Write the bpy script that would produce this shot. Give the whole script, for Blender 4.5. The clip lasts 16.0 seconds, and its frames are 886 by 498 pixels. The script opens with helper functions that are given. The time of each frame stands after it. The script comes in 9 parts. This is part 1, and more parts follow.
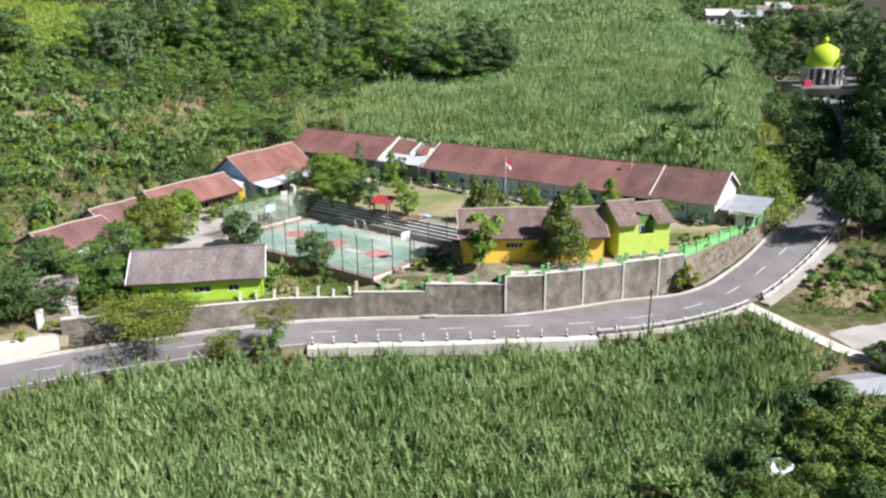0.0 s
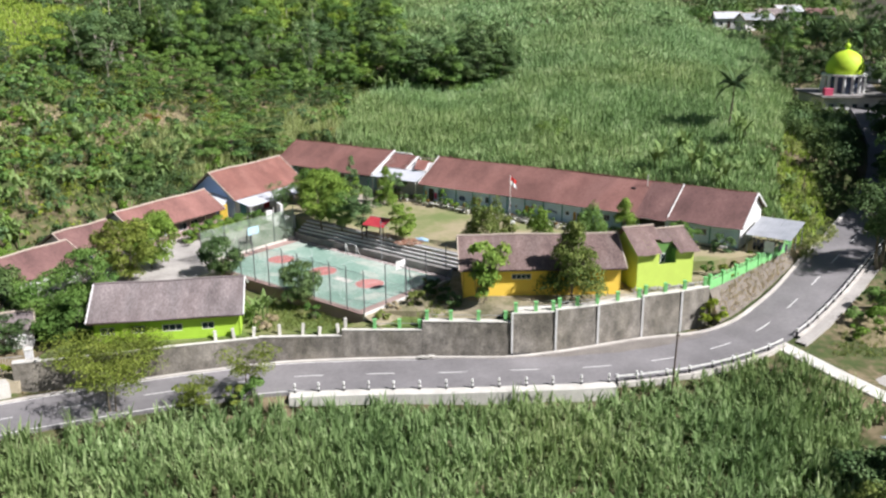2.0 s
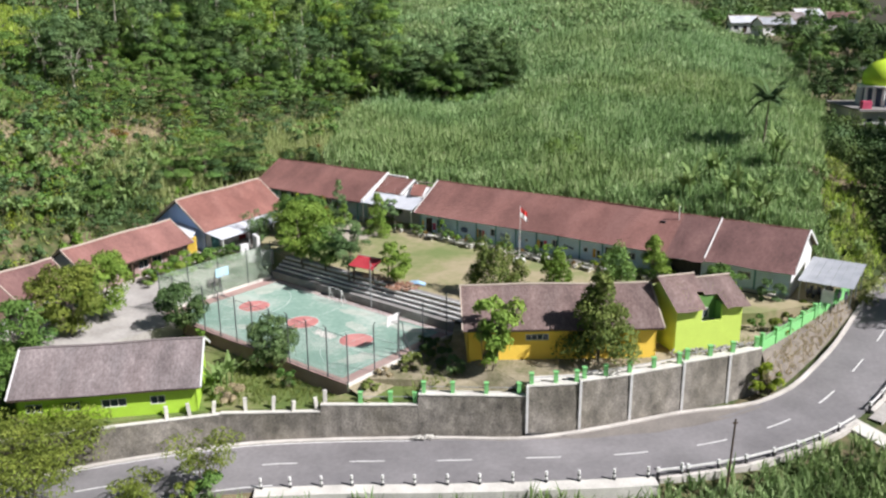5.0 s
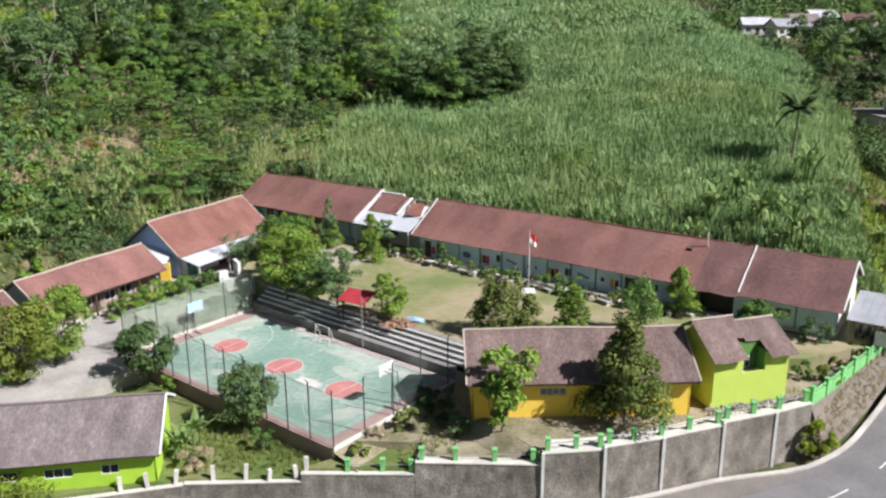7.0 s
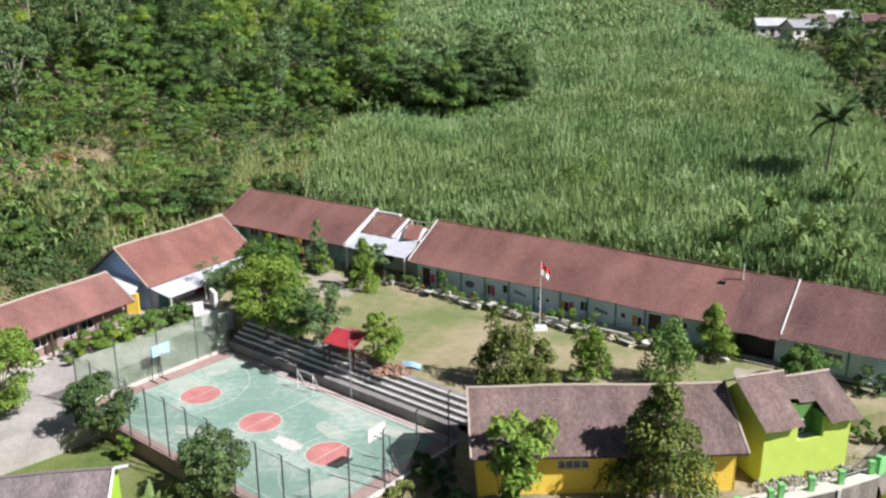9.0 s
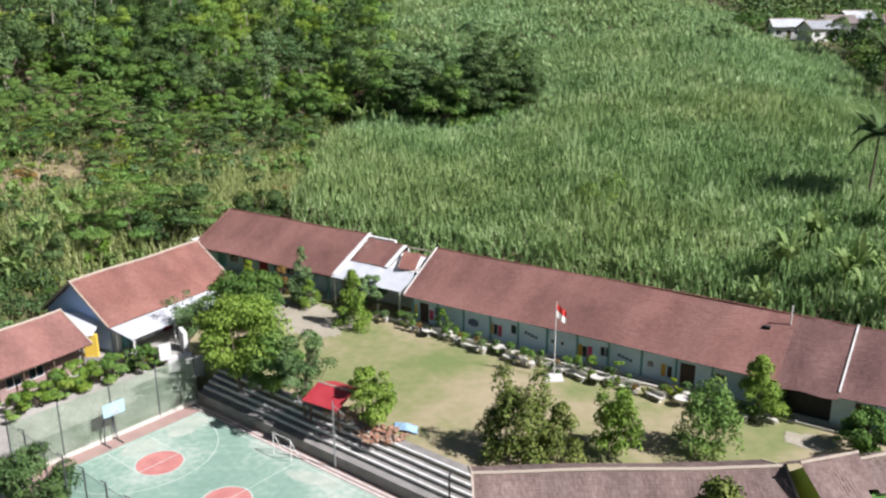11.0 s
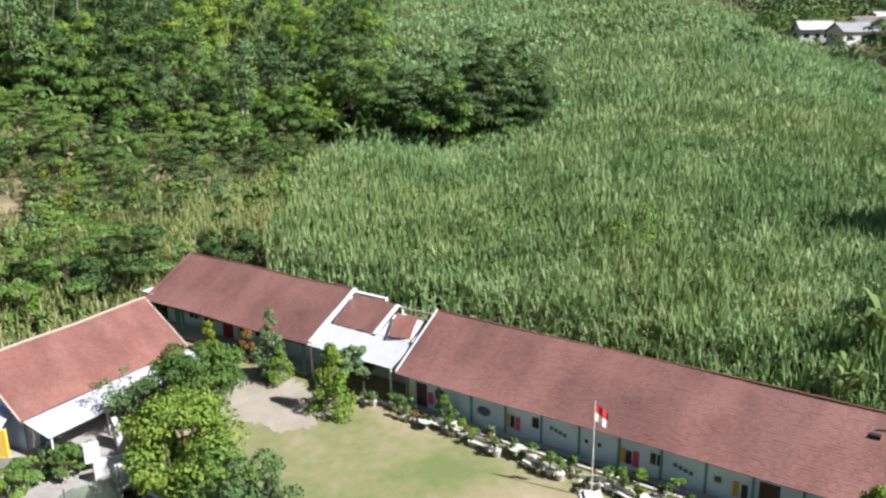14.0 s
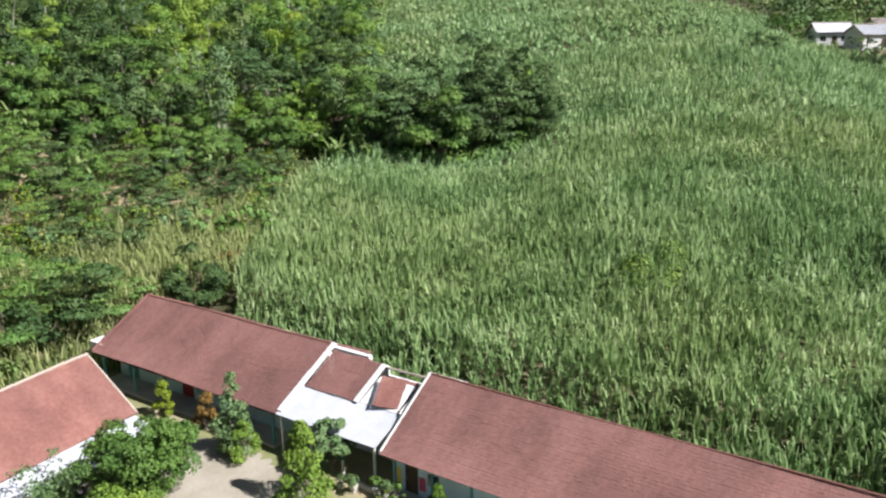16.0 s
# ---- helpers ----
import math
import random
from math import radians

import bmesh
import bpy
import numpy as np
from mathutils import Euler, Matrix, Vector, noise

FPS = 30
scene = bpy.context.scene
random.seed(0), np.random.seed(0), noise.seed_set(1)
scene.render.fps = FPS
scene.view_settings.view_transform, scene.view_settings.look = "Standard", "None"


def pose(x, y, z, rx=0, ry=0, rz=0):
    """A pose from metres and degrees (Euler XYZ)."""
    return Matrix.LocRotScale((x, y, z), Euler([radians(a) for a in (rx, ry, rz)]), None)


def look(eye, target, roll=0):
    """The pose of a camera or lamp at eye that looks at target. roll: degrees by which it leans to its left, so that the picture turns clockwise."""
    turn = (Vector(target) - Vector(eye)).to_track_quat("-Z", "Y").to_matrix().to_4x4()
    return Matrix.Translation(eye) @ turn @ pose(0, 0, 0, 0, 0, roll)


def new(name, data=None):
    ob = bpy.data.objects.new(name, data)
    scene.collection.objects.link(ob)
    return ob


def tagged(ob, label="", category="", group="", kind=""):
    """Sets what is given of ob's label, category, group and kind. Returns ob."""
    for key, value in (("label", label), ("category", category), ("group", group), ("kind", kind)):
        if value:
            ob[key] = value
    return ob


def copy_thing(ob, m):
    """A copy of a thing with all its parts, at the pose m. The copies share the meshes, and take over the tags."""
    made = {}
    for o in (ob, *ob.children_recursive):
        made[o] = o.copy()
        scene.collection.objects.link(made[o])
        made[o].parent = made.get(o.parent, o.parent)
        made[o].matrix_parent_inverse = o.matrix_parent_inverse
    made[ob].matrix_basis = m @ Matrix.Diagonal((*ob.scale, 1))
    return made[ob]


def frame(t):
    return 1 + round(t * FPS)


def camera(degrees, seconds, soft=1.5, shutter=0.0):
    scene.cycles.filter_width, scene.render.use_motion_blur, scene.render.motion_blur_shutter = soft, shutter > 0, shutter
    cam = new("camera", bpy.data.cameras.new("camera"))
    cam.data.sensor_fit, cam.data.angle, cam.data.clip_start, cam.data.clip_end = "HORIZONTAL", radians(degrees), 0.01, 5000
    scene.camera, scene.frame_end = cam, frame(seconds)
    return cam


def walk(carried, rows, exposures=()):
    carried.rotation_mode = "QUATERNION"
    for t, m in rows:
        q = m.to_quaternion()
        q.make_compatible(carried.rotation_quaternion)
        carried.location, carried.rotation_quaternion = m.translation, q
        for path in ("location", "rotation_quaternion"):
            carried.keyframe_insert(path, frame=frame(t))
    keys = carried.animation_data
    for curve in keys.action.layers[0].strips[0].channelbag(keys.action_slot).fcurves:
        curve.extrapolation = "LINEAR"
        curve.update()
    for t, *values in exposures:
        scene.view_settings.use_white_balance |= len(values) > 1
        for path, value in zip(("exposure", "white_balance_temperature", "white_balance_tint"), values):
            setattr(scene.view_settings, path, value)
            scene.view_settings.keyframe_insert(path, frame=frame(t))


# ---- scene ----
cam = camera(55.5, 16.0, 2.4)
# seconds, x, y, z, tilt, lean, yaw
ROWS = [
    (0, 0.00, 0.00, 33.38, 73.24, 0.56, 0.01),
    (0.5, -0.03, 2.81, 33.45, 73.26, 0.53, -0.03),
    (1, -0.06, 5.61, 33.52, 73.27, 0.51, -0.07),
    (1.5, -0.08, 8.39, 33.59, 73.29, 0.48, -0.11),
    (2, -0.10, 11.17, 33.68, 73.30, 0.46, -0.14),
    (2.5, -0.11, 13.93, 33.75, 73.32, 0.44, -0.17),
    (3, -0.13, 16.69, 33.81, 73.33, 0.42, -0.20),
    (3.5, -0.15, 19.47, 33.87, 73.34, 0.40, -0.22),
    (4, -0.19, 22.26, 33.92, 73.36, 0.39, -0.24),
    (6.5, -0.30, 36.46, 33.96, 73.41, 0.33, -0.37),
    (7, -0.34, 39.27, 33.97, 73.42, 0.32, -0.38),
    (7.5, -0.36, 42.06, 33.98, 73.42, 0.32, -0.38),
    (8, -0.32, 44.85, 33.98, 73.42, 0.32, -0.37),
    (8.5, -0.26, 47.64, 33.98, 73.41, 0.32, -0.35),
    (9, -0.19, 50.46, 33.98, 73.41, 0.33, -0.33),
    (11.5, -0.02, 64.88, 33.97, 73.45, 0.43, -0.26),
    (12, -0.01, 67.83, 34.01, 73.47, 0.48, -0.25),
    (12.5, -0.01, 70.83, 34.05, 73.48, 0.53, -0.25),
    (13, -0.02, 73.86, 34.08, 73.50, 0.57, -0.25),
    (13.5, -0.03, 76.91, 34.09, 73.52, 0.61, -0.26),
    (14, -0.02, 79.96, 34.07, 73.53, 0.64, -0.26),
    (14.5, 0.03, 83.01, 34.10, 73.55, 0.69, -0.28),
    (15, 0.14, 86.04, 34.13, 73.56, 0.73, -0.32),
    (15.5, 0.28, 89.05, 34.19, 73.58, 0.79, -0.37),
    (16, 0.39, 92.06, 34.28, 73.60, 0.84, -0.41),
]
walk(cam, [(t, pose(x, y, z, 0, 0, yaw) @ pose(0, 0, 0, tilt, 0, 0) @ pose(0, 0, 0, 0, 0, -lean)) for t, x, y, z, tilt, lean, yaw in ROWS],
     exposures=[(0, 0.73), (4, 0.65), (7.5, 0.54), (9, 0.58), (11.5, 0.66), (13.5, 0.74), (16, 0.79)])

from mathutils.geometry import tessellate_polygon

# ---------- light ----------
SUN = Vector((0.9, -0.44, 1.0)).normalized()
world = bpy.data.worlds.new("sky")
scene.world = world
world.use_nodes = True
wn = world.node_tree
sky = wn.nodes.new("ShaderNodeTexSky")
sky.sky_type = "NISHITA"
sky.sun_disc = False
sky.sun_elevation = math.asin(SUN.z)
sky.sun_rotation = math.atan2(SUN.x, SUN.y)
wn.links.new(sky.outputs[0], wn.nodes["Background"].inputs[0])
wn.nodes["Background"].inputs[1].default_value = 0.032
sun = new("sun", bpy.data.lights.new("sun", "SUN"))
sun.data.energy, sun.data.angle, sun.data.color = 5.0, radians(0.53), (0.985, 0.96, 1.0)
sun.matrix_world = look(SUN * 200, (0, 0, 0))


# ---------- materials ----------
def material(name, stops, scale=2.0, rough=0.8, metal=0.0, bump=0.0, bump_scale=30.0, fine=0.35, island=0.0,
             translucent=0.0, coords="Object", stretch=(1, 1, 1), wave=None, detail=6.0, spread=(0.3, 0.7), objects=0.0, tint=None):
    """Colours run along stops by coarse and fine noise; island varies pieces, objects varies whole copies."""
    m = bpy.data.materials.new(name)
    m.use_nodes = True
    t = m.node_tree
    n, link = t.nodes.new, t.links.new
    bsdf = t.nodes["Principled BSDF"]
    tc = n("ShaderNodeTexCoord")
    mp = n("ShaderNodeMapping")
    mp.inputs["Scale"].default_value = stretch
    if coords == "World":
        geo = n("ShaderNodeNewGeometry")
        link(geo.outputs["Position"], mp.inputs[0])
    else:
        link(tc.outputs[coords], mp.inputs[0])
    big = n("ShaderNodeTexNoise")
    big.inputs["Scale"].default_value, big.inputs["Detail"].default_value = scale, detail
    small = n("ShaderNodeTexNoise")
    small.inputs["Scale"].default_value, small.inputs["Detail"].default_value = scale * 11, 4.0
    link(mp.outputs[0], big.inputs["Vector"])
    link(mp.outputs[0], small.inputs["Vector"])

    def mixed(a, b, w):
        x = n("ShaderNodeMix")
        x.data_type = "FLOAT"
        x.inputs[0].default_value = w
        link(a, x.inputs[2])
        link(b, x.inputs[3])
        return x.outputs[0]

    value = mixed(big.outputs["Fac"], small.outputs["Fac"], fine)
    stretch_map = n("ShaderNodeMapRange")
    stretch_map.inputs[1].default_value, stretch_map.inputs[2].default_value = spread
    link(value, stretch_map.inputs[0])
    value = stretch_map.outputs[0]
    if island:
        geo2 = n("ShaderNodeNewGeometry")
        value = mixed(value, geo2.outputs["Random Per Island"], island)
    if objects:
        info = n("ShaderNodeObjectInfo")
        value = mixed(value, info.outputs["Random"], objects)
    ramp = n("ShaderNodeValToRGB")
    while len(ramp.color_ramp.elements) < len(stops):
        ramp.color_ramp.elements.new(0.5)
    for e, (at, c) in zip(ramp.color_ramp.elements, stops):
        e.position, e.color = at, (*c, 1)
    link(value, ramp.inputs[0])
    colour = ramp.outputs[0]
    if tint:
        # broad patches: the colour is multiplied by one of two tints
        at, one, other, run = tint
        mp2 = n("ShaderNodeMapping")
        mp2.inputs["Scale"].default_value = run
        link(mp.inputs[0].links[0].from_socket, mp2.inputs[0])
        wide = n("ShaderNodeTexNoise")
        wide.inputs["Scale"].default_value, wide.inputs["Detail"].default_value = at, 3.0
        link(mp2.outputs[0], wide.inputs["Vector"])
        tr2 = n("ShaderNodeValToRGB")
        for e, (pos, c) in zip(tr2.color_ramp.elements, ((0.4, one), (0.62, other))):
            e.position, e.color = pos, (*c, 1)
        link(wide.outputs["Fac"], tr2.inputs[0])
        mul = n("ShaderNodeMix")
        mul.data_type, mul.blend_type = "RGBA", "MULTIPLY"
        mul.inputs[0].default_value = 1.0
        link(colour, mul.inputs[6])
        link(tr2.outputs[0], mul.inputs[7])
        colour = mul.outputs[2]
    link(colour, bsdf.inputs["Base Color"])
    bsdf.inputs["Roughness"].default_value, bsdf.inputs["Metallic"].default_value = rough, metal
    bsdf.inputs["Specular IOR Level"].default_value = 0.3
    height = None
    if wave:
        w = n("ShaderNodeTexWave")
        w.bands_direction = "X"
        w.inputs["Scale"].default_value = wave
        link(tc.outputs["Object"], w.inputs["Vector"])
        height = w.outputs["Fac"]
    if bump:
        bn = n("ShaderNodeTexNoise")
        bn.inputs["Scale"].default_value, bn.inputs["Detail"].default_value = bump_scale, 5.0
        link(mp.outputs[0], bn.inputs["Vector"])
        height = mixed(height, bn.outputs["Fac"], 0.4) if height else bn.outputs["Fac"]
    if height:
        b = n("ShaderNodeBump")
        b.inputs["Strength"].default_value, b.inputs["Distance"].default_value = max(bump, 0.4), 0.05
        link(height, b.inputs["Height"])
        link(b.outputs[0], bsdf.inputs["Normal"])
    if translucent:
        bsdf.inputs["Specular IOR Level"].default_value = 0.18
        tr = n("ShaderNodeBsdfTranslucent")
        link(colour, tr.inputs[0])
        mix = n("ShaderNodeMixShader")
        mix.inputs[0].default_value = translucent
        link(bsdf.outputs[0], mix.inputs[1])
        link(tr.outputs[0], mix.inputs[2])
        link(mix.outputs[0], t.nodes["Material Output"].inputs[0])
    return m


def two(a, b, lo=0.0, hi=1.0):
    return [(lo, a), (hi, b)]


M = {}
M["soil"] = material("soil", [(0, (0.035, 0.055, 0.016)), (0.5, (0.065, 0.085, 0.026)), (0.78, (0.13, 0.11, 0.058)), (1, (0.2, 0.16, 0.095))],
                     scale=0.09, coords="World", bump=0.6, bump_scale=1.5, rough=0.95, spread=(0.34, 0.6))
M["tan_earth"] = material("tan_earth", [(0, (0.1, 0.105, 0.05)), (0.4, (0.22, 0.18, 0.1)), (1, (0.36, 0.29, 0.19))], scale=0.3, coords="World", bump=0.7, bump_scale=3, rough=0.95, fine=0.4)
M["lawn"] = material("lawn", [(0, (0.16, 0.2, 0.07)), (0.33, (0.235, 0.236, 0.108)), (0.6, (0.32, 0.275, 0.162)), (1, (0.4, 0.33, 0.22))],
                     scale=0.11, coords="World", bump=0.4, bump_scale=8, rough=0.95, fine=0.2, spread=(0.35, 0.66))
M["grass"] = material("garden_grass", [(0, (0.06, 0.1, 0.025)), (0.5, (0.13, 0.175, 0.045)), (1, (0.24, 0.22, 0.11))], scale=0.25, coords="World",
                      bump=0.7, bump_scale=6, rough=0.95)
M["concrete"] = material("concrete", two((0.38, 0.35, 0.31), (0.66, 0.62, 0.56)), scale=0.35, coords="World", bump=0.2, bump_scale=14, rough=0.9)
M["yard_concrete"] = material("yard_concrete", two((0.27, 0.25, 0.225), (0.5, 0.47, 0.43)), scale=0.3, coords="World", bump=0.2, bump_scale=14, rough=0.9)
M["step_concrete"] = material("step_concrete", two((0.16, 0.15, 0.14), (0.33, 0.31, 0.29)), scale=0.9, coords="World", bump=0.2, bump_scale=14, rough=0.9, fine=0.5)
M["pale_concrete"] = material("pale_concrete", two((0.45, 0.43, 0.38), (0.72, 0.69, 0.62)), scale=0.5, coords="World", bump=0.2, bump_scale=14, rough=0.9)
M["worn_yard"] = material("worn_yard", two((0.28, 0.25, 0.18), (0.43, 0.385, 0.315)), scale=0.4, coords="World", bump=0.3, bump_scale=10, rough=0.95)
M["dry_bank"] = material("dry_bank", [(0, (0.095, 0.11, 0.04)), (0.4, (0.24, 0.21, 0.13)), (1, (0.42, 0.36, 0.26))], scale=0.35, coords="World", bump=0.7,
                         bump_scale=5, rough=0.95)
M["asphalt"] = material("asphalt", two((0.17, 0.163, 0.166), (0.27, 0.26, 0.265)), scale=0.22, coords="World", bump=0.25, bump_scale=40, rough=0.85, tint=(0.09, (0.84, 0.83, 0.81), (1.04, 1.02, 0.99), (1, 1, 1)))
M["road_dirt"] = material("road_dirt", two((0.15, 0.135, 0.12), (0.26, 0.235, 0.205)), scale=0.5, coords="World", bump=0.5, bump_scale=12, rough=0.95, fine=0.5)
M["white_paint"] = material("white_paint", two((0.55, 0.54, 0.5), (0.82, 0.81, 0.78)), scale=1.5, rough=0.7, coords="World")
M["white_metal"] = material("white_metal", two((0.47, 0.49, 0.52), (0.64, 0.65, 0.67)), scale=0.7, rough=0.5, wave=2.2, bump=0.1)
M["grey_metal"] = material("grey_metal", two((0.36, 0.38, 0.4), (0.52, 0.53, 0.55)), scale=0.7, rough=0.45, metal=0.3, wave=2.2, bump=0.1)
M["stone_wall"] = material("stone_wall", [(0, (0.085, 0.08, 0.07)), (0.4, (0.185, 0.172, 0.15)), (0.7, (0.275, 0.255, 0.222)), (1, (0.44, 0.41, 0.365))], scale=0.9, coords="World",
                           bump=0.8, bump_scale=5, rough=0.95, fine=0.5, stretch=(1, 1, 0.7), spread=(0.32, 0.68), tint=(0.22, (0.82, 0.8, 0.74), (1.1, 1.08, 1.06), (1, 1, 0.5)))
M["red_tile"] = material("red_tile", [(0, (0.15, 0.078, 0.066)), (0.5, (0.255, 0.128, 0.108)), (1, (0.34, 0.19, 0.165))], scale=0.28, island=0.16,
                         bump=0.2, bump_scale=9, rough=0.85, spread=(0.25, 0.75), stretch=(1, 0.45, 1), tint=(0.16, (0.82, 0.8, 0.8), (1.06, 1.03, 1.02), (1.6, 0.5, 1)))
M["bright_tile"] = material("bright_tile", [(0, (0.15, 0.068, 0.055)), (0.5, (0.235, 0.11, 0.088)), (1, (0.3, 0.16, 0.13))], scale=0.3, island=0.15,
                            bump=0.25, bump_scale=12, rough=0.85, tint=(0.16, (0.82, 0.8, 0.8), (1.06, 1.03, 1.02), (1.6, 0.5, 1)))
M["brown_tile"] = material("brown_tile", [(0, (0.11, 0.064, 0.058)), (0.5, (0.19, 0.106, 0.096)), (1, (0.27, 0.16, 0.14))], scale=0.3, island=0.18, stretch=(1, 0.45, 1),
                           bump=0.25, bump_scale=12, rough=0.9, tint=(0.16, (0.82, 0.8, 0.8), (1.06, 1.03, 1.02), (1.6, 0.5, 1)))
M["grey_tile"] = material("grey_tile", [(0, (0.12, 0.098, 0.095)), (0.5, (0.215, 0.182, 0.176)), (1, (0.36, 0.315, 0.305))], scale=0.5, island=0.05,
                          bump=0.3, bump_scale=7, rough=0.95, stretch=(1, 0.16, 1), fine=0.5, tint=(0.2, (0.78, 0.78, 0.78), (1.08, 1.05, 1.04), (1.5, 0.35, 1)))
M["mauve_tile"] = material("mauve_tile", [(0, (0.1, 0.07, 0.063)), (0.5, (0.19, 0.134, 0.12)), (1, (0.31, 0.236, 0.212))], scale=0.5, island=0.05,
                           bump=0.3, bump_scale=7, rough=0.95, stretch=(1, 0.16, 1), fine=0.5, tint=(0.2, (0.78, 0.78, 0.78), (1.08, 1.05, 1.04), (1.5, 0.35, 1)))
M["cream"] = material("cream_mortar", two((0.34, 0.28, 0.22), (0.54, 0.46, 0.38)), scale=1.2, rough=0.9, bump=0.2)


def wall_paint(name, c, wear=0.72):
    return material(name, [(0, tuple(v * wear for v in c)), (0.5, tuple(v * 0.92 for v in c)), (1, c)], scale=0.7, rough=0.8, bump=0.12, bump_scale=18, fine=0.4)


M["teal_wall"] = wall_paint("teal_wall", (0.54, 0.74, 0.79))
M["pale_blue_wall"] = wall_paint("pale_blue_wall", (0.66, 0.82, 0.9), 0.82)
M["pink_board"] = wall_paint("pink_board", (0.6, 0.09, 0.16))
M["recess_green"] = wall_paint("recess_green", (0.13, 0.27, 0.07))
M["teal_dark"] = wall_paint("teal_dark", (0.14, 0.34, 0.33))
M["white_wall"] = wall_paint("white_wall", (0.78, 0.77, 0.74), 0.8)
M["blue_wall"] = wall_paint("blue_wall", (0.46, 0.62, 0.95), 0.9)
M["grey_blue"] = wall_paint("grey_blue", (0.13, 0.16, 0.24))
M["yellow_wall"] = wall_paint("yellow_wall", (0.97, 0.66, 0.1), 0.92)
M["lime_wall"] = wall_paint("lime_wall", (0.52, 0.66, 0.12), 0.85)
M["leaf_green_wall"] = wall_paint("leaf_green_wall", (0.42, 0.66, 0.06), 0.8)
M["green_post"] = wall_paint("green_post", (0.22, 0.56, 0.2), 0.75)
M["pink_wall"] = wall_paint("pink_wall", (0.36, 0.25, 0.225))
M["court_green"] = material("court_green", [(0, (0.17, 0.28, 0.22)), (0.4, (0.24, 0.355, 0.285)), (0.62, (0.37, 0.45, 0.38)), (1, (0.56, 0.57, 0.51))], scale=0.16, coords="World",
                            rough=0.7, fine=0.35, spread=(0.3, 0.75))
M["court_red"] = material("court_red", two((0.4, 0.14, 0.13), (0.6, 0.27, 0.24)), scale=0.8, coords="World", rough=0.75)
M["court_worn"] = material("court_worn", [(0, (0.26, 0.36, 0.29)), (0.45, (0.38, 0.43, 0.36)), (1, (0.58, 0.57, 0.5))], scale=0.7, coords="World", rough=0.85, fine=0.5)
M["court_edge"] = material("court_edge", two((0.3, 0.19, 0.17), (0.42, 0.3, 0.26)), scale=0.5, coords="World", rough=0.8)
M["court_line"] = material("court_line", two((0.4, 0.48, 0.42), (0.66, 0.7, 0.66)), scale=2, coords="World", rough=0.8)
M["steel"] = material("dark_steel", two((0.07, 0.075, 0.08), (0.16, 0.16, 0.17)), scale=3, rough=0.6, metal=0.4)
M["galvanised"] = material("galvanised_steel", two((0.3, 0.31, 0.31), (0.45, 0.46, 0.46)), scale=3, rough=0.5, metal=0.6)
M["net"] = material("fence_net", two((0.16, 0.2, 0.17), (0.3, 0.34, 0.29)), scale=0.6, rough=0.9, coords="World")
M["moss_net"] = material("mossy_net", [(0, (0.13, 0.19, 0.11)), (0.5, (0.27, 0.34, 0.24)), (1, (0.46, 0.5, 0.42))], scale=0.6, rough=0.9, coords="World", fine=0.5)
M["red_sheet"] = material("red_sheet", two((0.35, 0.028, 0.04), (0.5, 0.062, 0.075)), scale=0.8, rough=0.5, wave=3, bump=0.1)
M["red_door"] = wall_paint("red_door", (0.36, 0.055, 0.06))
M["ochre_door"] = wall_paint("ochre_door", (0.62, 0.36, 0.06))
M["dark_wood"] = material("dark_wood", two((0.05, 0.035, 0.025), (0.12, 0.08, 0.055)), scale=2, rough=0.7)
M["wood"] = material("weathered_wood", two((0.26, 0.2, 0.13), (0.44, 0.36, 0.26)), scale=2, rough=0.85, stretch=(1, 1, 0.2))
M["bark"] = material("bark", two((0.09, 0.07, 0.05), (0.24, 0.2, 0.15)), scale=3, rough=0.95, bump=0.6, bump_scale=12, stretch=(1, 1, 0.3))
M["pale_bark"] = material("pale_bark", two((0.26, 0.23, 0.18), (0.5, 0.46, 0.38)), scale=2, rough=0.9, stretch=(1, 1, 0.3))
M["board_blue"] = material("board_blue", two((0.34, 0.56, 0.68), (0.48, 0.7, 0.8)), scale=1.2, rough=0.5)
M["flag_red"] = material("flag_red", two((0.55, 0.03, 0.03), (0.7, 0.06, 0.05)), scale=3, rough=0.8)
M["flag_white"] = material("flag_white", two((0.75, 0.73, 0.72), (0.85, 0.84, 0.83)), scale=3, rough=0.8)
M["black"] = material("black_paint", two((0.015, 0.015, 0.016), (0.04, 0.04, 0.042)), scale=3, rough=0.6)
M["dome"] = material("dome_green", two((0.42, 0.62, 0.03), (0.58, 0.76, 0.06)), scale=0.5, rough=0.6)
M["rubble"] = material("rubble", [(0, (0.24, 0.1, 0.06)), (0.5, (0.36, 0.2, 0.13)), (1, (0.48, 0.4, 0.33))], scale=1.0, island=0.7, rough=0.95)
M["tarp"] = material("blue_tarp", two((0.25, 0.42, 0.6), (0.42, 0.58, 0.72)), scale=1.5, rough=0.6)
M["glass"] = bpy.data.materials.new("window_glass")
M["glass"].use_nodes = True
g = M["glass"].node_tree.nodes["Principled BSDF"]
g.inputs["Base Color"].default_value, g.inputs["Roughness"].default_value = (0.03, 0.045, 0.055, 1), 0.08


def foliage(name, dark, mid, light, island=0.65, translucent=0.3, scale=0.35, objects=0.0, tint=None):
    return material(name, [(0.05, dark), (0.5, mid), (0.95, light)], scale=scale, rough=0.62, island=island, translucent=translucent, objects=objects, tint=tint)


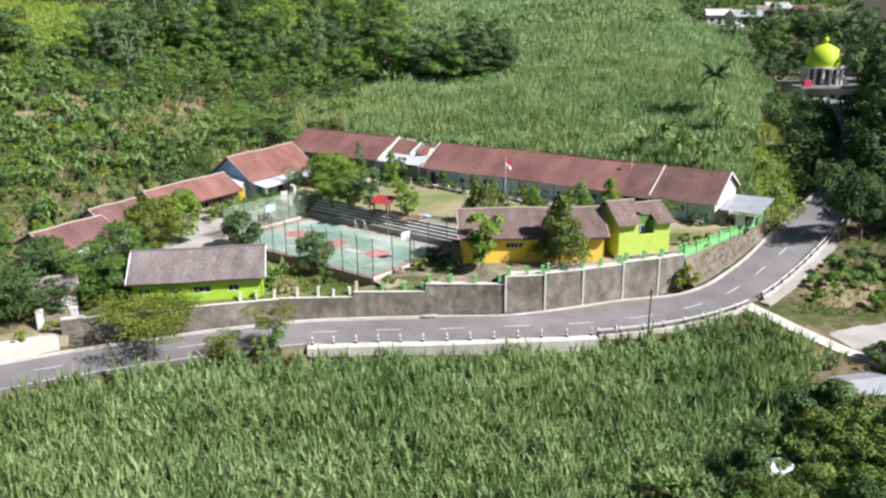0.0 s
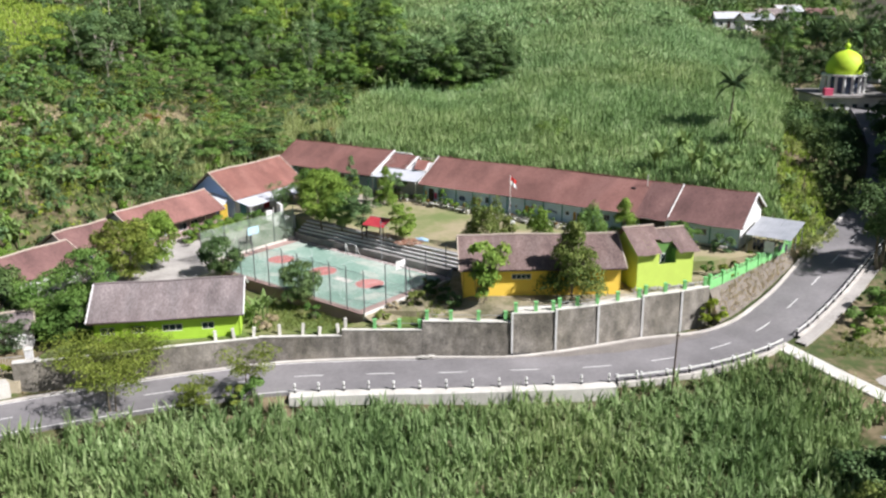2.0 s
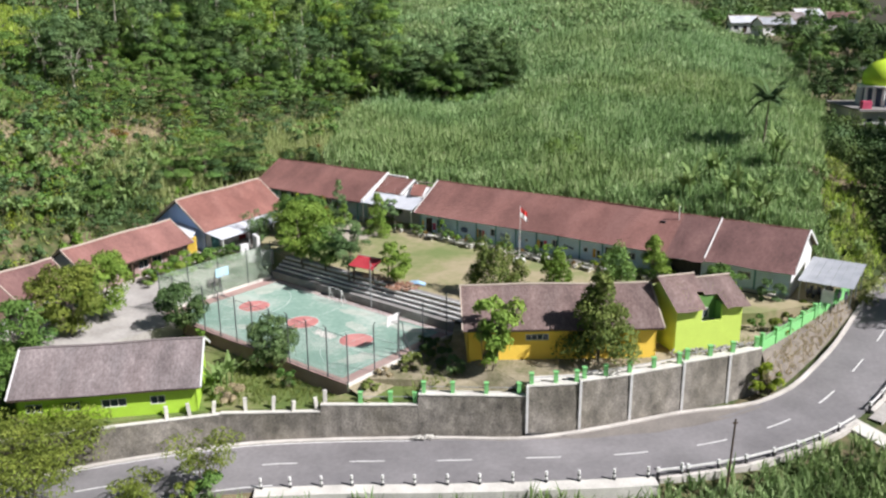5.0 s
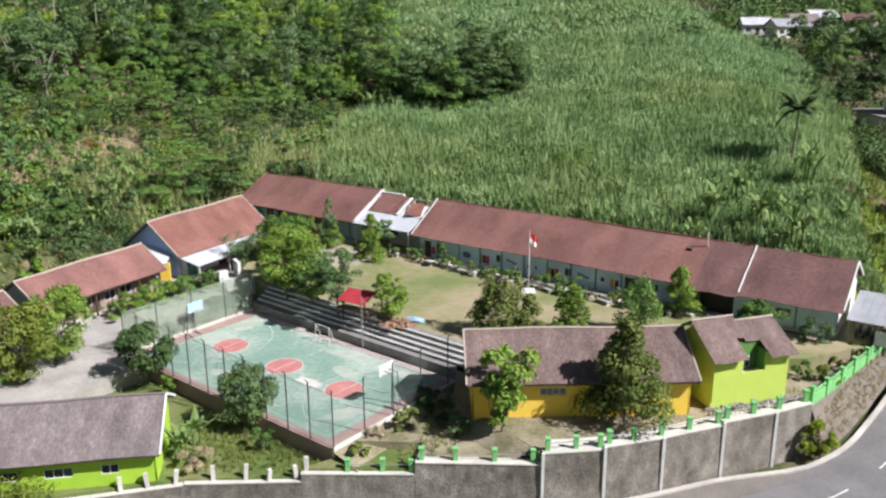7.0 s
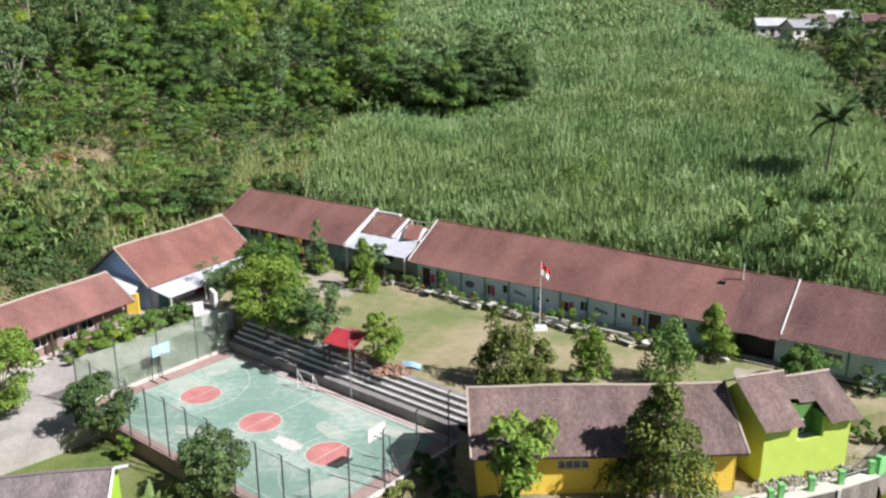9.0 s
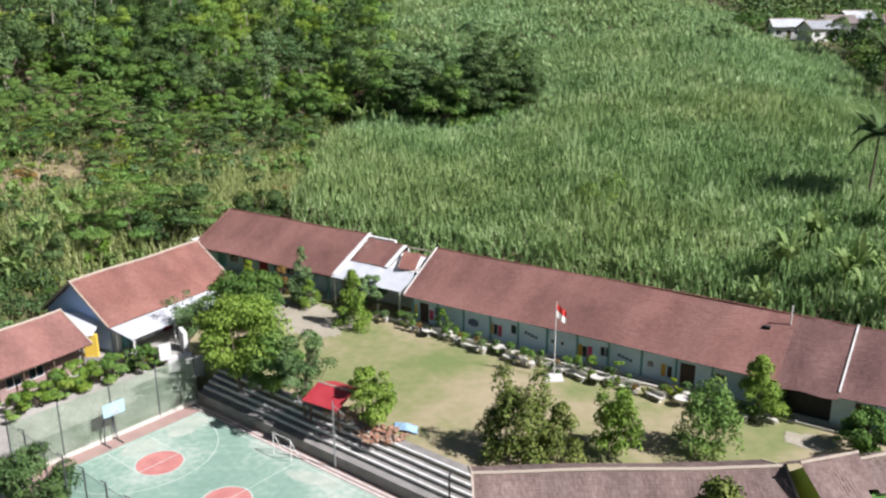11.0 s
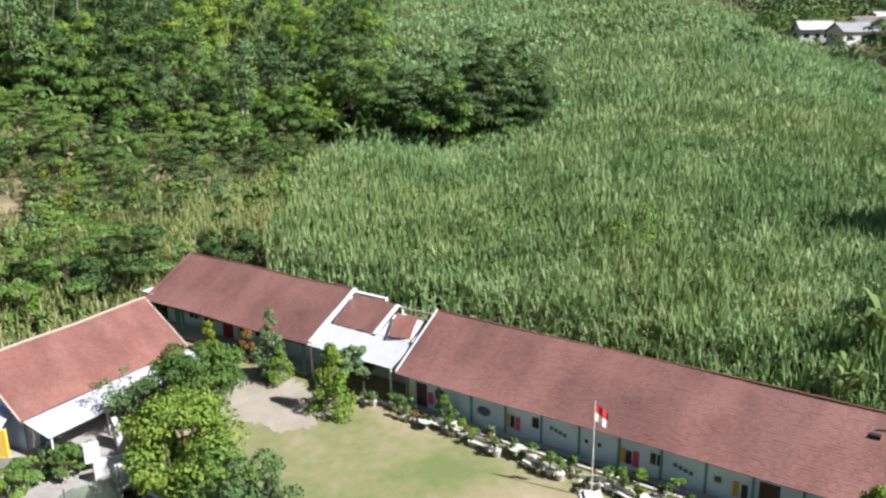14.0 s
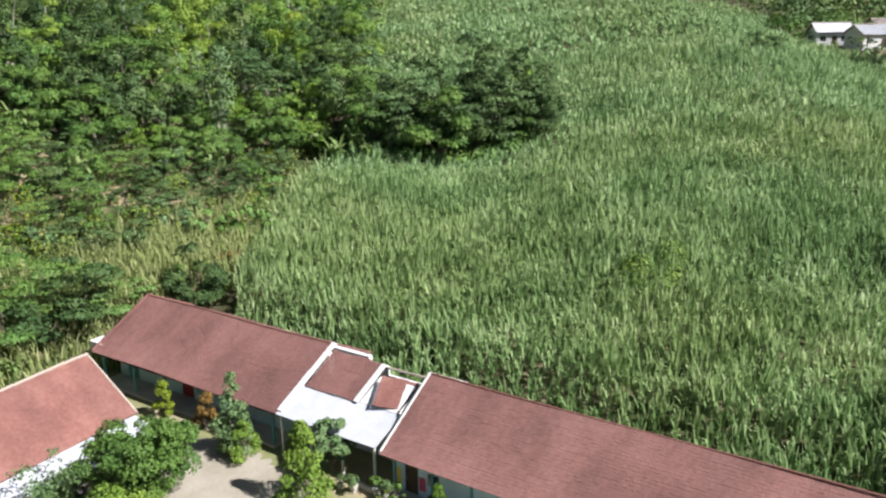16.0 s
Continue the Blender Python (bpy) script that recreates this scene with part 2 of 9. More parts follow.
M["cane"] = foliage("cane_leaf", (0.09, 0.16, 0.06), (0.265, 0.385, 0.15), (0.6, 0.69, 0.4), 0.42, 0.32, 0.13, tint=(0.035, (0.94, 1.0, 0.96), (1.03, 1.0, 0.92), (1, 1, 1)))
M["cane_near"] = foliage("cane_leaf_near", (0.085, 0.145, 0.052), (0.245, 0.345, 0.135), (0.52, 0.6, 0.33), 0.42, 0.32, 0.13, tint=(0.035, (0.94, 1.0, 0.96), (1.03, 1.0, 0.92), (1, 1, 1)))
M["cane_far"] = foliage("cane_leaf_upper", (0.12, 0.205, 0.085), (0.28, 0.41, 0.175), (0.6, 0.7, 0.42), 0.42, 0.32, 0.13, tint=(0.035, (0.94, 1.0, 0.96), (1.03, 1.0, 0.92), (1, 1, 1)))
M["dry_maize"] = foliage("dry_maize_leaf", (0.2, 0.26, 0.08), (0.37, 0.43, 0.165), (0.62, 0.62, 0.33), 0.5, 0.4)
M["leaf_mid"] = foliage("leaf_mid", (0.054, 0.1, 0.021), (0.145, 0.235, 0.047), (0.33, 0.43, 0.125), 0.24, 0.1, 0.55, 0.3, tint=(0.075, (0.76, 0.92, 1.05), (1.0, 0.98, 0.84), (1, 1, 1)))
# dark leaves, also used where undergrowth is coloured for shade
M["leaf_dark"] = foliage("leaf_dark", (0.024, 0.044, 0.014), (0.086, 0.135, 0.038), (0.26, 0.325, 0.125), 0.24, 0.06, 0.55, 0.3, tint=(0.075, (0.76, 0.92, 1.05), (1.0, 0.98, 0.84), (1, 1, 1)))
M["leaf_bright"] = foliage("leaf_bright", (0.08, 0.14, 0.018), (0.195, 0.295, 0.04), (0.42, 0.5, 0.115), 0.24, 0.22, 0.55, 0.3, tint=(0.075, (0.76, 0.92, 1.05), (1.0, 0.98, 0.84), (1, 1, 1)))
M["leaf_mango"] = foliage("leaf_mango", (0.058, 0.112, 0.017), (0.16, 0.262, 0.04), (0.37, 0.47, 0.095), 0.3, 0.18, 0.55, 0.2)
M["leaf_bronze"] = foliage("leaf_bronze", (0.038, 0.062, 0.014), (0.125, 0.172, 0.036), (0.36, 0.38, 0.12), 0.4, 0.15, 0.6, 0.2)
M["leaf_yellow"] = foliage("leaf_yellow", (0.10, 0.16, 0.014), (0.235, 0.315, 0.03), (0.46, 0.5, 0.075), 0.6, 0.35)
M["leaf_blue"] = foliage("leaf_bluish", (0.052, 0.092, 0.03), (0.135, 0.2, 0.066), (0.29, 0.37, 0.165), 0.24, 0.1, 0.55, 0.3, tint=(0.075, (0.76, 0.92, 1.05), (1.0, 0.98, 0.84), (1, 1, 1)))
M["leaf_rust"] = foliage("leaf_rust", (0.096, 0.060, 0.018), (0.216, 0.132, 0.036), (0.360, 0.240, 0.072), 0.6, 0.25)
M["tall_grass"] = foliage("tall_grass_blade", (0.19, 0.29, 0.04), (0.37, 0.5, 0.08), (0.6, 0.68, 0.18), 0.5, 0.45)
M["bank_stone"] = material("bank_stone", [(0, (0.1, 0.085, 0.07)), (0.5, (0.19, 0.165, 0.135)), (1, (0.28, 0.245, 0.2))], scale=0.5, coords="World", bump=0.8, bump_scale=4, rough=0.95, fine=0.5)
M["leaf_olive"] = foliage("leaf_olive", (0.06, 0.09, 0.016), (0.165, 0.21, 0.035), (0.36, 0.4, 0.08), 0.35, 0.2)
M["straw"] = foliage("straw", (0.28, 0.22, 0.12), (0.46, 0.38, 0.23), (0.66, 0.58, 0.4), 0.5, 0.3)
M["banana"] = foliage("banana_leaf", (0.07, 0.135, 0.03), (0.19, 0.285, 0.085), (0.46, 0.53, 0.26), 0.6, 0.3)
M["weed"] = foliage("weed_leaf", (0.09, 0.14, 0.03), (0.21, 0.26, 0.065), (0.42, 0.42, 0.16), 0.6, 0.3)

# ---------- mesh helpers ----------
def part(name, bm, mat, parent=None, label="", matrix=None):
    me = bpy.data.meshes.new(name)
    bm.to_mesh(me)
    bm.free()
    me.materials.append(mat if not isinstance(mat, str) else M[mat])
    ob = new(name, me)
    if parent:
        ob.parent = parent
    if matrix is not None:
        ob.matrix_local = matrix
    if label:
        tagged(ob, label)
    return ob


def empty(name, m, label, category, group="", kind=""):
    ob = new(name)
    ob.empty_display_size = 0.3
    ob.matrix_world = m
    return tagged(ob, label, category, group, kind)


def quads(name, verts, mat, parent=None, label="", matrix=None):
    """One mesh from an (n, 4, 3) array of quads, none of which share corners."""
    v = np.asarray(verts, np.float32).reshape(-1, 3)
    n = len(v) // 4
    me = bpy.data.meshes.new(name)
    me.vertices.add(len(v))
    me.vertices.foreach_set("co", v.ravel())
    me.loops.add(4 * n)
    me.loops.foreach_set("vertex_index", np.arange(4 * n, dtype=np.int32))
    me.polygons.add(n)
    me.polygons.foreach_set("loop_start", np.arange(0, 4 * n, 4, dtype=np.int32))
    me.update(calc_edges=True)
    me.validate()
    me.materials.append(mat if not isinstance(mat, str) else M[mat])
    ob = new(name, me)
    if parent:
        ob.parent = parent
    if matrix is not None:
        ob.matrix_local = matrix
    if label:
        tagged(ob, label)
    return ob


def strips(name, rows, mat, parent=None, label=""):
    """One mesh of ribbons: rows is (n, k, 2, 3), k cross lines of two points each; a ribbon's quads share corners."""
    r = np.asarray(rows, np.float32)
    n, k = r.shape[:2]
    idx = np.arange(n * k * 2, dtype=np.int32).reshape(n, k, 2)
    f = np.stack([idx[:, :-1, 0], idx[:, :-1, 1], idx[:, 1:, 1], idx[:, 1:, 0]], -1).reshape(-1, 4)
    me = bpy.data.meshes.new(name)
    me.vertices.add(n * k * 2)
    me.vertices.foreach_set("co", r.ravel())
    me.loops.add(f.size)
    me.loops.foreach_set("vertex_index", f.ravel())
    me.polygons.add(len(f))
    me.polygons.foreach_set("loop_start", np.arange(0, f.size, 4, dtype=np.int32))
    me.update(calc_edges=True)
    me.materials.append(M[mat])
    ob = new(name, me)
    if parent:
        ob.parent = parent
    if label:
        tagged(ob, label)
    return ob


def box(bm, x0, x1, y0, y1, z0, z1, m=None):
    co = [(x, y, z) for z in (z0, z1) for y in (y0, y1) for x in (x0, x1)]
    v = [bm.verts.new(m @ Vector(c) if m else c) for c in co]
    for f in ((0, 2, 3, 1), (4, 5, 7, 6), (0, 1, 5, 4), (1, 3, 7, 5), (3, 2, 6, 7), (2, 0, 4, 6)):
        bm.faces.new([v[i] for i in f])


def bar(bm, a, b, r, sides=8, r2=None):
    """A round bar from a to b."""
    a, b = Vector(a), Vector(b)
    q = (b - a).to_track_quat("Z", "Y")
    rings = []
    for p, rad in ((a, r), (b, r if r2 is None else r2)):
        rings.append([bm.verts.new(p + q @ Vector((rad * math.cos(k * math.tau / sides), rad * math.sin(k * math.tau / sides), 0))) for k in range(sides)])
    for k in range(sides):
        bm.faces.new((rings[0][k], rings[0][(k + 1) % sides], rings[1][(k + 1) % sides], rings[1][k]))
    bm.faces.new(rings[1])
    bm.faces.new(rings[0][::-1])


def slab(name, poly, z0, z1, mat, label, category="ground"):
    """A flat-topped block of ground over any simple outline."""
    bm = bmesh.new()
    lo = [bm.verts.new((x, y, z0)) for x, y in poly]
    hi = [bm.verts.new((x, y, z1)) for x, y in poly]
    n = len(poly)
    for k in range(n):
        bm.faces.new((lo[k], lo[(k + 1) % n], hi[(k + 1) % n], hi[k]))
    for a, b, c in tessellate_polygon([[Vector((x, y, 0)) for x, y in poly]]):
        (ax, ay), (bx, by), (cx, cy) = poly[a], poly[b], poly[c]
        if (bx - ax) * (cy - ay) - (by - ay) * (cx - ax) < 0:
            b, c = c, b
        bm.faces.new((hi[a], hi[b], hi[c]))
    return tagged(part(name, bm, mat), label, category, kind="structure")


def lerp_line(pts, s):
    """The place at a share s of a polyline."""
    pts = [Vector(p) for p in pts]
    lens = [(b - a).length for a, b in zip(pts, pts[1:])]
    at = s * sum(lens)
    for a, b, l in zip(pts, pts[1:], lens):
        if at <= l:
            return a.lerp(b, at / l)
        at -= l
    return pts[-1].copy()


def smooth_line(pts, step):
    """A polyline rounded by Catmull-Rom."""
    p = [Vector(q) for q in pts]
    p = [2 * p[0] - p[1]] + p + [2 * p[-1] - p[-2]]
    out = []
    for i in range(1, len(p) - 2):
        n = max(2, int((p[i + 1] - p[i]).length / step))
        for k in range(n):
            t = k / n
            out.append(0.5 * (2 * p[i] + (p[i + 1] - p[i - 1]) * t + (2 * p[i - 1] - 5 * p[i] + 4 * p[i + 1] - p[i + 2]) * t * t
                              + (3 * p[i] - p[i - 1] - 3 * p[i + 1] + p[i + 2]) * t ** 3))
    out.append(p[-2])
    return out


def ribbon(name, centre, left, right, lift, mat, label, category, kind="structure", depth=0.0, parent=None):
    """A strip along a line, between two offsets to its left and right; depth gives it sides."""
    bm = bmesh.new()
    rows = []
    for i, c in enumerate(centre):
        d = (centre[min(i + 1, len(centre) - 1)] - centre[max(i - 1, 0)])
        side = Vector((-d.y, d.x, 0)).normalized()
        a, b = c + side * left + Vector((0, 0, lift)), c + side * right + Vector((0, 0, lift))
        row = [a, b]
        if depth:
            row = [a - Vector((0, 0, depth)), a, b, b - Vector((0, 0, depth))]
        rows.append([bm.verts.new(v) for v in row])
    for r, s in zip(rows, rows[1:]):
        for k in range(len(r) - 1):
            bm.faces.new((r[k], r[k + 1], s[k + 1], s[k]))
    bmesh.ops.recalc_face_normals(bm, faces=bm.faces)
    ob = part(name, bm, mat, parent)
    return tagged(ob, label, category, kind=kind) if not parent else ob

# ---------- the lie of the land ----------
ROAD = smooth_line([(-140, 40, -7.5), (-100, 55, -6.6), (-70, 70, -5.8), (-47, 82.3, -5.1), (-32.5, 88.0, -4.8), (-19, 91.7, -4.55), (-10, 92.3, -4.35),
                    (0, 91.8, -4.0), (7.5, 91.5, -3.65), (16.7, 91.75, -3.4), (26.1, 94.1, -3.25), (34.9, 99.0, -2.85), (43.2, 107.0, -1.6),
                    (52.5, 117.6, 0.3), (60.5, 127.0, 2.0), (70, 140, 4.6), (79, 158, 8.0), (88, 185, 11.5), (104, 230, 15.5), (135, 300, 19.0)], 1.5)
HALF = 3.55
road_x = np.array([p.x for p in ROAD])
road_y = np.array([p.y for p in ROAD])
road_z = np.array([p.z for p in ROAD])
# the foot of the retaining wall
WALL = [(-44, 90.2), (-32, 93.2), (-20, 96.2), (-11, 96.4), (-2.2, 96.2), (7.5, 95.7), (12.3, 96.2), (17.1, 97.5), (22.4, 99.4), (27.2, 101.0), (30.8, 102.6)]
wall_x, wall_y = np.array(WALL).T

LANE = smooth_line([(36.6, 96.6, -3.02), (38.6, 92.5, -3.25), (41.5, 87.5, -3.7), (45, 83, -4.2), (52, 80.5, -4.6), (66, 79, -5.0), (90, 76, -5.6)], 1.2)
lane_x, lane_y, lane_z = np.array([tuple(p) for p in LANE]).T


def sstep(a, b, x):
    t = np.clip((x - a) / (b - a), 0, 1)
    return t * t * (3 - 2 * t)


def hill(x, y):
    """The slopes behind the school and beyond."""
    d = 0.825 * (y - 148 + 0.685 * x)
    dl = -0.86 * (x + 45) + 0.51 * (y - 124)
    back = np.where(d < 115, 4.2 + 0.185 * d, 25.5 + (0.09 + 0.065 * (1 - sstep(55, 90, x))) * (d - 115))
    back = back - np.clip(0.32 * (x - 55), 0, 9) - 1.6 * np.exp(-((x - 8) / 14) ** 2 - ((y - 200) / 16) ** 2)
    back = back + 2.0 * sstep(240, 270, y) * sstep(50, 85, x)
    side = 2.0 + 0.3 * np.minimum(dl, 70) + 0.12 * np.maximum(dl - 70, 0)
    k = 0.35
    up = np.log(np.exp(k * np.clip(back, -60, 60)) + np.exp(k * np.clip(side, -60, 60))) / k - 0.8
    up = np.minimum(up, 52 + 0.03 * (np.hypot(x, y) - 250))
    return up, d, dl


def ground_z(x, y):
    """The height of the ground sheet."""
    x, y = np.atleast_1d(np.asarray(x, float)), np.atleast_1d(np.asarray(y, float))
    up, d, dl = hill(x, y)
    # the school's pad, under its terraces
    inside = -2.4 + 4.3 * sstep(-9, -2, d) + 2.0 * sstep(-5, 1, dl) * (1 - sstep(-9, -2, d))
    z = inside + (up - inside) * sstep(0, 5, np.maximum(d - 5.5, dl - 6.5))
    # to the west the land falls to the road, to the east it leans on the road
    near = np.array([np.argmin((road_x - a) ** 2 + (road_y - b) ** 2) for a, b in zip(x, y)]) if len(x) < 200000 else None
    rz, rd = road_z[near], np.hypot(road_x[near] - x, road_y[near] - y)
    tang = np.stack([np.gradient(road_x)[near], np.gradient(road_y)[near]], -1)
    side = tang[:, 0] * (y - road_y[near]) - tang[:, 1] * (x - road_x[near])  # positive: uphill side
    # below the road
    far = sstep(10, 26, rd)
    low = rz * (1 - far) + np.interp(x, road_x, road_z) * far
    drop = 1.9 + 0.35 * sstep(-17.6, -17.0, x) * (1 - sstep(15.5, 18, x))
    fall = low - 0.35 - drop * sstep(HALF + 0.6, HALF + 2.6, rd) - 0.055 * np.maximum(rd - 6, 0)
    fall = np.maximum(fall, low - 14)
    z = np.where(side < 0, fall, z)
    # above the road, off the school
    wall = np.interp(x, wall_x, wall_y)
    off = (x < -43) | (x > 45)
    bank = rz - 0.3 + np.minimum(0.35 * np.maximum(rd - HALF - 1.0, 0), np.maximum(z - rz, -0.2))
    z = np.where((side >= 0) & off & (d < 30) & (dl < 12), np.minimum(np.maximum(bank, rz - 0.5), np.maximum(up, rz + 2.6)), z)
    z = np.where((side >= 0) & (rd < HALF + 1.0), np.minimum(z, rz - 0.3), z)
    # the strip between the road and the foot of the wall
    z = np.where((side >= 0) & (x > -44) & (x < 31.5) & (y < wall + 2.0), rz - 0.3, z)
    # east side: the lane and the bank with the mosque
    z = np.where((side < 0) & (x > 36) & (y > 84), np.minimum(rz - 0.3, rz - 0.3 - 0.16 * np.maximum(rd - HALF - 1.5, 0)), z)
    # the ground comes up to the lane on both sides
    near = np.array([np.argmin((lane_x - a) ** 2 + (lane_y - b) ** 2) for a, b in zip(x, y)])
    ld = np.hypot(lane_x[near] - x, lane_y[near] - y)
    z = np.where((ld < 14) & (side < 0) & (rd > HALF + 0.8), np.maximum(z, lane_z[near] - 0.1 - 0.3 * np.maximum(ld - 1.7, 0)), z)
    return z


def gz(x, y):
    return float(ground_z(x, y)[0])


def axis_steps(lo, hi, step, far):
    """Even steps between lo and hi, growing ones out to far."""
    out = list(np.arange(lo, hi + 1e-6, step))
    s, a, b = step, lo, hi
    while b < far:
        s *= 1.28
        a, b = a - s, b + s
        out = [a] + out + [b]
    return np.array(out)


gx, gy = axis_steps(-80, 100, 1.5, 2600), axis_steps(50, 260, 1.5, 2600)
X, Y = np.meshgrid(gx, gy)
Z = ground_z(X.ravel(), Y.ravel()).reshape(X.shape)
bumps = np.array([noise.noise((a * 0.08, b * 0.08, 0)) * 0.5 for a, b in zip(X.ravel(), Y.ravel())]).reshape(X.shape)
_, d_, dl_ = hill(X, Y)
Z = Z + bumps * sstep(6, 14, np.maximum(d_, dl_)) * (1 + sstep(250, 900, np.hypot(X, Y)) * 12)
me = bpy.data.meshes.new("ground")
rows_n, cols_n = X.shape
idx = np.arange(rows_n * cols_n).reshape(rows_n, cols_n)
f = np.stack([idx[:-1, :-1], idx[:-1, 1:], idx[1:, 1:], idx[1:, :-1]], -1).reshape(-1, 4)
me.from_pydata(np.stack([X, Y, Z], -1).reshape(-1, 3).tolist(), [], f.tolist())
me.materials.append(M["soil"])
tagged(new("ground", me), "rough earth and low green growth of the hillside", "ground", kind="structure")

# bare tan earth on the cleared parts of the slope, just above the sheet
CLEAR = ((-57, 168, 5.5, 16, -0.3), (-50.5, 202, 5.5, 3.5, 0.2), (-40, 221, 4, 2.5, 0.3), (-74, 160, 6, 12, -0.4), (50.5, 100.5, 6.5, 4.5, 0.6), (-45, 195, 11, 4.5, 0.25), (-33, 207, 8, 3.6, 0.3), (-61, 199, 7, 4.5, 0.3), (-34, 195, 5, 3, 0.2))


def earth_z(x, y):
    """The height of the ground sheet between its corners."""
    i, j = int(np.searchsorted(gx, x)) - 1, int(np.searchsorted(gy, y)) - 1
    s, t = (x - gx[i]) / (gx[i + 1] - gx[i]), (y - gy[j]) / (gy[j + 1] - gy[j])
    return float((Z[j, i] * (1 - s) + Z[j, i + 1] * s) * (1 - t) + (Z[j + 1, i] * (1 - s) + Z[j + 1, i + 1] * s) * t)


for cx, cy, rx, ry, tn in CLEAR:
    bm = bmesh.new()
    rings = []
    for q in (0.02, 0.2, 0.4, 0.6, 0.8, 1.0):
        ring = []
        for k in range(36):
            w = math.tau * k / 36
            e = q * (1 + 0.25 * noise.noise((2 * math.cos(w) + cx, 2 * math.sin(w), 5)) + 0.12 * noise.noise((7 * math.cos(w), 7 * math.sin(w), cy)))
            a, b = rx * e * math.cos(w), ry * e * math.sin(w)
            x, y = cx + a * math.cos(tn) - b * math.sin(tn), cy + a * math.sin(tn) + b * math.cos(tn)
            ring.append(bm.verts.new((x, y, earth_z(x, y) + 0.14 - 0.3 * (q == 1.0))))
        rings.append(ring)
    for r, q in zip(rings, rings[1:]):
        for k in range(36):
            bm.faces.new((r[k], q[k], q[(k + 1) % 36], r[(k + 1) % 36]))
    bm.faces.new(rings[0])
    tagged(part("bare_earth", bm, "tan_earth"), "bare tan earth on the cleared slope", "ground", kind="structure")

# ---------- road ----------
ribbon("road", ROAD, HALF, -HALF, 0.0, "asphalt", "grey asphalt road that bends and climbs past the wall", "road", depth=0.8)
kerb_in = [p for p in ROAD if -60 < p.x < 62]
def road_edge(x, off):
    k = int(np.argmin(np.abs(road_x - x)))
    d = (ROAD[k + 1] - ROAD[k - 1]).normalized()
    return ROAD[k] + Vector((-d.y, d.x, 0)) * off


# the kerb leaves the asphalt below the ribbed wall, with a strip of dirt between
KERB = smooth_line([road_edge(x, HALF + 0.2) for x in range(-60, 2, 6)] + [Vector(p) for p in ((6.5, 94.75, -3.7), (10.8, 95.25, -3.55), (15.2, 96.35, -3.42), (22.0, 98.55, -3.3), (26.0, 99.3, -3.24), (29.8, 100.1, -3.1))]
                   + [road_edge(x, HALF - 0.25) for x in (36, 40, 44)] + [road_edge(x, HALF + 0.1) for x in (50, 56, 62)], 1.5)
ribbon("kerb", KERB, 0.24, -0.2, 0.14, "concrete", "grey concrete kerb along the foot of the wall", "kerb", depth=0.7)
bm = bmesh.new()
rows = []
for p in KERB:
    if 4 < p.x < 31:
        c = ROAD[int(np.argmin((road_x - p.x) ** 2 + (road_y - p.y) ** 2))]
        e = c + (p - c).normalized() * (HALF - 0.5 - 0.35 * noise.noise((p.x * 0.5, 0, 7)))
        rows.append([bm.verts.new((q.x, q.y, q.z + 0.012)) for q in (Vector((e.x, e.y, c.z)), (e + p) / 2, p)])
for r, q in zip(rows, rows[1:]):
    for k in range(2):
        bm.faces.new((r[k], q[k], q[k + 1], r[k + 1]))
bmesh.ops.recalc_face_normals(bm, faces=bm.faces)
tagged(part("dirt_strip", bm, "road_dirt"), "strip of brown dirt between asphalt and kerb", "road", kind="structure")
# edge line and the dashes down the middle
ribbon("edge_line", [p for p in kerb_in if p.x < -2], HALF - 0.1, HALF - 0.22, 0.006, "white_paint", "worn white edge line on asphalt", "road marking")
ribbon("edge_line", [p for p in ROAD if -60 < p.x < -14], -HALF + 0.25, -HALF + 0.1, 0.006, "white_paint", "worn white edge line on asphalt", "road marking")
length = np.concatenate([[0], np.cumsum([(b - a).length for a, b in zip(ROAD, ROAD[1:])])])


def on_road(s, off=0.0, lift=0.0):
    i = int(np.clip(np.searchsorted(length, s) - 1, 0, len(ROAD) - 2))
    a, b = ROAD[i], ROAD[i + 1]
    t = (s - length[i]) / (length[i + 1] - length[i])
    d = (b - a).normalized()
    return a.lerp(b, t) + Vector((-d.y, d.x, 0)) * off + Vector((0, 0, lift)), math.degrees(math.atan2(d.y, d.x))


def road_s(x):
    return float(np.interp(x, road_x, length))


first = road_s(-15.6)
for k in range(-6, 18):
    s = first + 7.55 * k
    pts = [on_road(s + 0.75 * j)[0] for j in range(5)]
    ribbon("centre_dash", pts, 0.07, -0.07, 0.006, "white_paint", "white dash painted along the middle of the road", "road marking")

# pale verge with a drop to the cane on the outer side
verge = [p for p in ROAD if -17 < p.x < 17]
ribbon("verge", verge, -HALF - 0.02, -HALF - 1.35, -0.02, "pale_concrete", "bare pale concrete shoulder and wall beside the road", "pavement", depth=3.8)

# ---------- terraces of the school ----------
UAX, VAX, MID = Vector((0.774, -0.633)), Vector((0.633, 0.774)), Vector((-15.24, 114.1))


def uv(u, v):
    p = MID + UAX * u + VAX * v
    return (p.x, p.y)


COURT = [uv(-14.6, -8.1), uv(15.2, -8.1), uv(15.2, 8.0), uv(-14.6, 8.0)]
slab("court_slab", COURT, -4, 0.0, "court_edge", "raised concrete court base with a faded red-brown rim", "court floor")
slab("garden_terrace", [(-41.5, 91.2), (-32, 93.6), (-20, 96.6), (-11, 96.8), uv(15.1, -8.0), uv(-10.5, -8.0), (-37, 106)], -5, -1.45, "grass",
     "rough grass terrace in front of the court", "garden")
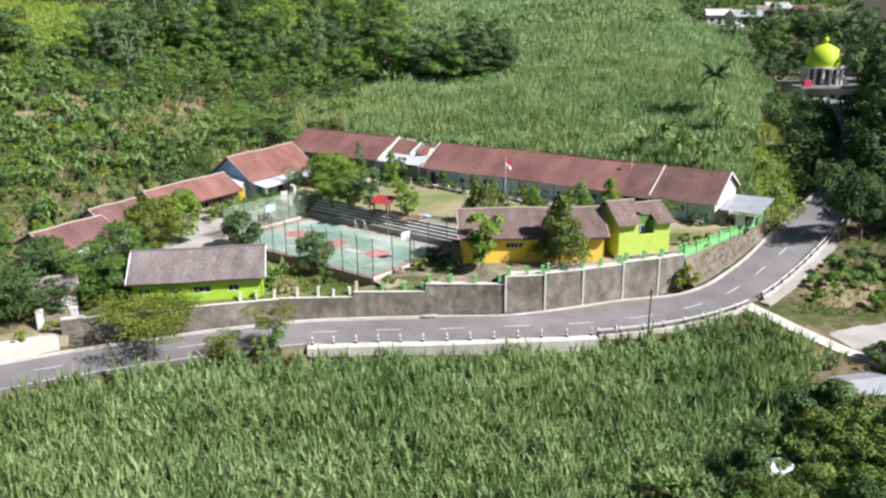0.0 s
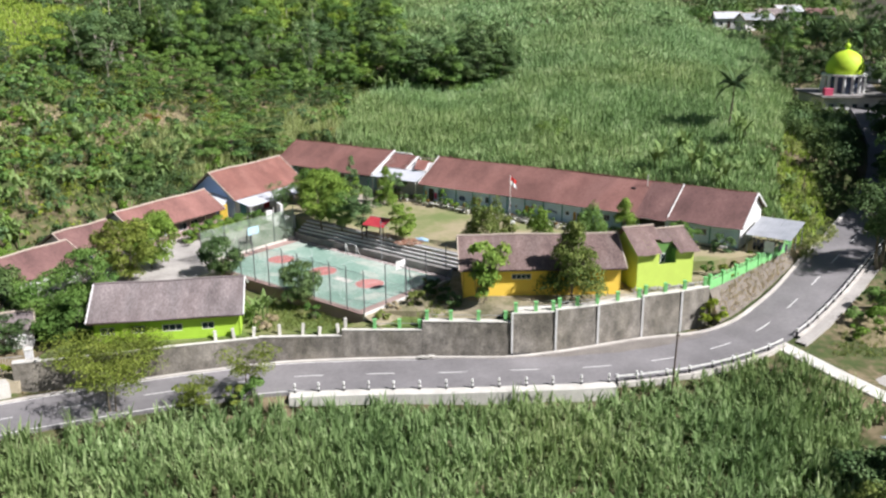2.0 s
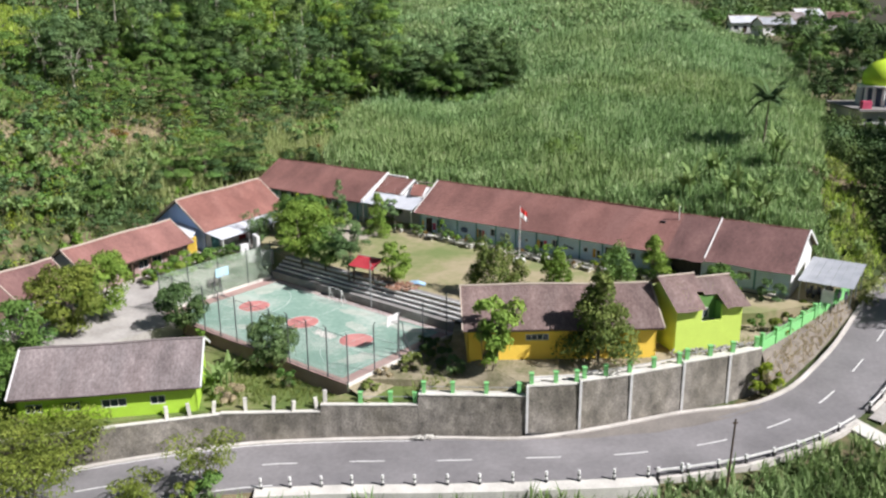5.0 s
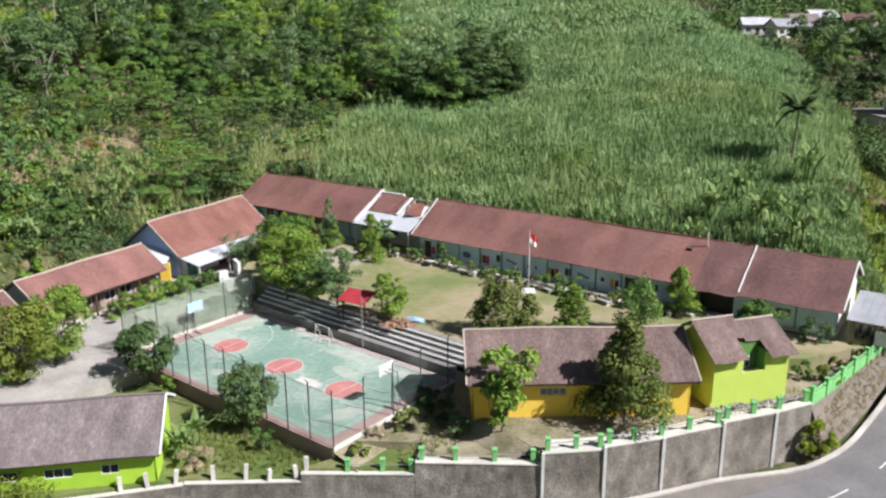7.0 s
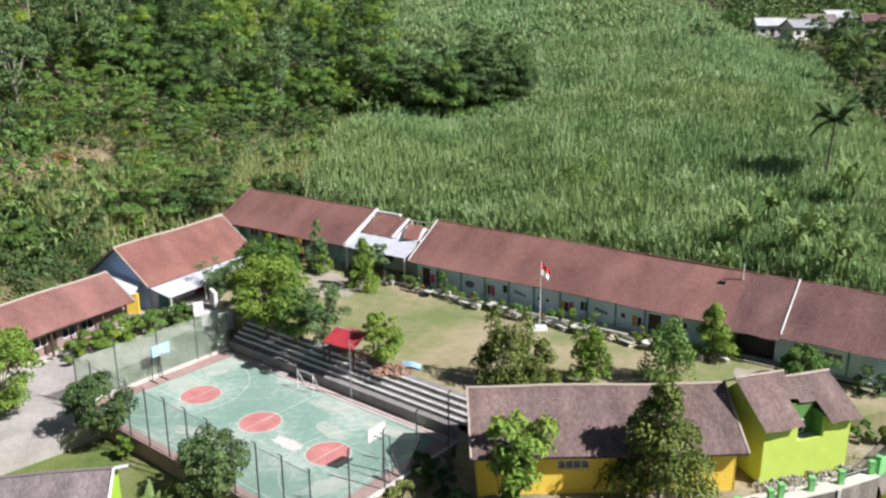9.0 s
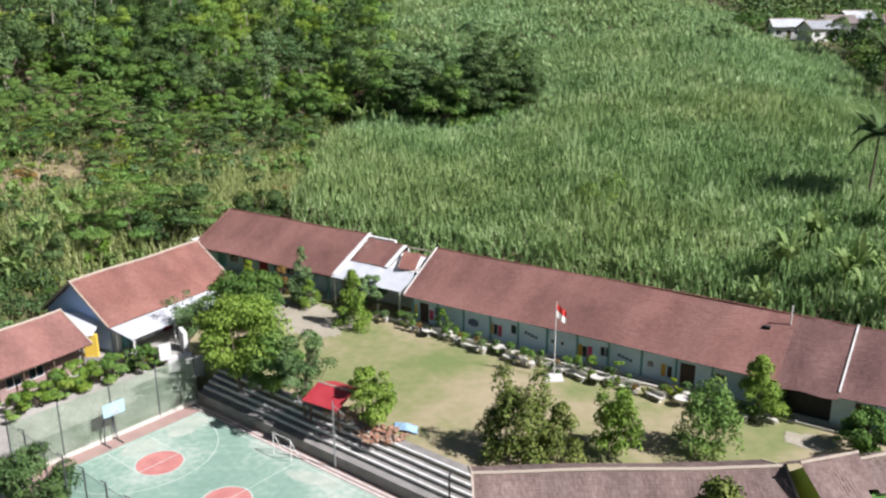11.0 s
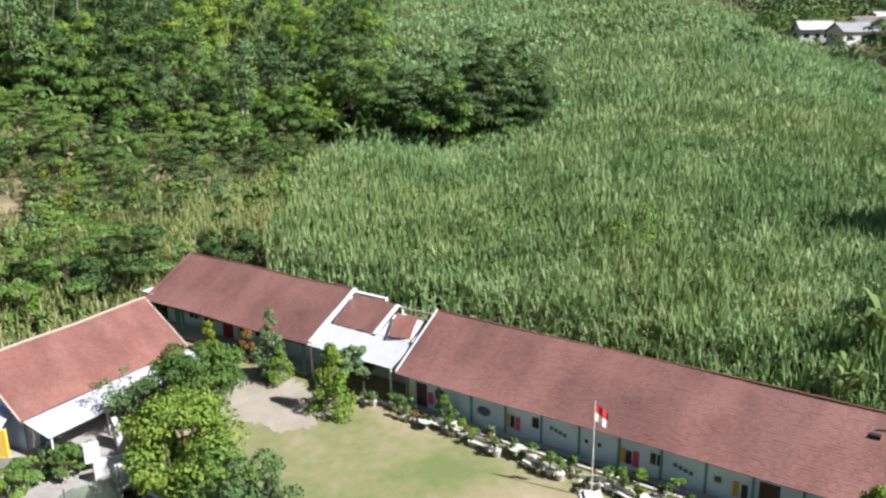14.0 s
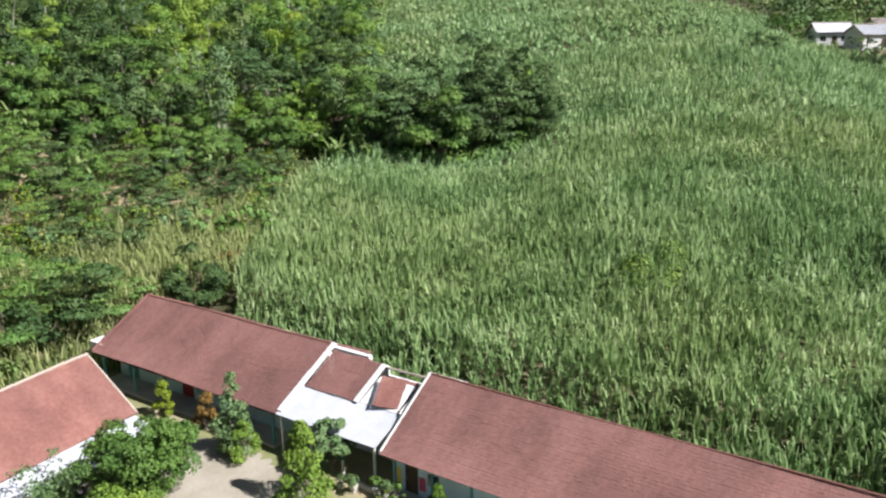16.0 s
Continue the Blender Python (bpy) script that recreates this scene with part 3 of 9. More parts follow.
slab("garden_terrace", [(-11.2, 96.8), (-2.0, 96.6), (-1.5, 99.6), uv(15.1, -2.0), uv(15.1, -8.0)], -5, -0.75, "grass", "narrow dry terrace behind the wall", "garden")
slab("yard", [(-52, 104.5), (-37, 105.8), uv(-10.4, -8.2), uv(-14.7, -8.0), uv(-14.7, 8.3), (-26.2, 137.5), (-33, 137), (-42, 122)], -5, 0.12, "yard_concrete",
     "pale concrete yard in front of the red-roofed block", "yard")
slab("front_terrace", [(-2.2, 96.6), (7.5, 96.1), (7.5, 101), uv(15.3, 6.0), uv(15.3, -6.0), (-1.6, 99.4)], -5, -0.05, "dry_bank", "bare sloping earth beside the court", "garden")
slab("hut_terrace", [(7.3, 96.1), (12.3, 96.6), (17.1, 97.9), (22.4, 99.8), (27.2, 101.4), (31, 103.2), (46, 118), (44.5, 121), (34, 112.5), (1.5, 113), (0.8, 104.5), (4, 100.8)], -5, 0.92,
     "dry_bank", "trodden earth around the small huts", "garden")
bm = bmesh.new()
rows = []
for k in range(13):
    e = lerp_line([(7.3, 96.3, 0), (4.0, 100.8, 0), (0.8, 104.5, 0)], k / 12)
    rows.append([bm.verts.new((e.x + 0.1 - 2.6 * j / 6, e.y + 0.1 - 0.9 * j / 6 * (k > 1), 0.93 - 1.0 * float(sstep(0, 1, j / 6)) + 0.08 * noise.noise((k * 0.8, j * 0.7, 4)) * (0 < j < 6))) for j in range(7)])
for r, q in zip(rows, rows[1:]):
    for j in range(6):
        bm.faces.new((r[j], q[j], q[j + 1], r[j + 1]))
tagged(part("earth_slope", bm, "dry_bank"), "bare earth slope between two terraces", "bank", kind="structure")
bm = bmesh.new()
rows = []
for k in range(15):
    v = -8.2 + 9.0 * k / 14
    rows.append([bm.verts.new((*uv(15.25 + 2.6 * j / 5, v), -0.12 - (0.68 if v < -2.5 else 0.0) * j / 5 + 0.1 * noise.noise((k * 0.8, j * 0.9, 6)) * (j > 0) - 0.12 * (j == 5))) for j in range(6)])
for r, q in zip(rows, rows[1:]):
    for j in range(5):
        bm.faces.new((r[j], r[j + 1], q[j + 1], q[j]))
tagged(part("earth_slope", bm, "dry_bank"), "dry weedy earth slope at the end of the court", "bank", kind="structure")
LAWN = [uv(-15, 10.4), uv(19.5, 10.4), (3.0, 109.0), (33, 110), (40, 112.5), (46.5, 120), (44, 128), (0, 158), (-27, 172), (-34, 166), (-24, 147), (-24.4, 138)]
slab("lawn", LAWN, -5, 2.2, "lawn", "worn school lawn, green with dry tan patches", "lawn")
slab("blue_terrace", [(-26.2, 137.3), (-23.8, 138), (-23.8, 147.3), (-33, 164.5), (-42, 149), (-40, 137)], -5, 1.0, "yard_concrete", "concrete apron before the blue-gabled block", "pavement")

# ---------- retaining wall and its ribs ----------
wall = empty("retaining_wall", pose(0, 0, 0), "dark mossy stone retaining wall with white ribs and caps", "retaining wall", kind="structure")
TOPS = [((-44, 90.2), (-32, 93.2), -1.9), ((-32, 93.2), (-20, 96.2), -1.8), ((-20, 96.2), (-11, 96.4), -1.72), ((-11, 96.4), (-2.2, 96.2), -1.05),
        ((-2.2, 96.2), (7.5, 95.7), -0.02), ((7.5, 95.7), (12.3, 96.2), 0.93), ((12.3, 96.2), (17.1, 97.5), 1.15), ((17.1, 97.5), (22.4, 99.4), 1.18),
        ((22.4, 99.4), (27.2, 101.0), 1.42), ((27.2, 101.0), (30.8, 102.6), 1.42)]
for (ax, ay), (bx, by), top in TOPS:
    a, b = Vector((ax, ay, 0)), Vector((bx, by, 0))
    d = (b - a)
    m = Matrix.Translation(a) @ Matrix.Rotation(math.atan2(d.y, d.x), 4, "Z")
    L = d.length
    bm = bmesh.new()
    n, k = int(L / 0.45), 8
    z0 = -5.4
    grid = [[bm.verts.new(m @ Vector((L * i / n, 0.12 * (top - (z0 + (top - z0) * j / k)) * -0.15 + 0.05 * noise.noise((ax + L * i / n * 1.7, j * 1.3, ay)), z0 + (top - z0) * j / k)))
             for i in range(n + 1)] for j in range(k + 1)]
    for j in range(k):
        for i in range(n):
            bm.faces.new((grid[j][i], grid[j][i + 1], grid[j + 1][i + 1], grid[j + 1][i]))
    back = [[bm.verts.new(m @ Vector((x, 0.5, z))) for x in (0, L)] for z in (z0, top)]
    bm.faces.new((back[0][0], back[1][0], back[1][1], back[0][1]))
    bm.faces.new((*grid[k], back[1][1], back[1][0]))
    bm.faces.new((*[grid[j][0] for j in range(k + 1)][::-1], back[0][0], back[1][0]))
    bm.faces.new((*[grid[j][n] for j in range(k + 1)], back[1][1], back[0][1]))
    part("wall_section", bm, "stone_wall", wall)
    bm = bmesh.new()
    box(bm, 0.02, L - 0.02, -0.06, 0.85, top + 0.002, top + 0.1, m)
    part("cap", bm, "pale_concrete", wall, "pale concrete coping")
for (x, y), top in zip(((7.5, 95.7), (12.3, 96.2), (17.1, 97.5), (22.4, 99.4), (27.2, 101.0)), (1.0, 1.2, 1.2, 1.45, 1.45)):
    bm = bmesh.new()
    box(bm, x - 0.11, x + 0.11, y - 0.2, y - 0.02, -3.7, top + 0.06)
    part("rib", bm, "white_paint", wall, "white painted rib")
# kerbside drain grating
bm = bmesh.new()
box(bm, 7.4, 11.0, 95.0, 95.45, -3.9, -3.5)
tagged(part("drain_cover", bm, "black"), "dark drain opening at the foot of the wall", "drain")


# ---------- posts and railings ----------
def green_post(x, y, z, h, ang=0.0, w=0.36):
    p = empty("fence_post", pose(x, y, z, 0, 0, ang), "bright green painted concrete fence post on the wall", "post", "green posts on the wall")
    bm = bmesh.new()
    box(bm, -w / 2, w / 2, -w / 2, w / 2, 0, h)
    part("shaft", bm, "green_post", p)
    bm = bmesh.new()
    box(bm, -w / 2 - 0.04, w / 2 + 0.04, -w / 2 - 0.04, w / 2 + 0.04, h + 0.002, h + 0.1)
    part("post_cap", bm, "green_post", p)
    return p


def rail(a, b, r, name, label, mat):
    bm = bmesh.new()
    bar(bm, a, b, r)
    return tagged(part(name, bm, mat), label, "rail")


post_rows = [([(-7.4, 96.75), (-4.7, 96.75), (-2.5, 96.65)], -0.95, 0.95), ([(-1.7, 96.6), (0.9, 96.5), (3.9, 96.3), (6.8, 96.2)], 0.08, 0.95),
             ([(7.9, 96.2), (10.1, 96.45), (12.0, 96.65)], 1.03, 0.95), ([(12.7, 96.8), (14.7, 97.3), (17.0, 97.95), (19.4, 98.8), (22.0, 99.75)], 1.27, 0.95),
             ([(22.8, 100.05), (25.2, 100.85), (27.6, 101.65), (30.3, 102.85)], 1.52, 0.95)]
for row, z, h in post_rows:
    for x, y in row:
        green_post(x, y, z, h)
    for (ax, ay), (bx, by) in zip(row, row[1:]):
        rail((ax, ay, z + 0.55), (bx, by, z + 0.55), 0.035, "fence_rail", "thin grey pipe rail between green posts", "galvanised")
# the tall pair at the end and the green fence beside the climbing road
FENCE = [(30.9, 103.1, 1.5), (33.0, 105.0, 1.55), (35.2, 107.0, 1.62), (37.2, 108.9, 1.7), (39.3, 110.8, 1.8), (41.3, 112.7, 1.9), (43.4, 114.7, 2.0), (45.6, 116.9, 2.15)]
for i, (x, y, z) in enumerate(FENCE):
    green_post(x, y, z - 0.55, 1.75 if i == 0 else 1.55, 43, 0.34)
green_fence = empty("road_fence", pose(0, 0, 0), "low green painted fence beside the climbing road", "fence")
for a, b in zip(FENCE, FENCE[1:]):
    a, b = Vector(a), Vector(b)
    m = Matrix.Translation(a) @ Matrix.Rotation(math.atan2(b.y - a.y, b.x - a.x), 4, "Z")
    L, rise = (b - a).length, b.z - a.z
    bm = bmesh.new()
    box(bm, 0.19, L - 0.19, -0.07, 0.07, -0.55, 0.4 + rise / 2, m)
    part("plinth", bm, "green_post", green_fence)
    for h in (0.62, 0.8):
        bm = bmesh.new()
        bar(bm, m @ Vector((0.19, 0, h)), m @ Vector((L - 0.19, 0, h + rise)), 0.045)
        part("rail", bm, "green_post", green_fence)
# earth bank below that fence
bm = bmesh.new()
rows = []
for i in range(15):
    s = i / 14
    top = lerp_line([(x, y, z - 0.5) for x, y, z in FENCE], s)
    j = int(np.argmin((road_x - top.x) ** 2 + (road_y - top.y) ** 2))
    c = ROAD[j]
    foot = c + (Vector((top.x, top.y, c.z)) - c).normalized() * (HALF + 0.45)
    foot.z = c.z + 0.12
    rows.append([bm.verts.new(foot.lerp(top + Vector((0, 0, 0.02)), k / 6) + Vector((0, 0, 0.12 * noise.noise((i * 0.7, k * 0.6, 3)) * (0 < k < 6)))) for k in range(7)]
                + [bm.verts.new(top + Vector((-1.2, 1.2, 0)))])
for r, s in zip(rows, rows[1:]):
    for k in range(7):
        bm.faces.new((r[k], s[k], s[k + 1], r[k + 1]))
tagged(part("earth_bank", bm, "bank_stone"), "dry grassy earth bank between road and green fence", "bank", kind="structure")

# small pale stakes on the low part of the wall
for x, y, z in ((-24.5, 95.4, -1.62), (-22.6, 95.9, -1.62), (-20.6, 96.4, -1.6), (-17.8, 96.7, -1.6), (-15.3, 96.75, -1.6), (-13.5, 96.6, -1.6), (-11.4, 96.8, -1.6), (-10.6, 96.9, -0.95)):
    bm = bmesh.new()
    rw = random.Random(x)
    box(bm, -0.16, 0.16, -0.15, 0.15, -0.1, rw.uniform(0.85, 1.4), pose(x, y, z, rw.uniform(-5, 5), rw.uniform(-7, 7), rw.uniform(0, 40)))
    bmesh.ops.bevel(bm, geom=bm.edges[:], offset=0.025, segments=1)
    tagged(part("wall_post", bm, "pale_concrete"), "short grey unpainted concrete post on the low wall", "post", "grey posts on the wall")


# a spill of pale rubble on the kerb
bm = bmesh.new()
rw = random.Random(31)
for k in range(60):
    a, r = rw.uniform(0, math.tau), 0.9 * math.sqrt(rw.random())
    bmesh.ops.create_icosphere(bm, subdivisions=1, radius=rw.uniform(0.06, 0.16), matrix=Matrix.Translation((-1.6 + 1.3 * r * math.cos(a), 95.55 + 0.4 * r * math.sin(a), -3.86 + 0.3 * (1 - r) * rw.random())) @ Matrix.Diagonal((1, 0.8, 0.6, 1)))
tagged(part("rubble", bm, "pale_concrete"), "small spill of pale rubble at the foot of the wall", "rubble", kind="stuff")

# ---------- bollards, guard rail ----------
def bollard(m):
    b = empty("bollard", m, "white roadside bollard with dark bands", "bollard", "bollards along the road")
    for name, r, z0, z1, mat in (("base", 0.13, -0.3, 0.22, "black"), ("lower_band", 0.115, 0.222, 0.5, "white_paint"), ("dark_band", 0.115, 0.502, 0.64, "black"), ("top", 0.115, 0.642, 0.95, "white_paint")):
        bm = bmesh.new()
        bar(bm, (0, 0, z0), (0, 0, z1), r, 10)
        part(name, bm, mat, b)
    return b


s0 = road_s(-15.2)
first_bollard = None
for k in range(14):
    p, ang = on_road(s0 + 2.62 * k, -HALF - 0.18)
    m = pose(p.x, p.y, p.z, 0, 0, ang)
    first_bollard = bollard(m) if first_bollard is None else copy_thing(first_bollard, m)
s1, s2 = road_s(16.8), road_s(58)
guard = empty("guard_rail", pose(0, 0, 0), "low white concrete guard rail on the outside of the bend", "guard rail", kind="structure")
n = int((s2 - s1) / 2.4)
for k in range(n + 1):
    p, ang = on_road(s1 + (s2 - s1) * k / n, -HALF - 0.3)
    if 35.2 < p.x < 37.4:
        continue
    bm = bmesh.new()
    box(bm, -0.1, 0.1, -0.1, 0.1, -0.5, 0.5, pose(p.x, p.y, p.z, 0, 0, ang))
    post = part("post", bm, "black", guard, "dark banded post")
    bm = bmesh.new()
    box(bm, -0.11, 0.11, -0.11, 0.11, 0.502, 0.86, pose(p.x, p.y, p.z, 0, 0, ang))
    part("post_head", bm, "white_paint", post, "white post head")
    if k < n:
        q, _ = on_road(s1 + (s2 - s1) * (k + 1) / n, -HALF - 0.3)
        bm = bmesh.new()
        mm = Matrix.Translation(p) @ (q - p).to_track_quat("X", "Z").to_matrix().to_4x4()
        box(bm, 0.12, (q - p).length - 0.12, -0.04, 0.04, 0.54, 0.7, mm)
        part("beam", bm, "white_paint", guard)
        bm = bmesh.new()
        box(bm, 0.0, (q - p).length, -0.4, -0.02, -0.9, 0.06, mm)
        part("footing", bm, "concrete", guard, "grey concrete footing")

# trodden walk behind the wall
ribbon("walk_path", smooth_line([(7.9, 97.35, 0.93), (12.3, 97.75, 0.93), (17.0, 99.05, 0.93), (22.2, 100.95, 0.93), (27.0, 102.55, 0.93), (30.4, 104.0, 0.93)], 1.5), 0.55, -0.55, 0.012, "pale_concrete", "narrow pale walk behind the green posts", "pavement", depth=0.3)
# pale abutment under the start of the lane
bm = bmesh.new()
box(bm, -1.1, 1.1, -0.6, 0.6, -2.2, 0.0, pose(34.6, 95.2, -3.25, 0, 0, 25))
bmesh.ops.bevel(bm, geom=bm.edges[:], offset=0.08, segments=1)
tagged(part("abutment", bm, "pale_concrete"), "pale concrete abutment block at the start of the lane", "abutment", kind="structure")
# concrete lane branching off the bend
ribbon("lane", LANE, 1.0, -1.0, 0.06, "pale_concrete", "narrow pale concrete lane that branches off the bend", "road", depth=0.6)
slab("lane_yard", [(42.6, 87.4), (44.6, 85.4), (48.4, 85.8), (56, 84.6), (80, 83), (80, 101), (62, 98.5), (55, 96.2), (51.6, 94.6), (48.2, 92.6), (45.6, 90.6), (43.2, 89.0)], -8, -4.22, "yard_concrete", "grey concrete yard beside the lane", "yard")
s3, s4 = road_s(36.0), road_s(52)
ribbon("footpath", [on_road(s3 + (s4 - s3) * k / 14, -HALF - 1.35, -0.1)[0] for k in range(15)], 0.6, -0.6, 0.0, "yard_concrete", "pale concrete footpath below the guard rail", "pavement", depth=2.0)

# lone pole in the cane
pole = empty("utility_pole", pose(22.5, 86.6, -5.7), "thin dark roadside pole standing in the cane", "pole")
bm = bmesh.new()
bar(bm, (0, 0, -0.4), (0.2, 0, 8.2), 0.11, 10, 0.07)
part("shaft", bm, "dark_wood", pole)
bm = bmesh.new()
box(bm, 0.0, 0.4, -0.05, 0.05, 7.8, 7.9)
part("crossarm", bm, "dark_wood", pole)


# ---------- buildings ----------
def tiled_slope(x0, x1, run, z_ridge, z_eave, front=True, tile=0.23, course=0.25, seed=1, holes=()):
    """Quads of one roof slope from the ridge (local y = 0) down to the eave; the tiles lie in courses, each lip a little proud."""
    rng = np.random.default_rng(seed)
    rise = z_ridge - z_eave
    slope = math.hypot(run, rise)
    nc, nt = max(3, round(slope / course)), max(3, round((x1 - x0) / tile))
    sgn = -1.0 if front else 1.0
    i, j = np.meshgrid(np.arange(nt), np.arange(nc))
    i, j = i.ravel(), j.ravel()
    w = (x1 - x0) / nt
    xa, xb = x0 + i * w, x0 + (i + 1) * w
    s0, s1 = j / nc, np.minimum((j + 1.08) / nc, 1.0)
    sag = 0.05 * np.sin(np.pi * (xa - x0) / (x1 - x0) * 3 + seed) + rng.normal(0, 0.004, len(i))
    lift = 0.010 + rng.normal(0, 0.003, len(i))
    keep = np.ones(len(i), bool)
    for ha, hb, ta, tb in holes:
        keep &= ~((xa + w / 2 > ha) & (xa + w / 2 < hb) & (s0 + 0.5 / nc > ta) & (s0 + 0.5 / nc < tb))
    xa, xb, s0, s1, sag, lift = (v[keep] for v in (xa, xb, s0, s1, sag, lift))
    y0, y1, z0, z1 = sgn * run * s0, sgn * run * s1, z_ridge - rise * s0 + sag, z_ridge - rise * s1 + sag + lift
    top = np.stack([np.stack([xa, y0, z0], -1), np.stack([xb, y0, z0], -1), np.stack([xb, y1, z1], -1), np.stack([xa, y1, z1], -1)], 1)
    lip = np.stack([np.stack([xa, y1, z1], -1), np.stack([xb, y1, z1], -1), np.stack([xb, y1, z1 - lift - 0.015], -1), np.stack([xa, y1, z1 - lift - 0.015], -1)], 1)
    # the roll of each pan
    mid = np.stack([np.stack([xa, y0, z0 + 0.002], -1), np.stack([xa + 0.2 * w, y0, z0 + 0.006], -1), np.stack([xa + 0.2 * w, y1, z1 + 0.007], -1), np.stack([xa, y1, z1 + 0.002], -1)], 1)
    out = np.concatenate([top, lip, mid])
    return out if front else out[:, ::-1]


def wall_with(bm, x0, x1, y0, y1, z0, z1, openings):
    """An upright wall between y0 and y1 with holes (xa, xb, za, zb) cut right through it, one closed mesh."""
    xs = sorted({x0, x1, *[v for o in openings for v in o[:2]]})
    zs = sorted({z0, z1, *[min(max(v, z0), z1) for o in openings for v in o[2:]]})

    def solid(i, j):
        if not (0 <= i < len(xs) - 1 and 0 <= j < len(zs) - 1):
            return False
        cx, cz = (xs[i] + xs[i + 1]) / 2, (zs[j] + zs[j + 1]) / 2
        return not any(a < cx < b and c < cz < e for a, b, c, e in openings)

    made = {}

    def vert(i, j, y):
        if (i, j, y) not in made:
            made[i, j, y] = bm.verts.new((xs[i], y, zs[j]))
        return made[i, j, y]

    for i in range(len(xs) - 1):
        for j in range(len(zs) - 1):
            if not solid(i, j):
                continue
            a, b = [[vert(i + p, j + q, y) for p, q in ((0, 0), (1, 0), (1, 1), (0, 1))] for y in (y0, y1)]
            bm.faces.new(a)
            bm.faces.new(b[::-1])
            for k, (di, dj) in enumerate(((0, -1), (1, 0), (0, 1), (-1, 0))):
                if not solid(i + di, j + dj):
                    bm.faces.new((a[k], b[k], b[(k + 1) % 4], a[(k + 1) % 4]))
    bmesh.ops.recalc_face_normals(bm, faces=bm.faces)


def fill_window(parent, xa, xb, y, za, zb, frame_mat="white_paint", panes=2, sign=-1):
    w = part("window", frame_bm(xa, xb, y - 0.05, y + 0.05, za, zb, panes), frame_mat, parent)
    for k in range(panes):
        pa, pb = xa + 0.06 + (xb - xa - 0.06) * k / panes, xa + (xb - xa - 0.06) * (k + 1) / panes
        bm = bmesh.new()
        box(bm, pa + 0.002, pb - 0.002, y - 0.012, y + 0.012, za + 0.062, zb - 0.062)
        part("pane", bm, "glass", w, "dark glass pane")


def frame_bm(xa, xb, y0, y1, za, zb, panes):
    bm = bmesh.new()
    box(bm, xa, xb, y0, y1, za, za + 0.06)
    box(bm, xa, xb, y0, y1, zb - 0.06, zb)
    for k in range(panes + 1):
        x = xa + (xb - xa - 0.06) * k / panes
        box(bm, x, x + 0.06, y0, y1, za + 0.06, zb - 0.06)
    return bm


def fill_door(parent, xa, xb, y, za, zb, mat):
    bm = bmesh.new()
    box(bm, xa + 0.01, xb - 0.01, y - 0.03, y + 0.03, za + 0.01, zb - 0.01)
    for k in range(2):
        c = (xa + xb) / 2 + (k - 0.5) * (xb - xa) * 0.46
        for za2, zb2 in ((0.2, 0.95), (1.1, 1.8)):
            box(bm, c - 0.16, c + 0.16, y - 0.045, y - 0.031, za + za2, za + zb2)
    d = part("door", bm, mat, parent)
    bm = bmesh.new()
    box(bm, xa + 0.1, xa + 0.14, y - 0.09, y - 0.046, za + 0.95, za + 1.1)
    part("door_handle", bm, "galvanised", d)
    return d


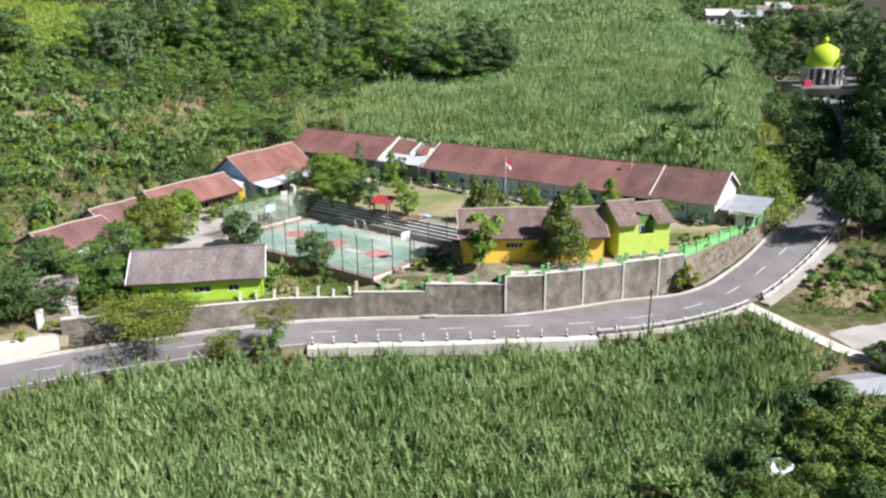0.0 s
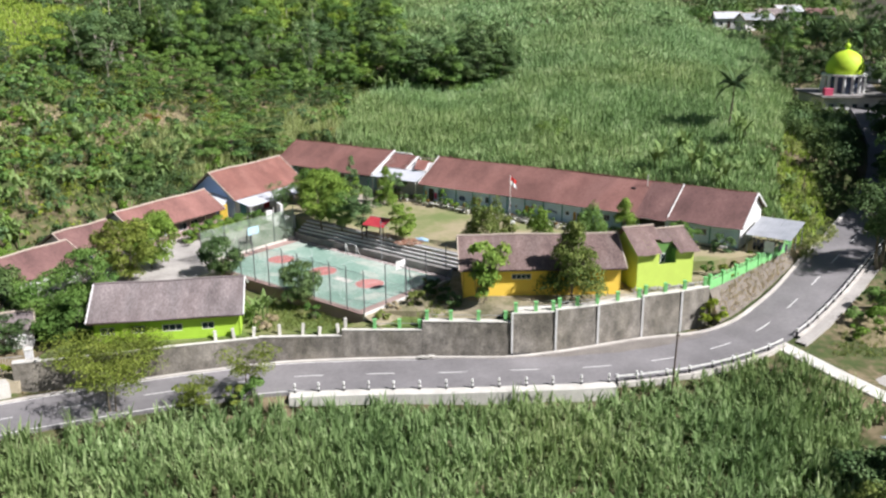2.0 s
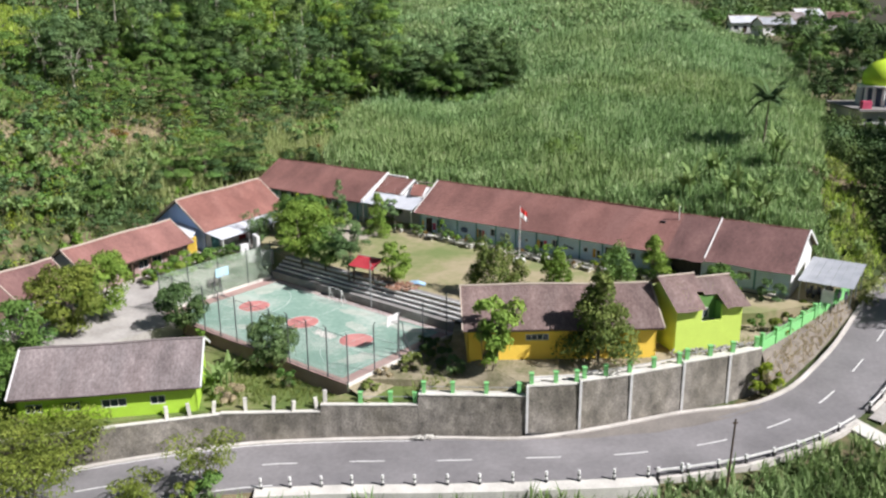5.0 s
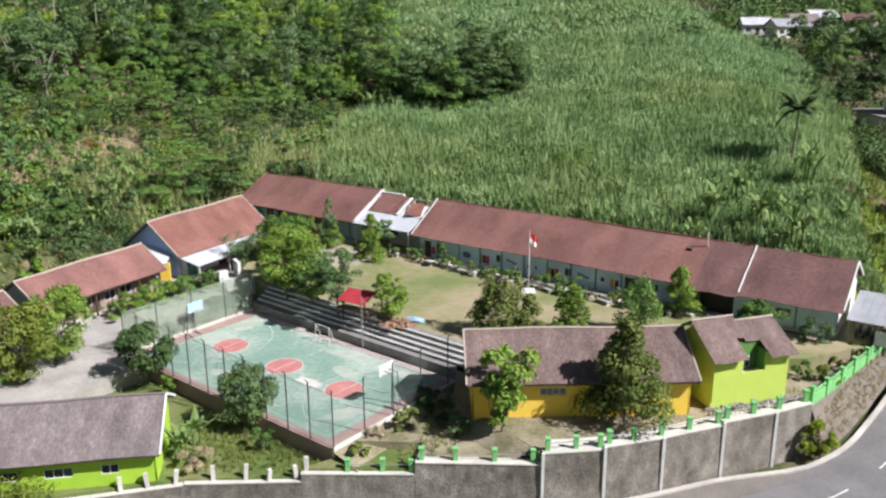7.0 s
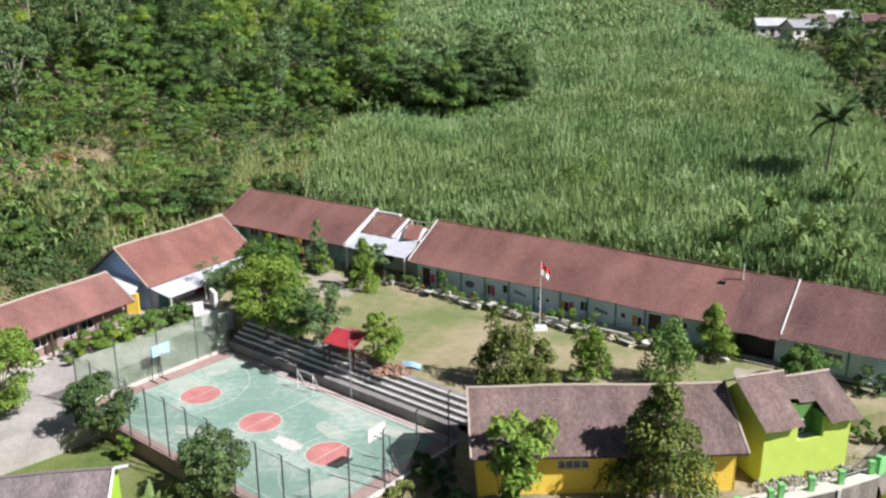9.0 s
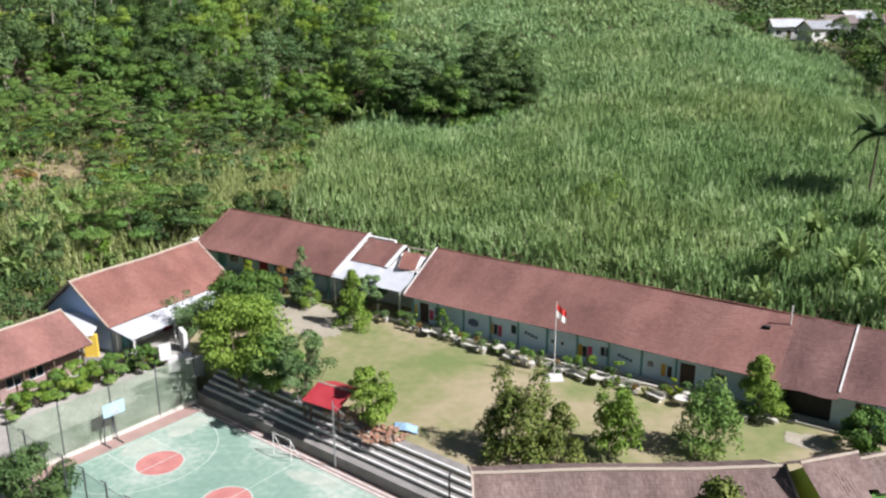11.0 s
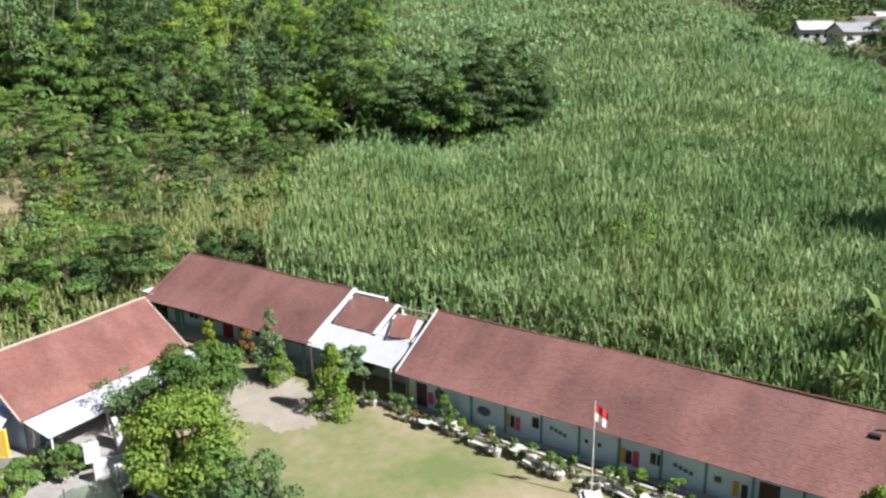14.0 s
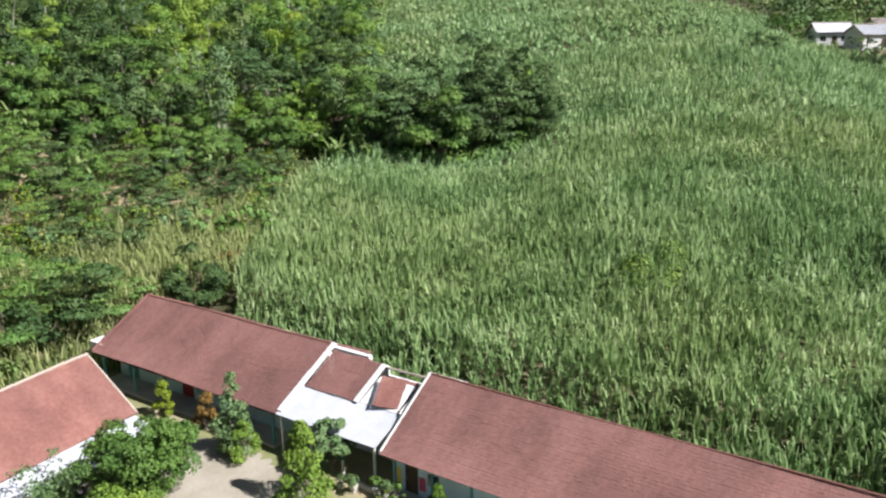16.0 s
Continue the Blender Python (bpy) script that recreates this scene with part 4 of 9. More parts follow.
def block(label, A, B, run_f, run_b, floor, eave, ridge, roof_mat, wall_mat, gable_mats, veranda=0.0, over=0.6, end=0.5, openings=(), doors=(), seams=(),
          ridge_mat="cream", seed=1, holes=(), roof_split=None, posts=0, post_mat="green_post", back_eave=None, name="school_block", verge_mat="cream", low_wall=None):
    """A long low block under a tiled gable roof. A, B: the ends of the ridge as seen from its front, left to right."""
    A, B = Vector(A), Vector(B)
    d = B - A
    L = d.length
    m = Matrix.Translation((A.x, A.y, floor)) @ Matrix.Rotation(math.atan2(d.y, d.x), 4, "Z")
    h = empty(name, m, label, "building")
    ze, zr = eave - floor, ridge - floor
    pf, pb = (zr - ze) / run_f, (zr - ze) / run_f
    zb = zr - pb * run_b
    # roof
    if roof_split:
        cuts = [0.0, *[c[0] for c in roof_split[1:]], L]
        sheets = [(cuts[k], cuts[k + 1], *roof_split[k][1:]) for k in range(len(roof_split))]
    else:
        sheets = [(0.0, L, roof_mat, 0.0)]
    for k, (xa, xb, rm, longer) in enumerate(sheets):
        q = np.concatenate([tiled_slope(xa, xb, run_f + longer, zr, ze - pf * longer, True, seed=seed + k, holes=holes), tiled_slope(xa, xb, run_b, zr, zb, False, 0.8, 0.8, seed + 7 + k)])
        quads("roof", q, rm, h)
    for k, (sg, run, zz) in enumerate(((-1, run_f, ze), (1, run_b, zb))):
        if holes and k == 0:
            continue
        bm = bmesh.new()
        v = [bm.verts.new(c) for c in ((0.03, 0, zr - 0.1), (L - 0.03, 0, zr - 0.1), (L - 0.03, sg * (run - 0.05), zz - 0.08), (0.03, sg * (run - 0.05), zz - 0.08))]
        w = [bm.verts.new(x.co - Vector((0, 0, 0.08))) for x in v]
        bm.faces.new(v)
        bm.faces.new(w[::-1])
        for a in range(4):
            bm.faces.new((v[a], w[a], w[(a + 1) % 4], v[(a + 1) % 4]))
        part("roof_deck", bm, "dark_wood", h)
    # ridge of half-round caps
    n = 1 if name == "village_house" else max(2, round(L / 0.42))
    rr = random.Random(seed)
    cap = None
    for k in range(n):
        zc = zr + (0.0 if ridge_mat == "bright_tile" else 0.04) + rr.uniform(-0.012, 0.012) + 0.05 * math.sin(math.pi * k / n * 3 + seed)
        cm = Matrix.Translation((L * k / n, 0, zc))
        if cap is None:
            bm = bmesh.new()
            bar(bm, (0, 0, 0), (L / n + 0.03, 0, 0.02), 0.08 if ridge_mat == "bright_tile" else 0.12, 8)
            cap = part("ridge_cap", bm, ridge_mat, h, matrix=cm)
        else:
            c = new("ridge_cap", cap.data)
            c.parent = h
            c.matrix_local = cm
    # verges at both ends
    for x in (0.0, L):
        for sg, run, zz in ((-1, run_f, ze), (1, run_b, zb)):
            bm = bmesh.new()
            a, b = Vector((x, 0, zr + 0.06)), Vector((x, sg * run, zz + 0.05))
            mm = Matrix.Translation(a) @ (b - a).to_track_quat("X", "Z").to_matrix().to_4x4()
            box(bm, 0, (b - a).length, -0.07, 0.07, -0.16, 0.05, mm)
            part("verge", bm, verge_mat, h)
    for s in seams:
        bm = bmesh.new()
        a, b = Vector((s, 0, zr + 0.1)), Vector((s, -run_f, ze + 0.09))
        mm = Matrix.Translation(a) @ (b - a).to_track_quat("X", "Z").to_matrix().to_4x4()
        box(bm, 0, (b - a).length, -0.06, 0.06, -0.1, 0.05, mm)
        part("roof_seam", bm, "white_paint", h, "white mortar seam")
    # walls
    yf, yb = -(run_f - over - veranda), run_b - over
    top_f, top_b = zr - pf * abs(yf) - 0.2, zr - pb * yb - 0.2
    holes_w = [(a, b, c, e) for a, b, c, e in openings] + [(a, a + w, 0.0, 2.1) for a, w, _ in doors]
    bm = bmesh.new()
    wall_with(bm, end, L - end, yf, yf + 0.18, -0.6, top_f, holes_w)
    w = part("front_wall", bm, wall_mat, h)
    if low_wall:
        bm = bmesh.new()
        at = end
        for a, wd, _ in sorted(doors):
            box(bm, at, a - 0.05, yf - 0.03, yf - 0.003, 0, 0.9)
            at = a + wd + 0.05
        box(bm, at, L - end, yf - 0.03, yf - 0.003, 0, 0.9)
        part("dado", bm, low_wall, h, "darker painted lower wall")
    bm = bmesh.new()
    box(bm, end, L - end, yb - 0.18, yb, -0.6, top_b)
    part("back_wall", bm, wall_mat, h)
    for x, gm in ((end, gable_mats[0]), (L - end - 0.16, gable_mats[1])):
        bm = bmesh.new()
        y_a, y_b = -(run_f - over) if veranda and veranda < 0 else yf, yb
        prof = [(y_a, -0.6), (y_b, -0.6), (y_b, zr - pb * y_b - 0.2), (0, zr - 0.2), (y_a, zr - pf * abs(y_a) - 0.2)]
        va = [bm.verts.new((x - 0.004, y, z)) for y, z in prof]
        vb = [bm.verts.new((x + 0.164, y, z)) for y, z in prof]
        bm.faces.new(va[::-1])
        bm.faces.new(vb)
        for k in range(5):
            bm.faces.new((va[k], va[(k + 1) % 5], vb[(k + 1) % 5], vb[k]))
        part("gable_wall", bm, gm, h)
    for a, b, c, e in openings:
        fill_window(h, a, b, yf + 0.09, c, e, panes=max(1, round((b - a) / 0.6)))
    for a, wd, dm in doors:
        fill_door(h, a, a + wd, yf + 0.1, 0.0, 2.1, dm)
    if veranda > 0:
        bm = bmesh.new()
        box(bm, end, L - end, yf - veranda - 0.3, yf - 0.004, -0.6, 0.02)
        part("veranda_floor", bm, "concrete", h)
        for k in range(posts):
            x = end + 0.4 + (L - 2 * end - 0.8) * k / (posts - 1)
            bm = bmesh.new()
            box(bm, x - 0.09, x + 0.09, yf - veranda, yf - veranda + 0.18, 0.022, zr - pf * (abs(yf) + veranda) - 0.2)
            part("post", bm, post_mat, h)
    return h, m


def classroom_front(L, bay=7.2, seed=3, start=1.2):
    r = random.Random(seed)
    wins, doors = [], []
    x, k = start, 0
    while x + bay < L:
        mat = ("teal_dark", "red_door", "dark_wood")[k % 3]
        doors.append((x + 0.4, 1.5, mat))
        for j in range(2):
            a = x + 2.6 + 2.2 * j
            wins.append((a, a + 1.5, 0.95, 2.05))
        x += bay
        k += 1
    return wins, doors


RA, RB = (-0.25, 147.66), (41.66, 118.96)
LL = (Vector(RB) - Vector(RA)).length
wins = [(3.3, 4.3, 1.0, 2.0), (12.05, 12.75, 1.0, 2.0), (16.3, 16.7, 1.0, 1.45), (17.3, 17.7, 1.0, 1.45), (21.2, 22.2, 0.9, 1.9), (25.6, 26.2, 1.0, 1.6), (31.4, 32.4, 1.0, 1.9), (44.5, 46.0, 1.0, 1.9)]
# the wide black door paints in the dark inside of an open doorway
doors = [(1.5, 1.1, "dark_wood"), (28.5, 1.3, "dark_wood"), (34.4, 1.2, "teal_dark"), (36.8, 3.6, "black"), (42.0, 1.2, "dark_wood")]
long_block, long_m = block("long pale blue school block under a weathered red tile roof", RA, RB, 6.07, 5.0, 2.35, 5.2, 8.6, "red_tile", "pale_blue_wall", ("white_wall", "white_wall"),
                           veranda=0.35, over=0.35, openings=wins, doors=doors, seams=(40.9,), ridge_mat="bright_tile", seed=3,
                           roof_split=[(0, "red_tile", 0.14), (36.4, "brown_tile", 0.6), (40.9, "brown_tile", 0.3)], verge_mat="white_paint")
# pilasters, boards, painted emblems and unreadable lettering on its front
for k in range(16):
    x = 0.72 + 3.05 * k
    if x < LL - 1.2 and not any(a - 0.1 < x < a + w + 0.1 for a, w, _ in doors):
        bm = bmesh.new()
        box(bm, x - 0.09, x + 0.09, -5.45, -5.38, 0.0, 2.8)
        part("pilaster", bm, "teal_dark", long_block, "teal painted pilaster")
for x0, x1, z0, z1, mt, lb in ((0.9, 1.2, 0.5, 1.7, "yellow_wall", "yellow board"), (2.7, 3.2, 0.5, 1.5, "pink_board", "crimson board"), (9.85, 10.2, 0.55, 1.7, "ochre_door", "ochre board"), (10.3, 10.65, 0.6, 1.6, "black", "dark board"), (10.75, 11.15, 0.5, 1.6, "pink_board", "crimson board"),
                               (19.1, 19.5, 0.5, 1.6, "ochre_door", "ochre board"), (19.55, 19.95, 0.5, 1.5, "black", "dark board"), (20.05, 20.5, 0.4, 1.6, "pink_board", "crimson board"), (26.9, 27.3, 0.5, 1.6, "ochre_door", "ochre board"), (27.45, 27.85, 0.5, 1.5, "black", "dark board")):
    bm = bmesh.new()
    box(bm, x0, x1, -5.42, -5.375, z0, z1)
    part("wall_board", bm, mt, long_block, lb + " on the wall")
for x, z in ((7.95, 1.25),):
    bm = bmesh.new()
    bmesh.ops.create_cone(bm, cap_ends=True, segments=24, radius1=0.5, radius2=0.5, depth=0.03, matrix=pose(x, -5.4, z, 90, 0, 0) @ Matrix.Diagonal((1.2, 0.8, 1, 1)))
    part("emblem", bm, "grey_blue", long_block, "dark oval emblem painted on the wall")
for x, z, n in ((13.6, 1.35, 4), (22.9, 1.3, 4)):
    for k in range(n):
        bm = bmesh.new()
        box(bm, x + 0.36 * k, x + 0.36 * k + 0.28, -5.385, -5.372, z - 0.09 * k, z + 0.3 - 0.09 * k)
        part("lettering", bm, "grey_blue", long_block, "blue lettering on the wall")
# black strip and pale kerb before the front
bm = bmesh.new()
box(bm, 0.3, LL - 0.4, -6.5, -6.03, -0.5, -0.13)
part("gutter", bm, "black", long_block, "black strip before the front")
bm = bmesh.new()
box(bm, 0.3, LL - 8.4, -6.82, -6.52, -0.5, 0.06)
part("gutter_kerb", bm, "pale_concrete", long_block, "pale kerb before the front")
NA, NB = (-26.5, 166.12), (-8.13, 153.62)
wins, doors = classroom_front((Vector(NB) - Vector(NA)).length, seed=5)
_, north_m = block("bluish-walled school block with a red tile roof beside the cane", NA, NB, 6.4, 5.0, 2.35, 5.25, 8.55, "red_tile", "teal_wall", ("white_wall", "white_wall"),
                             veranda=1.9, over=0.4, openings=wins, doors=doors, ridge_mat="bright_tile", seed=11, posts=6, post_mat="teal_dark", verge_mat="red_tile")
# vent pipe and a dark patch on that roof
bm = bmesh.new()
bar(bm, (36.0, -1.0, 5.4), (36.0, -1.0, 7.3), 0.06, 8)
part("vent_pipe", bm, "white_paint", long_block, "thin white vent pipe")
bm = bmesh.new()
box(bm, 34.0, 34.6, -1.9, -1.5, 5.2, 5.42)
part("roof_hatch", bm, "black", long_block, "small dark hole in the roof")

# link between the two blocks: white sheet roof below, small tile roofs and parapets above
ang = math.atan2(RB[1] - RA[1], RB[0] - RA[0])
link_m = Matrix.Translation((NB[0], NB[1], 2.35)) @ Matrix.Rotation(ang, 4, "Z")
LK = 9.55
link = empty("link_building", link_m, "white link with sheet roof and broken tile roofs between two blocks", "building")


def tilted(bm, x0, x1, y0, z0, y1, z1, t):
    a, b = Vector((0, y0, z0)), Vector((0, y1, z1))
    n = Vector((0, -(z1 - z0), y1 - y0)).normalized()
    if n.z < 0:
        n = -n
    v = []
    for x in (x0, x1):
        for p, o in ((a, 0), (b, 0), (b, t), (a, t)):
            v.append(bm.verts.new((x, p.y + n.y * o, p.z + n.z * o)))
    for f in ((0, 1, 2, 3), (7, 6, 5, 4), (0, 4, 5, 1), (1, 5, 6, 2), (2, 6, 7, 3), (3, 7, 4, 0)):
        bm.faces.new([v[i] for i in f])
    bmesh.ops.recalc_face_normals(bm, faces=bm.faces)


for k in range(9):
    bm = bmesh.new()
    xa = 0.1 + (LK - 0.25) * k / 9
    tilted(bm, xa, xa + (LK - 0.25) / 9 - 0.015, -6.5, 2.95, -3.42, 4.02, 0.04)
    part("roof_sheet", bm, "white_metal", link, "white corrugated sheet")
q = tiled_slope(0.52, 5.2, 3.45, 5.82, 4.14, True, seed=21)
q[:, :, 1] -= 0.1
quads("roof", q, "red_tile", link)
q = tiled_slope(-1.7, 1.1, 2.6, 0.0, -1.1, True, seed=22)
sk = (Matrix.Translation((7.75, -0.75, 5.25)) @ Matrix.Rotation(math.radians(24), 4, "Z") @ Matrix.Rotation(math.radians(9), 4, "Y")).to_3x3()
q = q @ np.array(sk).T.astype(q.dtype) + np.array((7.75, -0.7, 5.3))
quads("roof", q, "bright_tile", link, "slipped patch of paler tiles")
bm = bmesh.new()
tilted(bm, 5.63, 8.9, -3.4, 4.06, -0.9, 5.1, 0.04)
part("ceiling_board", bm, "white_wall", link, "bare white board below the broken roof")
bm = bmesh.new()
bar(bm, (5.6, -0.1, 5.55), (9.4, -0.1, 5.6), 0.09, 6)
part("beam", bm, "cream", link, "bare pale ridge beam")
bm = bmesh.new()
bar(bm, (9.35, -3.6, 4.25), (9.35, -0.1, 5.7), 0.07, 6)
part("rafter", bm, "white_paint", link, "bare white rafter")
for args in ((0.02, 0.5, -6.2, 3.12, 0.2, 6.22), (5.2, 5.62, -3.6, 4.12, -0.1, 5.7)):
    bm = bmesh.new()
    tilted(bm, *args, 0.1)
    part("parapet", bm, "white_wall", link, "sloping white parapet")
bm = bmesh.new()
box(bm, 0.1, 3.9, -0.05, 0.35, 5.6, 6.0)
part("ridge_wall", bm, "white_wall", link, "pale plastered upstand at the ridge")
for x0, x1, y0, y1, z1, name in ((0.1, 5.6, 0.15, 0.35, 5.5, "back_wall"), (5.6, 9.45, 0.15, 0.35, 4.8, "back_wall"), (0.1, 9.45, -2.9, -2.7, 3.6, "front_wall"), (9.3, 9.5, -2.7, 0.2, 4.6, "end_wall")):
    bm = bmesh.new()
    box(bm, x0, x1, y0, y1, -0.5, z1)
    part(name, bm, "white_wall", link)
for x in (0.4, 3.2, 6.2, 9.1):
    bm = bmesh.new()
    box(bm, x - 0.07, x + 0.07, -6.3, -6.16, -0.15, 2.98)
    part("post", bm, "white_paint", link)

# parking shed on the end of the long block
shed = empty("parking_shed", long_m, "open parking shed with a pale metal roof on thin posts", "shed")
for k in range(7):
    bm = bmesh.new()
    xa = LL + 0.25 + 5.6 * k / 7
    tilted(bm, xa, xa + 0.78, -5.9, 2.05, 1.8, 2.75, 0.04)
    part("roof_sheet", bm, "grey_metal", shed, "grey corrugated sheet")
for x in (LL + 0.5, LL + 3.0, LL + 5.6):
    for y, z in ((-5.6, 2.05), (-2.0, 2.38), (1.5, 2.7)):
        bm = bmesh.new()
        box(bm, x - 0.06, x + 0.06, y - 0.06, y + 0.06, -0.15, z)
        part("post", bm, "galvanised", shed)
# a notice board by the shed
board = empty("notice_board", long_m @ pose(LL + 3.6, -7.2, -0.15), "white notice board on two posts", "notice board")
for x in (-0.5, 0.42):
    bm = bmesh.new()
    box(bm, x, x + 0.08, -0.04, 0.04, 0, 1.9)
    part("post", bm, "galvanised", board)
bm = bmesh.new()
box(bm, -0.6, 0.6, -0.08, -0.042, 0.7, 2.1)
part("panel", bm, "white_paint", board)


def scooter(m, col):
    s = empty("motor_scooter", m, "dark parked motor scooter in the shed", "scooter", "parked scooters")
    for x in (-0.6, 0.6):
        bm = bmesh.new()
        bmesh.ops.create_cone(bm, cap_ends=True, segments=14, radius1=0.27, radius2=0.27, depth=0.11, matrix=pose(x, 0, 0.27, 90, 0, 0))
        part("wheel", bm, "black", s)
    bm = bmesh.new()
    v = [(-0.75, 0.55), (-0.55, 0.85), (0.05, 0.8), (0.2, 0.5), (0.45, 0.5), (0.6, 0.95), (0.72, 0.9), (0.62, 0.5), (0.4, 0.32), (-0.4, 0.32)]
    for y0, y1 in ((-0.16, 0.16),):
        a = [bm.verts.new((x, y0, z)) for x, z in v]
        b = [bm.verts.new((x, y1, z)) for x, z in v]
        bm.faces.new(a)
        bm.faces.new(b[::-1])
        for k in range(len(v)):
            bm.faces.new((a[k], b[k], b[(k + 1) % len(v)], a[(k + 1) % len(v)]))
    bmesh.ops.triangulate(bm, faces=[f for f in bm.faces if len(f.verts) > 4])
    part("body", bm, col, s)
    bm = bmesh.new()
    bar(bm, (0.6, -0.33, 1.02), (0.6, 0.33, 1.02), 0.025)
    part("handlebar", bm, "steel", s)
    return s


sc = scooter(long_m @ pose(LL + 1.2, -3.6, -0.15, 0, 0, 80), "steel")
for k, (dx, dy) in enumerate(((1.9, -3.7), (2.6, -3.5), (3.3, -3.6), (4.2, -3.4), (4.9, -3.7))):
    copy_thing(sc, long_m @ pose(LL + dx, dy, -0.15, 0, 0, 75 + 6 * k))

# blue-gabled block
wins, doors = classroom_front(16.6, bay=5.2, seed=8)
_, blue_m = block("school block with a blue gable and a bright red tile roof", (-36.25, 140.16), (-27.63, 154.33), 5.2, 5.2, 1.0, 3.85, 7.65, "bright_tile", "white_wall",
                           ("blue_wall", "white_wall"), over=0.5, openings=wins, doors=doors, seed=31)
lean = empty("lean_to", blue_m, "pale sheet lean-to roof on posts in front of the block", "canopy")
for k in range(15):
    bm = bmesh.new()
    xa = 0.2 + 16.2 * k / 15
    tilted(bm, xa, xa + 1.06, -8.2, 2.15, -4.9, 2.75, 0.04)
    part("roof_sheet", bm, "white_metal", lean, "pale corrugated sheet")
for x in (0.5, 5.5, 10.5, 15.8):
    bm = bmesh.new()
    box(bm, x - 0.08, x + 0.08, -8.05, -7.9, -0.1, 2.2)
    part("post", bm, "white_paint", lean)
# yellow wall and small white roof between the two red blocks
bm = bmesh.new()
box(bm, -34.3, -33.0, 137.2, 137.5, 0.1, 3.3)
tagged(part("end_wall", bm, "yellow_wall"), "narrow yellow painted wall between two blocks", "wall", kind="structure")
bm = bmesh.new()
tilted(bm, -37.5, -33.2, 136.8, 3.3, 140.5, 4.4, 0.05)
tagged(part("sheet_roof", bm, "white_metal"), "small pale sheet roof between two blocks", "roof", kind="structure")

# the lower red-roofed blocks, stepping down the slope
wins, doors = classroom_front(16.7, bay=5.4, seed=9, start=0.8)
doors = [(a, w, "dark_wood") for a, w, _ in doors]
block("school block with pinkish walls under a dark red tile roof", (-45.13, 123.74), (-36.44, 137.98), 4.2, 4.2, 0.15, 3.0, 5.55, "red_tile", "pink_wall", ("white_wall", "white_wall"),
      veranda=1.2, over=0.3, openings=wins, doors=doors, seed=41, posts=6, post_mat="dark_wood")
block("lower school block under a brown tile roof", (-50.3, 116.0), (-46.0, 123.1), 4.2, 4.0, -0.1, 2.3, 4.75, "brown_tile", "pink_wall", ("white_wall", "white_wall"), over=0.5, seed=43,
      openings=[(1.5, 3.0, 0.9, 1.8), (4.4, 6.0, 0.9, 1.8)])
block("small block under a faded brown tile roof with a white gutter", (-53.6, 105.2), (-48.0, 114.7), 4.4, 4.0, -0.4, 2.1, 4.3, "brown_tile", "white_wall", ("white_wall", "white_wall"), over=0.4, seed=47,
      openings=[(2.0, 3.6, 0.9, 1.8)])

# green-walled hut by the road
wins = [(4.3, 5.7, 0.95, 1.75), (7.5, 9.6, 0.95, 1.75), (1.2, 2.6, 0.95, 1.75), (11.6, 12.9, 0.95, 1.75)]
block("long hut with lime green walls and a faded grey-pink tile roof", (-38.03, 98.17), (-22.1, 100.62), 5.0, 3.6, -1.42, 1.2, 3.85, "grey_tile", "leaf_green_wall",
      ("leaf_green_wall", "leaf_green_wall"), over=0.75, openings=wins, seed=51, name="hut", verge_mat="white_paint", ridge_mat="grey_tile")
# yellow hut
block("hut with yellow-orange walls and a weathered mauve tile roof", (1.81, 106.35), (20.73, 106.67), 5.6, 3.4, 0.95, 4.22, 6.78, "mauve_tile", "yellow_wall",
      ("yellow_wall", "yellow_wall"), over=0.8, openings=[(6.0, 8.2, 1.9, 2.55), (12.0, 13.4, 1.5, 2.4)], seed=61, name="hut")

# lime hut with a stepped roof and a notch
lime_a, lime_b = Vector((20.95, 105.37)), Vector((28.77, 107.67))
lm = Matrix.Translation((lime_a.x, lime_a.y, 1.35)) @ Matrix.Rotation(math.radians(16.4), 4, "Z")
hut = empty("hut", lm, "small lime green hut with a stepped brown tile roof", "building")
for xa, xb, zr, sd in ((0.0, 4.1, 6.45, 71), (4.1, 8.15, 5.95, 72)):
    q = np.concatenate([tiled_slope(xa, xb, 3.9, zr, 4.1 if xa == 0 else 4.0, True, seed=sd, holes=((3.2, 5.4, 0.5, 1.1),)), tiled_slope(xa, xb, 2.6, zr, zr - 1.6, False, 0.8, 0.8, sd + 5)])
    quads("roof", q, "mauve_tile", hut)
    for k in range(9):
        bm = bmesh.new()
        bar(bm, (xa + (xb - xa) * k / 9, 0, zr + 0.04), (xa + (xb - xa) * (k + 1) / 9, 0, zr + 0.06), 0.11, 6)
        part("ridge_cap", bm, "cream", hut)
bm = bmesh.new()
wall_with(bm, 0.45, 7.7, -3.2, -3.0, -0.3, 4.15, [(3.2, 5.4, 2.6, 4.15)])
part("front_wall", bm, "lime_wall", hut)
for x, zr in ((0.45, 6.2), (7.5, 5.7)):
    bm = bmesh.new()
    prof = [(-3.0, -0.3), (2.0, -0.3), (2.0, 4.5 if x < 1 else 4.1), (0, zr), (-3.0, 4.2 if x < 1 else 4.0)]
    va, vb = [[bm.verts.new((x + o, y, z)) for y, z in prof] for o in (0, 0.18)]
    bm.faces.new(va[::-1])
    bm.faces.new(vb)
    for k in range(5):
        bm.faces.new((va[k], va[(k + 1) % 5], vb[(k + 1) % 5], vb[k]))
    part("gable_wall", bm, "lime_wall", hut)
bm = bmesh.new()
box(bm, 0.45, 7.68, 1.8, 2.0, -0.3, 4.1)
part("back_wall", bm, "lime_wall", hut)
